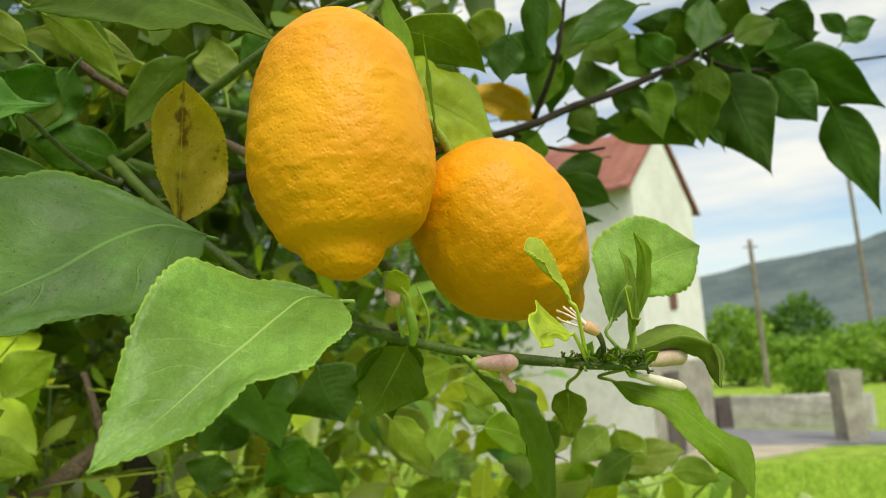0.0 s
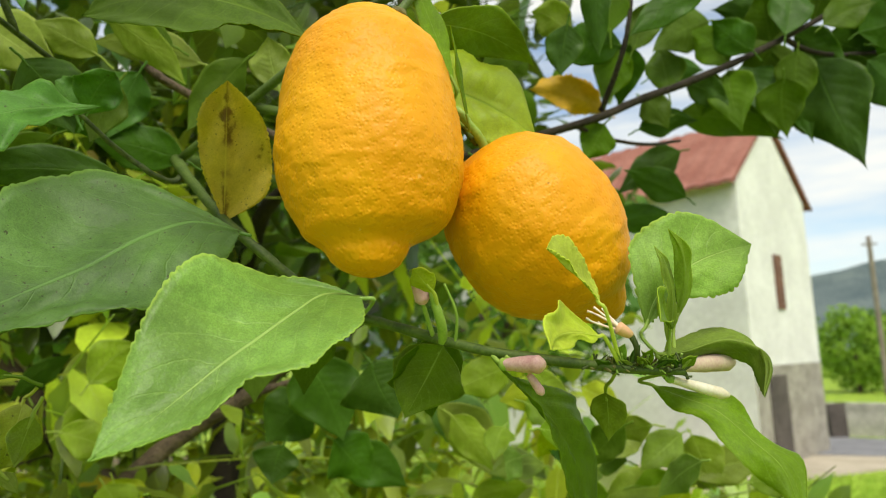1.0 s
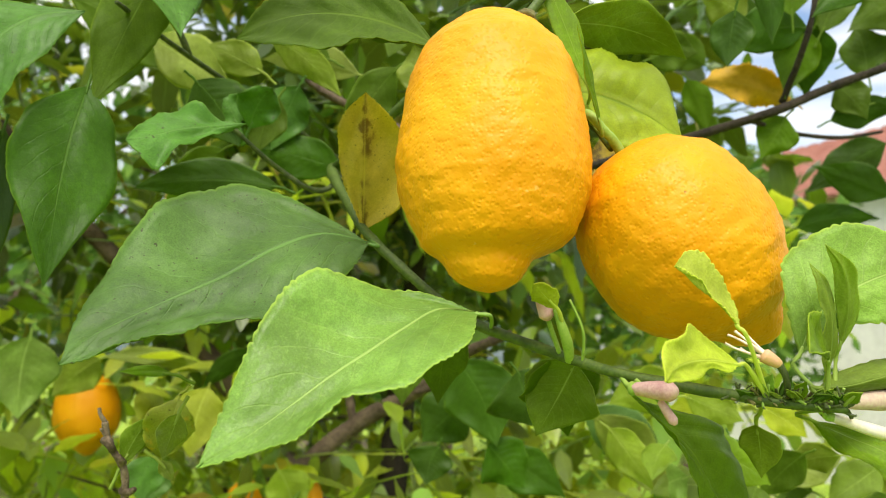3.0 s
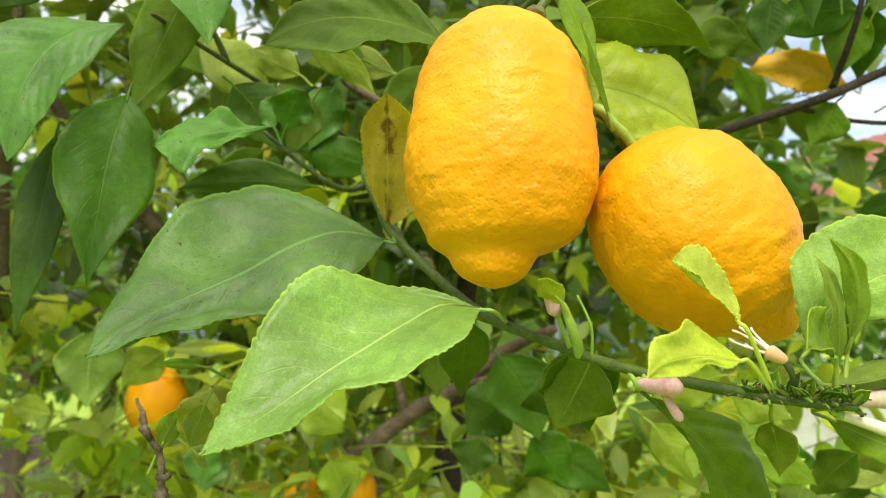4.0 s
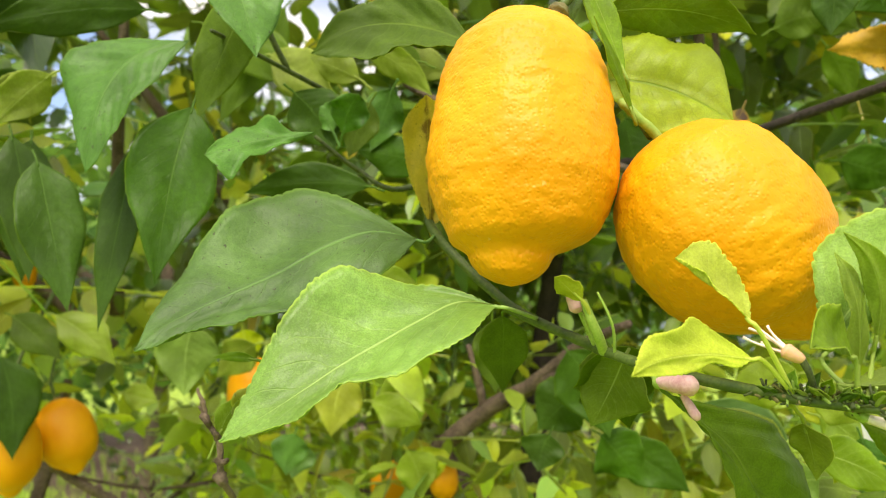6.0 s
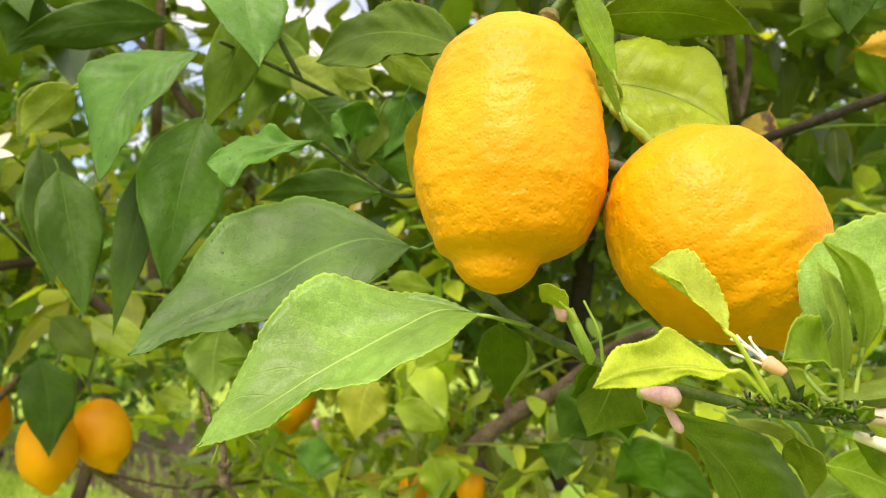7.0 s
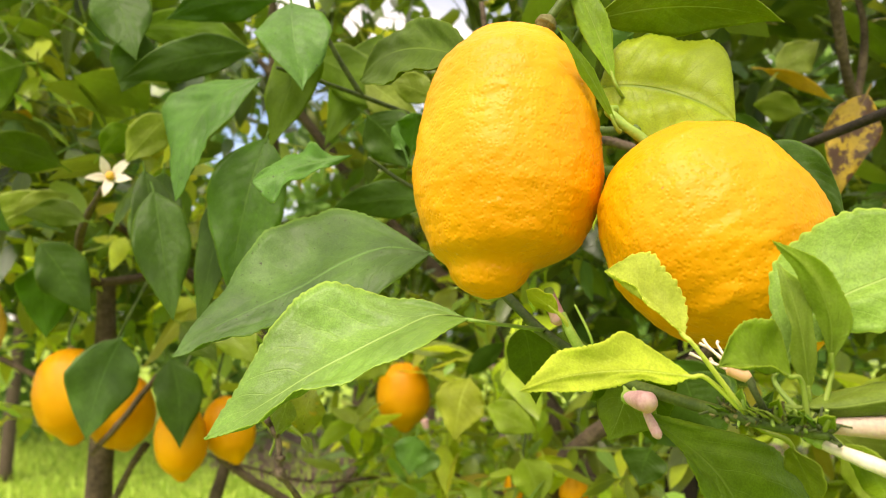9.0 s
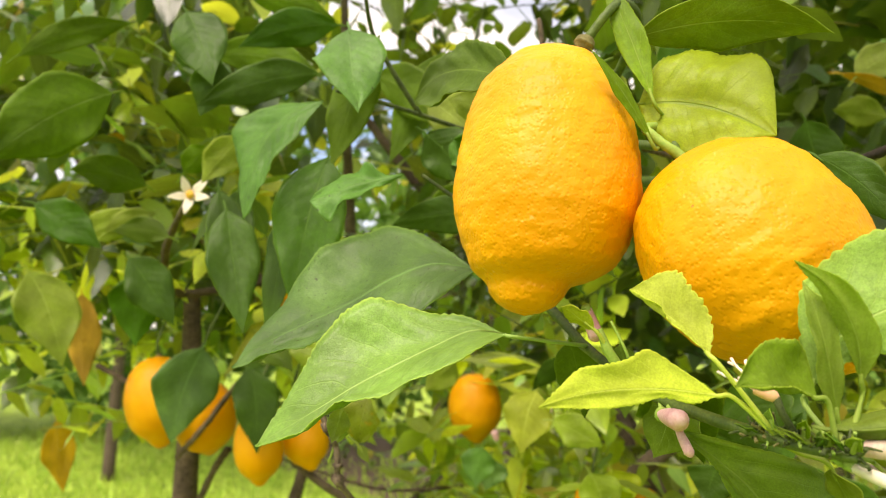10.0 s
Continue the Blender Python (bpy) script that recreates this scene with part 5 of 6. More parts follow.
hero_leaf((0.0301, 0.4698, 1.5232), (0.0229, 0.4796, 1.5099), (0.0156, 0.4894, 1.4918), (-0.8241, -0.5657, 0.0284), 0.0102, OLIVE, root=(.05,.462,1.521))
# broad leaf with a yellow flush along its middle, below the twig
hero_leaf((0.0106, 0.7200, 1.4760), (0.0360, 0.7420, 1.4530), (0.0620, 0.7600, 1.4150), (0.55, 0.25, 0.78), 0.0190, FLUSHED, fold=0.15, wave=0.1, serr=0.03)
hero_leaf((0.0837, 0.4379, 1.5260), (0.0816, 0.4330, 1.5304), (0.0795, 0.4281, 1.5333), (0.8959, -0.0617, 0.4400), 0.0043, YOUNG, root=(.083,.452,1.510), serr=0.03)
shaped_leaf([(-0.1060, 0.4028, 1.6510), (-0.1155, 0.3896, 1.6450), (-0.1214, 0.3801, 1.6344), (-0.1244, 0.3737, 1.6199), (-0.1243, 0.3701, 1.6033), (-0.1231, 0.3681, 1.5832)], [0.0189, 0.0316, 0.0276, 0.0147], ((-0.8484, -0.2481, 0.4676), (-0.9133, -0.3189, 0.2532)), [0.0148, 0.0224, 0.0213, 0.0145], ((0.6413, 0.1247, -0.7571), (0.6794, 0.0579, -0.7315)), DULL, serr=0.02, wave=0.05)
hero_leaf((-0.1066, 0.4075, 1.6205), (-0.1023, 0.3989, 1.5829), (-0.0979, 0.3902, 1.5347), (0.4703, 0.8732, -0.1279), 0.0197, MATURE)
hero_leaf((-0.1496, 0.4010, 1.6069), (-0.1500, 0.3956, 1.5660), (-0.1504, 0.3903, 1.5137), (0.7050, 0.7039, -0.0868), 0.0103, MATURE)
shaped_leaf([(-0.0315, 0.4203, 1.5973), (-0.0382, 0.4090, 1.5938), (-0.0431, 0.3991, 1.5904), (-0.0461, 0.3909, 1.5862), (-0.0501, 0.3818, 1.5825)], [0.0056, 0.0149, 0.0130], ((-0.4841, 0.4603, 0.7442), (-0.5273, 0.2275, 0.8187)), [0.0045, 0.0100, 0.0131], ((0.2922, -0.3662, -0.8834), (0.3968, -0.1995, -0.8960)), DULL, serr=0.05, teeth=12, wave=0.22)
hero_leaf((-0.0726, 0.4032, 1.6803), (-0.0603, 0.4026, 1.6581), (-0.0480, 0.4020, 1.6290), (0.4288, 0.8841, 0.1856), 0.0177, DULL)
hero_leaf((-0.0791, 0.4200, 1.6772), (-0.0926, 0.4146, 1.6492), (-0.1061, 0.4092, 1.6126), (-0.6084, -0.7014, 0.3713), 0.0137, OLIVE)
hero_leaf((-0.0902, 0.4865, 1.6231), (-0.0807, 0.4837, 1.6332), (-0.0712, 0.4809, 1.6401), (0.5841, 0.6896, -0.4282), 0.0110, DULL, wave=0.3)
hero_leaf((-0.0952, 0.4840, 1.6245), (-0.0999, 0.4806, 1.6340), (-0.1045, 0.4772, 1.6410), (0.7167, 0.4035, 0.5688), 0.0078, DULL, wave=0.3)
hero_leaf((-0.0779, 0.4968, 1.5942), (-0.1083, 0.4781, 1.5972), (-0.1387, 0.4594, 1.5916), (0.0922, -0.2181, 0.9716), 0.0110, MATURE)
hero_leaf((-0.0713, 0.5407, 1.6130), (-0.0936, 0.5299, 1.6221), (-0.1160, 0.5190, 1.6251), (0.3034, -0.0969, 0.9479), 0.0130, MATURE)
hero_leaf((-0.1806, 0.5009, 1.6951), (-0.1518, 0.5061, 1.6782), (-0.1229, 0.5113, 1.6526), (0.5715, 0.1309, 0.8101), 0.0159, LIGHT)
hero_leaf((-0.0912, 0.4990, 1.6776), (-0.0801, 0.5170, 1.6682), (-0.0689, 0.5350, 1.6528), (-0.6543, -0.1084, -0.7485), 0.0091, LIGHT)
hero_leaf((0.3079, 0.7730, 1.7185), (0.3215, 0.7726, 1.6793), (0.3351, 0.7723, 1.6289), (-0.8890, 0.3676, -0.2731), 0.0302, MATURE, sharp=1.75)
hero_leaf((0.2933, 0.7812, 1.7123), (0.2986, 0.7818, 1.6868), (0.3039, 0.7823, 1.6541), (-0.9363, 0.3104, -0.1644), 0.0138, MATURE, sharp=1.75)
hero_leaf((0.2680, 0.7753, 1.7154), (0.2729, 0.7757, 1.6904), (0.2779, 0.7761, 1.6584), (-0.9480, 0.2745, -0.1608), 0.0198, OLIVE, sharp=1.75)
hero_leaf((0.2030, 0.7568, 1.6802), (0.2460, 0.7775, 1.6778), (0.2890, 0.7983, 1.6638), (-0.3246, 0.3221, -0.8893), 0.0148, OLIVE, sharp=1.75)
hero_leaf((0.2803, 0.8151, 1.7420), (0.2953, 0.8222, 1.7208), (0.3102, 0.8293, 1.6925), (-0.8421, 0.3541, -0.4068), 0.0205, MATURE, sharp=1.75)
hero_leaf((0.1540, 0.7702, 1.6926), (0.1256, 0.7407, 1.6995), (0.0971, 0.7113, 1.6965), (0.3656, -0.2943, 0.8830), 0.0136, YELLOW, wave=0.5, serr=0.10)
hero_leaf((0.2345, 0.7621, 1.7541), (0.2110, 0.7541, 1.7440), (0.1874, 0.7460, 1.7272), (-0.3838, -0.3219, 0.8655), 0.0189, OLIVE, sharp=1.75)
hero_leaf((0.2920, 0.7851, 1.7513), (0.2653, 0.7830, 1.7650), (0.2386, 0.7808, 1.7719), (0.3543, -0.4440, 0.8230), 0.0169, MATURE, sharp=1.75)
hero_leaf((0.3024, 0.8163, 1.7642), (0.2832, 0.8143, 1.7539), (0.2641, 0.8123, 1.7380), (-0.5394, -0.2032, 0.8172), 0.0121, OLIVE, sharp=1.75)
hero_leaf((0.2858, 0.8090, 1.7879), (0.3116, 0.8154, 1.7856), (0.3374, 0.8218, 1.7768), (-0.2945, 0.4638, -0.8355), 0.0214, MATURE, sharp=1.75)
hero_leaf((0.3184, 0.7826, 1.7372), (0.3504, 0.8012, 1.7327), (0.3824, 0.8198, 1.7190), (-0.4774, 0.4522, -0.7534), 0.0203, MATURE, sharp=1.75)
hero_leaf((0.3656, 0.8308, 1.7573), (0.3913, 0.8350, 1.7688), (0.4169, 0.8391, 1.7738), (0.2529, 0.2826, -0.9253), 0.0186, MATURE, sharp=1.75)
hero_leaf((0.2139, 0.8327, 1.6726), (0.1844, 0.8293, 1.6584), (0.1549, 0.8260, 1.6358), (-0.5087, -0.1660, 0.8448), 0.0163, MATURE, sharp=1.75)
hero_leaf((0.2109, 0.7982, 1.6251), (0.1864, 0.7911, 1.6405), (0.1619, 0.7840, 1.6492), (0.4826, -0.2320, 0.8446), 0.0135, MATURE, sharp=1.75)
hero_leaf((0.1505, 0.8086, 1.6086), (0.1780, 0.8041, 1.6125), (0.2054, 0.7995, 1.6097), (0.0483, 0.1704, -0.9842), 0.0119, MATURE, sharp=1.75)
hero_leaf((0.1661, 0.6924, 1.7101), (0.1577, 0.6939, 1.6925), (0.1493, 0.6953, 1.6697), (-0.9208, -0.1058, 0.3753), 0.0140, OLIVE, sharp=1.75)
hero_leaf((0.1644, 0.6916, 1.7133), (0.1380, 0.6770, 1.7083), (0.1117, 0.6625, 1.6957), (-0.0906, -0.3889, 0.9168), 0.0152, MATURE, sharp=1.75)
hero_leaf((0.1683, 0.6921, 1.7151), (0.1643, 0.7049, 1.6975), (0.1602, 0.7176, 1.6740), (-0.9830, -0.0182, 0.1826), 0.0134, MATURE, sharp=1.75)
hero_leaf((0.1566, 0.6694, 1.7125), (0.1572, 0.6660, 1.7373), (0.1578, 0.6626, 1.7567), (0.9992, -0.0257, -0.0311), 0.0127, OLIVE, sharp=1.75)
hero_leaf((0.1717, 0.6938, 1.7092), (0.1844, 0.6935, 1.7306), (0.1970, 0.6933, 1.7466), (0.8167, 0.1746, -0.5500), 0.0116, OLIVE, sharp=1.75)
hero_leaf((0.1308, 0.6830, 1.7222), (0.1181, 0.6791, 1.7322), (0.1054, 0.6751, 1.7385), (0.5804, -0.3305, 0.7443), 0.0132, LIGHT)
hero_leaf((0.1752, 0.7524, 1.6707), (0.1983, 0.7569, 1.6758), (0.2214, 0.7614, 1.6753), (0.0388, 0.2888, -0.9566), 0.0111, MATURE, sharp=1.75)
hero_leaf((0.1494, 0.6968, 1.6601), (0.1409, 0.6971, 1.6488), (0.1324, 0.6974, 1.6338), (-0.8314, -0.1507, 0.5348), 0.0140, OLIVE, sharp=1.75)
hero_leaf((0.1905, 0.7984, 1.7269), (0.2123, 0.8026, 1.7322), (0.2341, 0.8069, 1.7322), (0.0464, 0.3475, -0.9365), 0.0121, DULL)
hero_leaf((0.3085, 0.8019, 1.7328), (0.2834, 0.7987, 1.7227), (0.2582, 0.7955, 1.7057), (-0.4431, -0.2081, 0.8720), 0.0180, OLIVE, sharp=1.75)
hero_leaf((0.3059, 0.7909, 1.7332), (0.3158, 0.7913, 1.7143), (0.3257, 0.7917, 1.6896), (-0.8416, 0.3871, -0.3765), 0.0193, MATURE, sharp=1.75)
hero_leaf((0.3496, 0.7877, 1.7184), (0.3634, 0.7821, 1.6987), (0.3771, 0.7766, 1.6725), (-0.6036, 0.6123, -0.5107), 0.0201, DULL)
hero_leaf((0.3551, 0.7863, 1.7295), (0.3999, 0.7932, 1.7133), (0.4447, 0.8001, 1.6849), (-0.4500, 0.4716, -0.7583), 0.0242, MATURE, sharp=1.75)
hero_leaf((0.3965, 0.7953, 1.6925), (0.4091, 0.7936, 1.6497), (0.4218, 0.7920, 1.5949), (-0.8500, 0.4709, -0.2362), 0.0201, MATURE, sharp=1.75)
hero_leaf((0.3442, 0.7840, 1.7394), (0.3678, 0.7850, 1.7478), (0.3914, 0.7859, 1.7504), (0.2042, 0.2951, -0.9334), 0.0205, MATURE, sharp=1.75)
hero_leaf((0.3511, 0.7796, 1.7713), (0.3696, 0.7837, 1.7571), (0.3881, 0.7878, 1.7368), (-0.6424, 0.5171, -0.5656), 0.0214, MATURE, sharp=1.75)
hero_leaf((0.4584, 0.8877, 1.7823), (0.4753, 0.8875, 1.7944), (0.4923, 0.8873, 1.8017), (0.4953, 0.1029, -0.8626), 0.0130, DULL)
hero_leaf((0.4643, 0.8869, 1.7900), (0.4515, 0.8844, 1.8022), (0.4387, 0.8818, 1.8104), (0.5865, -0.5435, 0.6005), 0.0087, DULL)
hero_leaf((0.2128, 0.6258, 1.7125), (0.1887, 0.6210, 1.7023), (0.1647, 0.6161, 1.6853), (-0.4633, -0.1526, 0.8730), 0.0104, MATURE)
hero_leaf((0.1490, 0.5901, 1.7149), (0.1480, 0.5937, 1.6937), (0.1471, 0.5974, 1.6666), (-0.9710, 0.2277, 0.0731), 0.0085, MATURE)
hero_leaf((0.1307, 0.5930, 1.6870), (0.1280, 0.5950, 1.6744), (0.1253, 0.5970, 1.6583), (-0.9831, -0.0456, 0.1773), 0.0111, MATURE)
hero_leaf((-0.4636, 0.4103, 1.5120), (-0.4652, 0.3991, 1.4720), (-0.4669, 0.3880, 1.4206), (0.1627, 0.9572, -0.2393), 0.0300, DULL)
hero_leaf((-0.4659, 0.4553, 1.4944), (-0.4582, 0.4609, 1.4583), (-0.4506, 0.4664, 1.4121), (0.2151, 0.9618, 0.1694), 0.0220, MATURE)
hero_leaf((-0.7664, 0.2940, 1.4133), (-0.7692, 0.3022, 1.3750), (-0.7719, 0.3104, 1.3260), (0.0119, -0.9826, -0.1852), 0.0195, YELLOW)
hero_leaf((-0.5680, 0.3027, 1.5612), (-0.5724, 0.3089, 1.5195), (-0.5767, 0.3150, 1.4663), (-0.1978, -0.9743, -0.1081), 0.0174, YELLOW)
hero_leaf((-0.5338, 0.2538, 1.5776), (-0.5311, 0.2729, 1.5384), (-0.5284, 0.2920, 1.4876), (-0.0086, 0.9206, 0.3904), 0.0282, LIGHT)
hero_leaf((-0.2646, 0.3024, 1.6835), (-0.2588, 0.2683, 1.6575), (-0.2530, 0.2342, 1.6204), (0.2107, -0.6445, 0.7350), 0.0258, OLIVE)
hero_leaf((-0.1880, 0.4351, 1.7360), (-0.1951, 0.4032, 1.7271), (-0.2023, 0.3713, 1.7097), (0.2785, -0.4187, 0.8644), 0.0129, MATURE)
hero_leaf((-0.1977, 0.4264, 1.7028), (-0.2187, 0.3898, 1.6948), (-0.2396, 0.3532, 1.6762), (0.2157, -0.4399, 0.8718), 0.0140, MATURE)
hero_leaf((-0.2858, 0.3468, 1.7636), (-0.2693, 0.3559, 1.7358), (-0.2527, 0.3649, 1.6991), (0.2663, 0.8838, 0.3847), 0.0207, MATURE)
hero_leaf((-0.2268, 0.3847, 1.6546), (-0.2348, 0.3739, 1.6420), (-0.2428, 0.3630, 1.6247), (0.0034, -0.8095, 0.5871), 0.0124, LIGHT)
hero_leaf((-0.1865, 0.3699, 1.5990), (-0.1728, 0.3751, 1.5659), (-0.1591, 0.3803, 1.5230), (0.2111, 0.9554, 0.2066), 0.0160, MATURE)
hero_leaf((-0.4835, 0.3500, 1.5821), (-0.4886, 0.3513, 1.5501), (-0.4937, 0.3526, 1.5093), (-0.0854, -0.9961, -0.0239), 0.0239, MATURE)
hero_leaf((-0.5108, 0.2895, 1.6062), (-0.4913, 0.3231, 1.6249), (-0.4718, 0.3568, 1.6336), (-0.1015, 0.4258, -0.8991), 0.0152, LIGHT)
hero_leaf((-0.4344, 0.3365, 1.5770), (-0.4268, 0.3527, 1.5749), (-0.4192, 0.3688, 1.5685), (0.0978, 0.2103, 0.9727), 0.0151, LIGHT)
hero_leaf((0.0394, 0.7347, 1.6773), (0.0344, 0.7258, 1.6489), (0.0294, 0.7170, 1.6124), (0.8338, 0.4871, -0.2599), 0.0152, SCORCHED, wave=0.2)
hero_leaf((-0.0726, 0.8233, 1.7453), (-0.0617, 0.8364, 1.7611), (-0.0508, 0.8496, 1.7717), (0.3193, 0.5258, -0.7884), 0.0149, LIGHT)
hero_leaf((-0.0793, 0.8125, 1.7486), (-0.0636, 0.8389, 1.7401), (-0.0479, 0.8653, 1.7237), (-0.8409, 0.2819, -0.4620), 0.0065, YELLOW)
hero_leaf((0.0846, 0.5482, 1.6011), (0.0983, 0.5544, 1.5873), (0.1120, 0.5606, 1.5682), (-0.7039, -0.2305, -0.6718), 0.0090, MATURE)
hero_leaf((-0.3492, 0.7407, 1.4967), (-0.3761, 0.6989, 1.5089), (-0.4031, 0.6572, 1.5092), (0.0911, -0.2045, -0.9746), 0.0099, LIGHT)
hero_leaf((-0.2975, 0.7287, 1.4905), (-0.2849, 0.7442, 1.5075), (-0.2723, 0.7597, 1.5187), (-0.3850, -0.4285, 0.8174), 0.0141, LIGHT)
hero_leaf((-0.3071, 0.7196, 1.4686), (-0.2938, 0.7421, 1.4607), (-0.2805, 0.7647, 1.4460), (0.1946, 0.3450, 0.9182), 0.0185, MATURE)
hero_leaf((-0.0335, 0.3976, 1.4913), (-0.0355, 0.3964, 1.4847), (-0.0374, 0.3952, 1.4762), (-0.3858, -0.8906, 0.2406), 0.0051, LIGHT)
hero_leaf((-0.2985, 0.6834, 1.4852), (-0.2999, 0.6765, 1.4602), (-0.3014, 0.6696, 1.4282), (0.7151, 0.6703, -0.1981), 0.0229, YOUNG, serr=0.03)
hero_leaf((-0.3823, 0.6427, 1.5079), (-0.4025, 0.6365, 1.4949), (-0.4226, 0.6304, 1.4756), (-0.4285, -0.5280, 0.7332), 0.0186, LIGHT)
hero_leaf((-0.3028, 0.6815, 1.4852), (-0.2815, 0.6879, 1.5059), (-0.2603, 0.6944, 1.5199), (0.2030, 0.8102, -0.5498), 0.0102, MATURE)
tube("branch", [(-0.0758, 0.4034, 1.4862), (-0.0751, 0.4053, 1.4786), (-0.0716, 0.4099, 1.4683), (-0.0721, 0.4119, 1.4545), (-0.0772, 0.4229, 1.4420), (-0.1170, 0.4624, 1.4020)], [0.0011, 0.0012, 0.0013, 0.0014, 0.0015, 0.0017], DEADWOOD, tree, bumps=0.3)
tube("branch", [(-0.1200, 0.6200, 1.6400), (-0.0456, 0.4884, 1.5874), (-0.0517, 0.4631, 1.5931), (-0.0586, 0.4423, 1.6058)], [0.0016, 0.0014, 0.0011, 0.0009], SPUR, tree, bumps=0.3)
tube("branch", [(-0.1200, 0.6200, 1.6400), (-0.1093, 0.4629, 1.6558), (-0.0887, 0.4039, 1.6519)], [0.0016, 0.0013, 0.0009], SPUR, tree, bumps=0.3)
tube("branch", [(-0.1093, 0.4629, 1.6558), (-0.1019, 0.4293, 1.6914), (-0.0844, 0.4137, 1.7145)], [0.0016, 0.0013, 0.0009], SPUR, tree, bumps=0.3)
tube("branch", [(-0.1200, 0.6200, 1.6400), (-0.1140, 0.5399, 1.6374), (-0.1006, 0.4919, 1.6291)], [0.0016, 0.0013, 0.0009], SPUR, tree, bumps=0.3)
tube("branch", [(0.0000, 0.6400, 1.6200), (-0.0901, 0.5461, 1.6632), (-0.0915, 0.5411, 1.6890), (-0.0923, 0.5343, 1.7276)], [0.0030, 0.0025, 0.0020, 0.0015], BARK, tree, bumps=0.3)
tube("branch", [(0.0000, 0.7500, 1.9000), (-0.0401, 0.8748, 1.7333), (-0.0293, 0.8798, 1.7798), (-0.0320, 0.8627, 1.8347)], [0.0050, 0.0040, 0.0030, 0.0020], BARK, tree, bumps=0.3)
tube("branch", [(0.1478, 0.6984, 1.6700), (0.1651, 0.6741, 1.7047), (0.1743, 0.6677, 1.7503)], [0.0022, 0.0017, 0.0012], BACKLIT_BARK, tree, bumps=0.3)
tube("branch", [(0.1269, 0.6882, 1.6594), (0.1531, 0.7115, 1.6534), (0.1797, 0.7338, 1.6533), (0.2057, 0.7648, 1.6628)], [0.0018, 0.0015, 0.0013, 0.0010], BACKLIT_BARK, tree, bumps=0.3)
far_lemon((-0.5473, 0.7583, 1.4916), (-0.5473, 0.7671, 1.4040), 0.0340, 27.4, "ripe yellow lemon hanging deeper in the tree")
far_lemon((-0.6016, 0.3867, 1.4993), (-0.5917, 0.3966, 1.4003), 0.0370, 29.8, "ripe yellow lemon in a cluster on the second tree")
far_lemon((-0.5952, 0.4302, 1.4717), (-0.6201, 0.4550, 1.3889), 0.0360, 30.4, "ripe yellow lemon in a cluster on the second tree")
far_lemon((-0.4903, 0.4738, 1.4492), (-0.4903, 0.4813, 1.3746), 0.0250, 24.5, "ripe yellow lemon in a cluster on the second tree")
far_lemon((-0.5202, 0.5240, 1.4531), (-0.4939, 0.5371, 1.3874), 0.0260, 25.4, "ripe yellow lemon in a cluster on the second tree")
far_lemon((-0.3452, 0.7898, 1.3921), (-0.3452, 0.7898, 1.3421), 0.0200, 17.3, "small yellow lemon half hidden among leaves")
far_lemon((-0.6709, 0.5393, 1.5940), (-0.6709, 0.5393, 1.5590), 0.0120, 33.5, "small yellow lemon half hidden among leaves")
far_lemon((-0.2731, 0.7918, 1.3984), (-0.2731, 0.7918, 1.3584), 0.0140, 13.7, "small yellow lemon half hidden among leaves")
hero_leaf((0.0200, 0.7151, 1.4729), (0.0422, 0.7298, 1.4481), (0.0644, 0.7446, 1.4137), (-0.7191, -0.2319, -0.6551), 0.0171, LIGHT)
hero_leaf((-0.0630, 0.6724, 1.5090), (-0.0523, 0.6820, 1.4841), (-0.0416, 0.6916, 1.4516), (-0.8188, -0.3779, -0.4321), 0.0256, MATURE)
hero_leaf((-0.0648, 0.7383, 1.4416), (-0.0404, 0.7519, 1.4287), (-0.0160, 0.7654, 1.4081), (0.4303, 0.2850, 0.8565), 0.0179, MATURE)
hero_leaf((0.0847, 0.6856, 1.4888), (0.1003, 0.6937, 1.4838), (0.1158, 0.7017, 1.4744), (-0.3785, -0.0909, -0.9211), 0.0119, LIGHT)
hero_leaf((0.1922, 0.7959, 1.4429), (0.1754, 0.7907, 1.4326), (0.1587, 0.7855, 1.4171), (0.6307, -0.1334, -0.7645), 0.0147, GREEN, serr=0.03)
hero_leaf((0.1345, 0.7729, 1.4285), (0.1520, 0.7789, 1.4410), (0.1694, 0.7849, 1.4485), (-0.5229, 0.1081, 0.8455), 0.0109, LIGHT)
hero_leaf((0.0118, 0.5917, 1.5040), (0.0187, 0.5946, 1.4906), (0.0256, 0.5976, 1.4731), (-0.8724, -0.2274, -0.4327), 0.0217, MATURE)
hero_leaf((0.0783, 0.6991, 1.4987), (0.0564, 0.6987, 1.4932), (0.0345, 0.6983, 1.4821), (-0.3530, -0.0183, 0.9354), 0.0147, LIGHT)
hero_leaf((-0.0664, 0.6908, 1.4806), (-0.0829, 0.6917, 1.4688), (-0.0995, 0.6927, 1.4518), (-0.6482, -0.2048, 0.7334), 0.0217, MATURE)
hero_leaf((0.1068, 0.7066, 1.4643), (0.1102, 0.7099, 1.4473), (0.1136, 0.7132, 1.4254), (-0.9835, -0.0312, -0.1781), 0.0147, DULL)
hero_leaf((0.0333, 0.7006, 1.4668), (0.0465, 0.7045, 1.4506), (0.0596, 0.7085, 1.4287), (-0.7943, -0.1712, -0.5828), 0.0124, LIGHT)
hero_leaf((0.2012, 0.8193, 1.4392), (0.2089, 0.8233, 1.4197), (0.2165, 0.8274, 1.3944), (-0.9469, 0.0978, -0.3063), 0.0177, LIGHT)
hero_leaf((0.2010, 0.8246, 1.4046), (0.2294, 0.8258, 1.4144), (0.2577, 0.8270, 1.4173), (-0.2222, 0.1795, 0.9583), 0.0149, LIGHT)
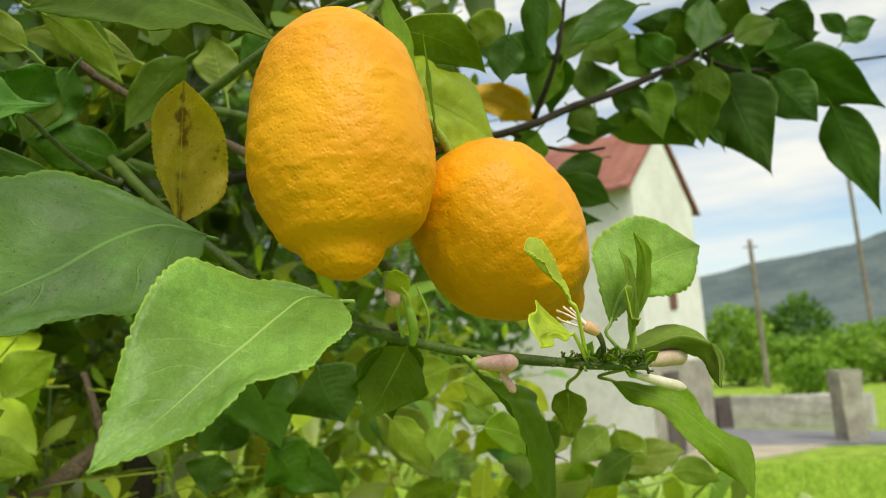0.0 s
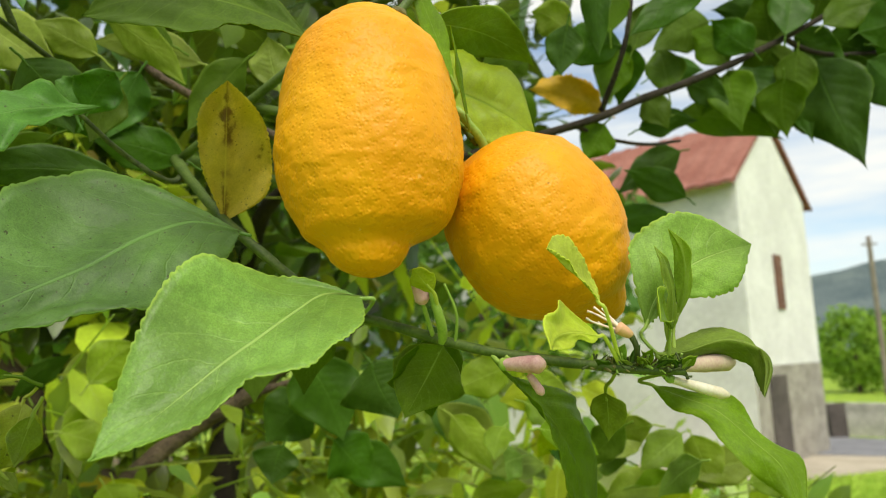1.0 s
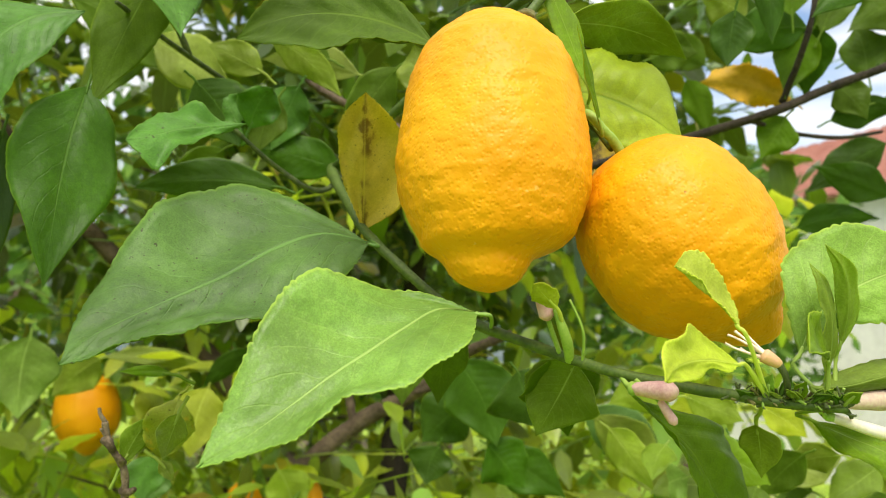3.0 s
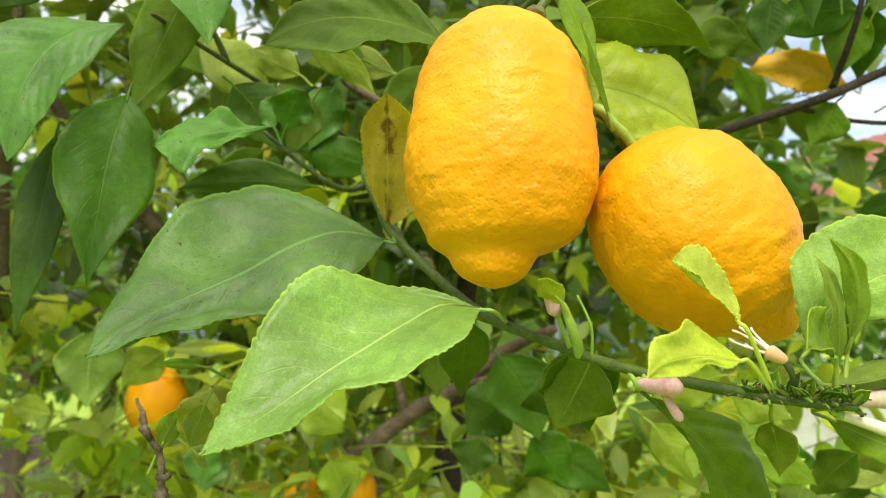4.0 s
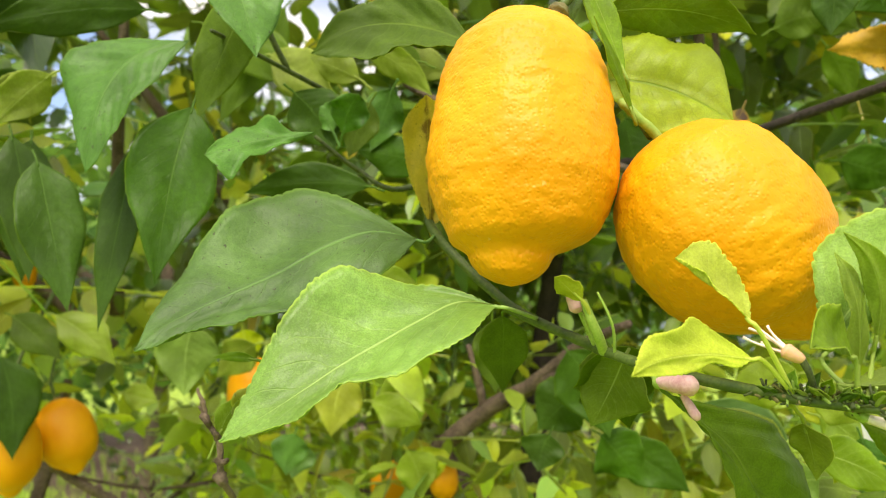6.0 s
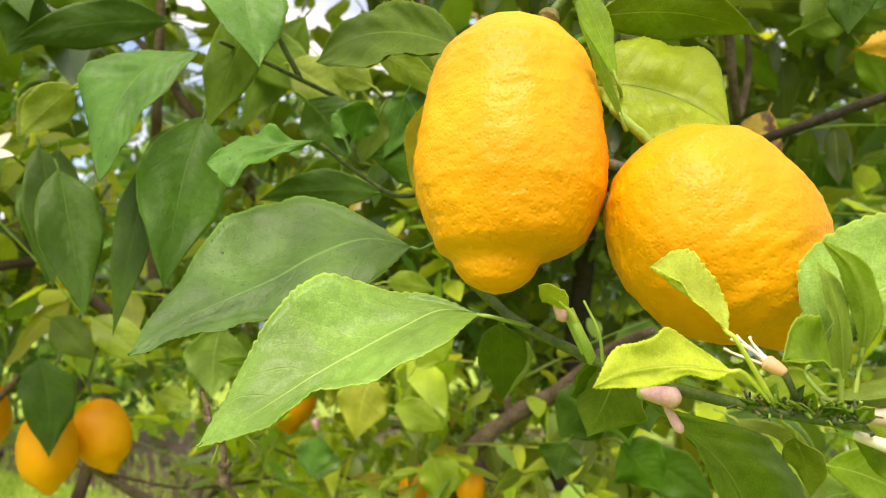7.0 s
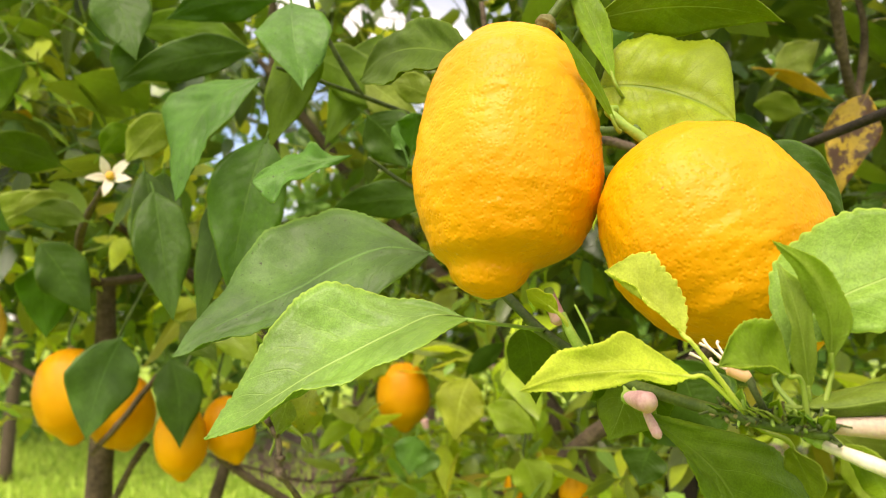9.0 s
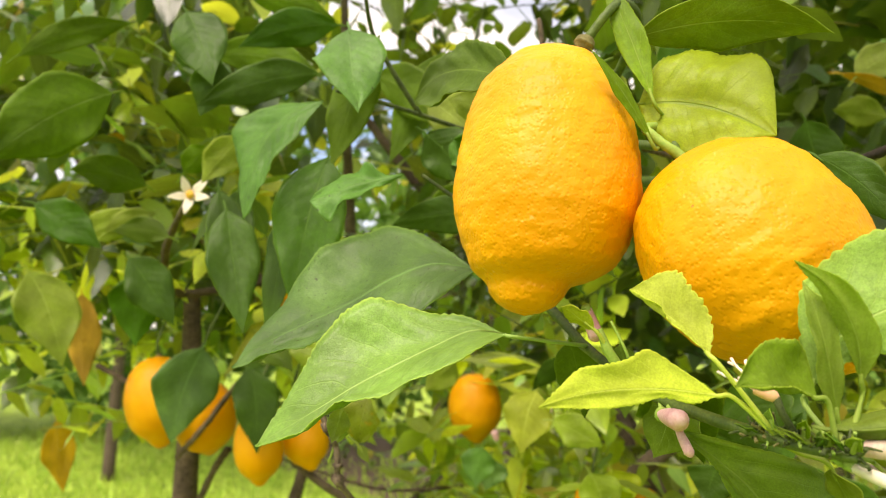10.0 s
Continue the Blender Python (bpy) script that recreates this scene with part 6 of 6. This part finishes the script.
hero_leaf((-0.0732, 0.5588, 1.6752), (-0.1066, 0.5547, 1.6888), (-0.1400, 0.5507, 1.6940), (0.2914, -0.2806, 0.9145), 0.0112, LIGHT)
hero_leaf((-0.0124, 0.5283, 1.6402), (-0.0144, 0.5259, 1.6559), (-0.0165, 0.5236, 1.6681), (0.9404, 0.2854, 0.1848), 0.0112, LIGHT)
hero_leaf((-0.0864, 0.5199, 1.6571), (-0.0967, 0.5217, 1.6428), (-0.1070, 0.5235, 1.6238), (-0.7017, -0.6100, 0.3682), 0.0128, DULL, wave=0.3)
hero_leaf((-0.1197, 0.5393, 1.6466), (-0.1348, 0.5389, 1.6436), (-0.1499, 0.5385, 1.6368), (-0.2539, -0.5140, 0.8193), 0.0118, MATURE)
hero_leaf((-0.3550, 0.5604, 1.5242), (-0.3598, 0.5617, 1.4978), (-0.3646, 0.5629, 1.4641), (-0.5147, -0.8562, 0.0453), 0.0251, TOOTHED)
hero_leaf((-0.4531, 0.6760, 1.5227), (-0.4520, 0.6798, 1.5076), (-0.4509, 0.6836, 1.4882), (-0.5573, -0.8025, -0.2129), 0.0186, YOUNG, serr=0.03)
hero_leaf((-0.2434, 0.6610, 1.4638), (-0.2274, 0.6756, 1.4572), (-0.2114, 0.6901, 1.4448), (0.2346, 0.3376, 0.9116), 0.0140, LIGHT)
hero_leaf((-0.0752, 0.6693, 1.4518), (-0.0791, 0.6684, 1.4408), (-0.0829, 0.6674, 1.4266), (-0.8319, -0.4709, 0.2937), 0.0155, MATURE)
hero_leaf((-0.2226, 0.6847, 1.4238), (-0.2191, 0.6909, 1.4068), (-0.2155, 0.6971, 1.3849), (-0.6621, -0.6708, -0.3342), 0.0177, LIGHT)
hero_leaf((-0.2942, 0.6247, 1.4359), (-0.2984, 0.6243, 1.4207), (-0.3027, 0.6238, 1.4012), (-0.6353, -0.7517, 0.1768), 0.0158, DULL)
hero_leaf((-0.0480, 0.6912, 1.4524), (-0.0385, 0.7015, 1.4398), (-0.0290, 0.7118, 1.4222), (-0.6194, -0.4104, -0.6693), 0.0194, MATURE)
hero_leaf((-0.2355, 0.3732, 1.6213), (-0.2267, 0.3779, 1.5853), (-0.2178, 0.3827, 1.5392), (0.2192, 0.9627, 0.1587), 0.0135, MATURE)
hero_leaf((-0.4358, 0.3125, 1.6081), (-0.4210, 0.3324, 1.6213), (-0.4061, 0.3523, 1.6281), (-0.0916, 0.5011, -0.8605), 0.0112, LIGHT)
hero_leaf((-0.4247, 0.3339, 1.5880), (-0.4158, 0.3542, 1.5631), (-0.4068, 0.3745, 1.5294), (0.1278, 0.7963, 0.5913), 0.0205, MATURE)
hero_leaf((-0.2583, 0.3700, 1.7203), (-0.2645, 0.3656, 1.7025), (-0.2707, 0.3612, 1.6794), (-0.0785, -0.9692, 0.2335), 0.0163, MATURE)
hero_leaf((-0.2028, 0.3789, 1.6501), (-0.2118, 0.3691, 1.6374), (-0.2207, 0.3593, 1.6198), (-0.0190, -0.8335, 0.5522), 0.0119, LIGHT)
hero_leaf((-0.1086, 0.4667, 1.6446), (-0.1036, 0.4777, 1.6320), (-0.0986, 0.4887, 1.6147), (-0.5244, -0.5946, -0.6095), 0.0163, MATURE)
hero_leaf((-0.0367, 0.7111, 1.6791), (-0.0341, 0.7208, 1.6576), (-0.0316, 0.7306, 1.6297), (-0.8424, -0.4657, -0.2712), 0.0171, MATURE)
hero_leaf((-0.1170, 0.9380, 1.7468), (-0.1303, 0.9173, 1.7530), (-0.1436, 0.8967, 1.7533), (0.3870, -0.1038, 0.9162), 0.0141, LIGHT)
hero_leaf((-0.1139, 0.9502, 1.7148), (-0.1212, 0.9425, 1.7031), (-0.1285, 0.9348, 1.6873), (0.6064, 0.5140, -0.6067), 0.0163, LIGHT)
hero_leaf((-0.0056, 0.5741, 1.6876), (-0.0116, 0.5672, 1.6811), (-0.0175, 0.5603, 1.6716), (-0.2379, -0.6382, 0.7322), 0.0105, MATURE)
hero_leaf((-0.6450, 0.3275, 1.7565), (-0.6507, 0.3226, 1.7430), (-0.6565, 0.3177, 1.7253), (0.0263, -0.9566, 0.2903), 0.0112, YELLOW)
hero_leaf((-0.2253, 0.4769, 1.7206), (-0.1911, 0.4963, 1.7007), (-0.1568, 0.5157, 1.6694), (-0.5507, -0.1184, -0.8263), 0.0179, OLIVE)
hero_leaf((-0.1944, 0.5205, 1.7394), (-0.2074, 0.5055, 1.7020), (-0.2204, 0.4905, 1.6531), (-0.4399, -0.7987, 0.4105), 0.0169, OLIVE)
hero_leaf((-0.0396, 0.5453, 1.6683), (-0.0550, 0.5419, 1.6514), (-0.0704, 0.5385, 1.6283), (-0.5844, -0.5958, 0.5509), 0.0124, OLIVE)
hero_leaf((-0.2176, 0.3707, 1.7580), (-0.2027, 0.4028, 1.7524), (-0.1877, 0.4349, 1.7379), (-0.4522, -0.0684, -0.8893), 0.0101, OLIVE)
hero_leaf((-0.3487, 0.2370, 1.7246), (-0.3266, 0.2753, 1.7447), (-0.3045, 0.3137, 1.7536), (-0.3133, 0.4885, -0.8144), 0.0111, OLIVE)
hero_leaf((-0.3136, 0.3338, 1.6316), (-0.2990, 0.3070, 1.6347), (-0.2845, 0.2803, 1.6304), (0.1990, 0.0869, 0.9761), 0.0138, OLIVE)
hero_leaf((-0.3544, 0.2595, 1.6154), (-0.3443, 0.2839, 1.6033), (-0.3343, 0.3083, 1.5838), (0.1124, 0.5076, 0.8542), 0.0154, MATURE)
hero_leaf((-0.3623, 0.3587, 1.6013), (-0.3728, 0.3379, 1.6055), (-0.3834, 0.3171, 1.6040), (0.1321, -0.0031, 0.9912), 0.0112, OLIVE)
hero_leaf((-0.1198, 0.5006, 1.6202), (-0.1323, 0.4931, 1.6079), (-0.1447, 0.4856, 1.5906), (-0.3594, -0.6755, 0.6438), 0.0111, OLIVE)
hero_leaf((-0.1017, 0.5080, 1.6626), (-0.1127, 0.4981, 1.6707), (-0.1237, 0.4881, 1.6749), (0.4732, 0.0248, 0.8806), 0.0098, LIGHT)
hero_leaf((-0.0836, 0.5000, 1.6432), (-0.0895, 0.4979, 1.6297), (-0.0954, 0.4958, 1.6122), (-0.5774, -0.7504, 0.3217), 0.0105, OLIVE)
hero_leaf((-0.0732, 0.5293, 1.6729), (-0.0845, 0.5200, 1.6760), (-0.0958, 0.5106, 1.6756), (0.3005, -0.2307, 0.9255), 0.0098, OLIVE)
hero_leaf((0.0854, 0.8741, 1.7720), (0.0679, 0.8585, 1.7838), (0.0504, 0.8428, 1.7896), (0.5858, -0.2165, 0.7810), 0.0168, OLIVE)
hero_leaf((0.0770, 0.8084, 1.7372), (0.0835, 0.8173, 1.7191), (0.0901, 0.8262, 1.6953), (-0.9443, -0.0665, -0.3223), 0.0119, OLIVE)
hero_leaf((0.0613, 0.7326, 1.7275), (0.0767, 0.7443, 1.7341), (0.0921, 0.7560, 1.7359), (-0.0410, 0.3855, -0.9218), 0.0155, OLIVE)
hero_leaf((0.0672, 0.8776, 1.6657), (0.0865, 0.8947, 1.6602), (0.1058, 0.9118, 1.6482), (-0.4891, 0.1100, -0.8653), 0.0205, MATURE)
hero_leaf((-0.4452, 0.4867, 1.5289), (-0.4267, 0.5051, 1.5126), (-0.4082, 0.5236, 1.4884), (0.2573, 0.5860, 0.7683), 0.0168, LIGHT)
hero_leaf((-0.5747, 0.6358, 1.5615), (-0.5685, 0.6434, 1.5484), (-0.5623, 0.6510, 1.5311), (0.4213, 0.7304, 0.5376), 0.0174, YOUNG)
hero_leaf((-0.5063, 0.5792, 1.4578), (-0.4928, 0.5907, 1.4563), (-0.4794, 0.6022, 1.4504), (0.0515, 0.2501, 0.9668), 0.0130, LIGHT)
hero_leaf((-0.4742, 0.4633, 1.5282), (-0.4591, 0.4786, 1.5135), (-0.4441, 0.4939, 1.4921), (0.2406, 0.6331, 0.7357), 0.0158, OLIVE)
hero_leaf((-0.3216, 0.3808, 1.6636), (-0.3095, 0.3933, 1.6682), (-0.2973, 0.4058, 1.6685), (-0.1726, 0.3495, -0.9209), 0.0155, MATURE)
hero_leaf((-0.3410, 0.3624, 1.6512), (-0.3310, 0.3712, 1.6633), (-0.3210, 0.3800, 1.6713), (-0.0159, 0.7602, -0.6495), 0.0116, OLIVE)
hero_leaf((-0.2519, 0.3890, 1.6252), (-0.2465, 0.3881, 1.5881), (-0.2412, 0.3873, 1.5408), (0.2694, 0.9629, 0.0148), 0.0171, MATURE)
hero_leaf((-0.3155, 0.3717, 1.7443), (-0.2725, 0.4060, 1.7352), (-0.2294, 0.4404, 1.7123), (-0.3821, 0.0487, -0.9228), 0.0152, OLIVE)
hero_leaf((-0.1601, 0.5744, 1.5561), (-0.1483, 0.5874, 1.5559), (-0.1366, 0.6005, 1.5514), (-0.1456, -0.0461, -0.9883), 0.0093, LIGHT)
hero_leaf((-0.2234, 0.6661, 1.4962), (-0.2111, 0.6764, 1.5131), (-0.1989, 0.6866, 1.5249), (0.4671, 0.4808, -0.7421), 0.0158, LIGHT)
hero_leaf((-0.2703, 0.6968, 1.4594), (-0.2544, 0.7127, 1.4679), (-0.2385, 0.7287, 1.4708), (-0.2190, -0.1272, 0.9674), 0.0181, LIGHT)
hero_leaf((-0.0422, 0.5589, 1.5250), (-0.0431, 0.5617, 1.5075), (-0.0441, 0.5645, 1.4851), (-0.7474, -0.6619, -0.0577), 0.0136, OLIVE)
hero_leaf((-0.3470, 0.6930, 1.4374), (-0.3374, 0.7024, 1.4436), (-0.3277, 0.7118, 1.4463), (-0.2635, -0.1798, 0.9478), 0.0141, LIGHT)
hero_leaf((-0.3214, 0.6495, 1.4223), (-0.3242, 0.6493, 1.4091), (-0.3271, 0.6492, 1.3922), (-0.5917, -0.7974, 0.1190), 0.0161, DULL)
hero_leaf((-0.2474, 0.7289, 1.4207), (-0.2461, 0.7336, 1.4055), (-0.2449, 0.7383, 1.3859), (-0.6605, -0.7106, -0.2425), 0.0202, YOUNG)
hero_leaf((-0.0338, 0.9856, 1.6553), (-0.0272, 0.9947, 1.6468), (-0.0205, 1.0038, 1.6345), (-0.7675, -0.1529, -0.6226), 0.0195, LIGHT)
hero_leaf((0.0160, 0.8869, 1.6771), (0.0279, 0.9018, 1.6688), (0.0398, 0.9166, 1.6552), (-0.6596, -0.0254, -0.7512), 0.0158, MATURE)
tube("branch", [(-0.0727, 0.4113, 1.4554), (-0.0712, 0.4114, 1.4542), (-0.0711, 0.4131, 1.4522)], [0.0030, 0.0025, 0.0020], DEADWOOD, tree, bumps=0.3)
tube("branch", [(-0.0751, 0.4053, 1.4786), (-0.0755, 0.4015, 1.4840)], [0.0006, 0.0004], DEADWOOD, tree, bumps=0.3)
hero_leaf((-0.0566, 0.4161, 1.5032), (-0.0641, 0.4100, 1.5048), (-0.0715, 0.4039, 1.5040), (-0.0088, -0.0534, -0.9985), 0.0021, OLIVE)
hero_leaf((-0.0720, 0.4091, 1.4711), (-0.0674, 0.4114, 1.4808), (-0.0629, 0.4136, 1.4881), (0.5404, 0.6962, -0.4725), 0.0047, GREEN)
hero_leaf((-0.0622, 0.4170, 1.4718), (-0.0603, 0.4192, 1.4685), (-0.0584, 0.4214, 1.4640), (0.4126, 0.6889, 0.5959), 0.0026, LIGHT)
tube("branch", [(-0.0761, 0.4043, 1.4802), (-0.0733, 0.4043, 1.4781), (-0.0742, 0.4065, 1.4758)], [0.0019, 0.0016, 0.0013], DEADWOOD, tree, bumps=0.3)
tube("branch", [(-0.0720, 0.4091, 1.4711), (-0.0708, 0.4072, 1.4727), (-0.0718, 0.4061, 1.4745)], [0.0016, 0.0012, 0.0009], DEADWOOD, tree, bumps=0.3)
tube("branch", [(-0.0727, 0.4103, 1.4614), (-0.0691, 0.4106, 1.4611), (-0.0667, 0.4110, 1.4624)], [0.0017, 0.0013, 0.0009], DEADWOOD, tree, bumps=0.3)
tube("branch", [(-0.0758, 0.4034, 1.4862), (-0.0769, 0.4021, 1.4889), (-0.0771, 0.4015, 1.4912)], [0.0009, 0.0007, 0.0006], DEADWOOD, tree, bumps=0.3)
tube("branch", [(-0.5342, 0.4601, 1.4749), (-0.5642, 0.4355, 1.4274), (-0.5965, 0.4143, 1.3901)], [0.0030, 0.0030, 0.0030], BARK, tree_two, bumps=0.3)
tube("branch", [(-0.6055, 0.4716, 1.3978), (-0.6184, 0.4589, 1.3696), (-0.6568, 0.4493, 1.3211)], [0.0045, 0.0040, 0.0035], BARK, tree_two, bumps=0.3)
tube("branch", [(-0.5123, 0.5211, 1.3941), (-0.4963, 0.5497, 1.3738), (-0.4990, 0.6089, 1.3369)], [0.0035, 0.0043, 0.0050], BARK, tree_two, bumps=0.3)
tube("branch", [(-0.6872, 0.3287, 1.4850), (-0.6681, 0.3614, 1.4677), (-0.6605, 0.3755, 1.4559)], [0.0030, 0.0035, 0.0040], BARK, tree_two, bumps=0.3)
hero_leaf((0.2408, 0.7407, 1.7053), (0.2422, 0.7346, 1.6829), (0.2436, 0.7285, 1.6541), (0.9306, -0.3417, 0.1314), 0.0171, OLIVE, sharp=1.6)
hero_leaf((0.2592, 0.7604, 1.7184), (0.2626, 0.7546, 1.6950), (0.2661, 0.7488, 1.6651), (0.9921, 0.0120, 0.1252), 0.0177, MATURE, sharp=1.6)
hero_leaf((0.2726, 0.7510, 1.7203), (0.2691, 0.7637, 1.7046), (0.2657, 0.7764, 1.6833), (-0.9883, -0.0894, 0.1235), 0.0162, OLIVE, sharp=1.6)
hero_leaf((0.2893, 0.7429, 1.7153), (0.2880, 0.7464, 1.6946), (0.2867, 0.7500, 1.6681), (-0.9724, 0.2167, 0.0861), 0.0148, OLIVE, sharp=1.6)
hero_leaf((0.3293, 0.7848, 1.7265), (0.3322, 0.7985, 1.7083), (0.3351, 0.8121, 1.6840), (-0.9653, 0.2591, 0.0338), 0.0208, MATURE, sharp=1.6)
hero_leaf((0.2320, 0.7403, 1.7037), (0.2264, 0.7471, 1.6915), (0.2207, 0.7539, 1.6753), (-0.9310, -0.0120, 0.3647), 0.0149, OLIVE, sharp=1.6)
hero_leaf((0.2979, 0.7800, 1.7422), (0.3158, 0.7789, 1.7284), (0.3338, 0.7778, 1.7087), (-0.5985, 0.4396, -0.6697), 0.0166, MATURE, sharp=1.6)
hero_leaf((0.2412, 0.7400, 1.7096), (0.2298, 0.7466, 1.7302), (0.2185, 0.7531, 1.7454), (-0.7339, 0.3395, -0.5884), 0.0159, OLIVE, sharp=1.6)
hero_leaf((0.2565, 0.7305, 1.7133), (0.2425, 0.7275, 1.7281), (0.2285, 0.7245, 1.7383), (0.6633, -0.3551, 0.6588), 0.0145, MATURE, sharp=1.6)
hero_leaf((0.2758, 0.7598, 1.7308), (0.2702, 0.7518, 1.7488), (0.2647, 0.7439, 1.7624), (0.9525, -0.1775, 0.2475), 0.0161, OLIVE, sharp=1.6)
hero_leaf((0.2814, 0.7405, 1.7266), (0.2883, 0.7472, 1.7559), (0.2951, 0.7539, 1.7786), (-0.9637, -0.0433, 0.2635), 0.0159, MATURE, sharp=1.6)
hero_leaf((0.3157, 0.7896, 1.7547), (0.3230, 0.7776, 1.7729), (0.3304, 0.7656, 1.7860), (0.8610, -0.1191, -0.4945), 0.0168, OLIVE, sharp=1.6)
hero_leaf((0.2009, 0.7684, 1.7031), (0.1983, 0.7701, 1.7260), (0.1957, 0.7719, 1.7438), (-0.9922, -0.0156, -0.1235), 0.0157, OLIVE, sharp=1.6)
hero_leaf((0.2100, 0.7393, 1.6986), (0.2253, 0.7375, 1.6878), (0.2407, 0.7357, 1.6720), (-0.5955, 0.3286, -0.7331), 0.0112, MATURE, sharp=1.6)
hero_leaf((0.1801, 0.7480, 1.6931), (0.1884, 0.7458, 1.6810), (0.1967, 0.7435, 1.6650), (-0.8138, 0.2558, -0.5218), 0.0123, OLIVE, sharp=1.6)
hero_leaf((0.3078, 0.7418, 1.7314), (0.3288, 0.7472, 1.7427), (0.3497, 0.7526, 1.7485), (-0.3718, -0.0242, 0.9280), 0.0131, OLIVE, sharp=1.6)
hero_leaf((0.2734, 0.7253, 1.6896), (0.2743, 0.7335, 1.6724), (0.2753, 0.7417, 1.6501), (-0.9754, 0.2163, 0.0433), 0.0169, OLIVE, sharp=1.6)
hero_leaf((0.0814, 0.7236, 1.4730), (0.0935, 0.7208, 1.4664), (0.1056, 0.7180, 1.4561), (0.5925, 0.2525, 0.7650), 0.0120, GREEN)
hero_leaf((0.1005, 0.7552, 1.4755), (0.0805, 0.7487, 1.4768), (0.0605, 0.7423, 1.4731), (-0.0223, -0.1192, 0.9926), 0.0135, YOUNG)
hero_leaf((0.1181, 0.8068, 1.4783), (0.1339, 0.8148, 1.4696), (0.1496, 0.8229, 1.4559), (0.4225, 0.3450, 0.8382), 0.0127, YOUNG)
hero_leaf((0.0708, 0.6945, 1.4593), (0.0690, 0.6805, 1.4523), (0.0671, 0.6665, 1.4412), (0.9783, 0.0030, -0.2071), 0.0103, GREEN)
hero_leaf((0.0996, 0.6250, 1.4636), (0.1158, 0.6430, 1.4572), (0.1321, 0.6609, 1.4445), (0.0887, 0.4030, 0.9109), 0.0125, GREEN)
hero_leaf((0.1178, 0.6888, 1.4538), (0.1034, 0.7043, 1.4476), (0.0891, 0.7198, 1.4360), (-0.7313, -0.3342, 0.5947), 0.0111, YOUNG)
hero_leaf((0.1481, 0.7007, 1.4577), (0.1349, 0.7070, 1.4459), (0.1216, 0.7132, 1.4292), (-0.7399, -0.0418, 0.6714), 0.0119, OLIVE)
hero_leaf((0.1666, 0.7124, 1.4568), (0.1525, 0.7170, 1.4548), (0.1383, 0.7216, 1.4490), (-0.3568, -0.3802, 0.8533), 0.0102, LIGHT)
hero_leaf((0.0762, 0.7394, 1.4340), (0.0643, 0.7397, 1.4277), (0.0525, 0.7400, 1.4180), (0.5176, -0.3528, -0.7795), 0.0148, TOOTHED)
hero_leaf((0.0900, 0.7623, 1.4242), (0.0715, 0.7457, 1.4267), (0.0531, 0.7291, 1.4232), (0.3672, -0.3834, -0.8474), 0.0124, GREEN)
hero_leaf((0.1221, 0.6811, 1.4401), (0.1210, 0.6723, 1.4324), (0.1200, 0.6635, 1.4218), (0.9757, 0.0887, -0.2002), 0.0114, OLIVE)
hero_leaf((0.1501, 0.7873, 1.4237), (0.1330, 0.7910, 1.4262), (0.1158, 0.7947, 1.4245), (-0.1038, -0.3916, -0.9143), 0.0147, OLIVE)
hero_leaf((0.1879, 0.8338, 1.4043), (0.2137, 0.8362, 1.4047), (0.2395, 0.8386, 1.3988), (-0.1221, 0.2038, -0.9714), 0.0118, LIGHT)
hero_leaf((0.1912, 0.6766, 1.4383), (0.1792, 0.6929, 1.4279), (0.1672, 0.7093, 1.4117), (-0.3686, 0.4076, 0.8355), 0.0107, TOOTHED)
hero_leaf((0.2291, 0.7544, 1.4134), (0.2498, 0.7671, 1.4100), (0.2706, 0.7798, 1.4005), (-0.2327, -0.1076, -0.9666), 0.0105, GREEN)
hero_leaf((0.0708, 0.8255, 1.3992), (0.0429, 0.8350, 1.3932), (0.0149, 0.8445, 1.3798), (-0.4075, -0.3228, 0.8543), 0.0135, LIGHT)
hero_leaf((0.1005, 0.8092, 1.3882), (0.0949, 0.8272, 1.3707), (0.0893, 0.8453, 1.3463), (-0.9004, -0.4180, -0.1205), 0.0127, GREEN)
hero_leaf((0.1149, 0.6724, 1.4270), (0.1214, 0.6852, 1.4159), (0.1279, 0.6979, 1.4000), (-0.9272, 0.0917, -0.3632), 0.0131, GREEN)
hero_leaf((0.1547, 0.8217, 1.4000), (0.1740, 0.8236, 1.3998), (0.1933, 0.8255, 1.3949), (-0.1524, 0.2761, -0.9490), 0.0172, GREEN)
hero_leaf((0.1802, 0.8238, 1.3994), (0.1553, 0.8225, 1.3984), (0.1303, 0.8212, 1.3914), (0.1643, -0.1248, -0.9785), 0.0172, LIGHT)
hero_leaf((0.1912, 0.7624, 1.4083), (0.1778, 0.7793, 1.3938), (0.1645, 0.7963, 1.3725), (-0.5836, 0.3250, 0.7442), 0.0121, YOUNG)
hero_leaf((0.2240, 0.8195, 1.3834), (0.2180, 0.8160, 1.3719), (0.2119, 0.8125, 1.3567), (0.7566, -0.6295, -0.1768), 0.0163, OLIVE)
hero_leaf((-0.0563, 0.4190, 1.4946), (-0.0575, 0.4153, 1.4835), (-0.0642, 0.4180, 1.4713), (0.6887, 0.7258, 0.0488), 0.0092, FLECKED, fold=0.2, wave=0.25, serr=0.03, root=(-0.0531, 0.4214, 1.4994))
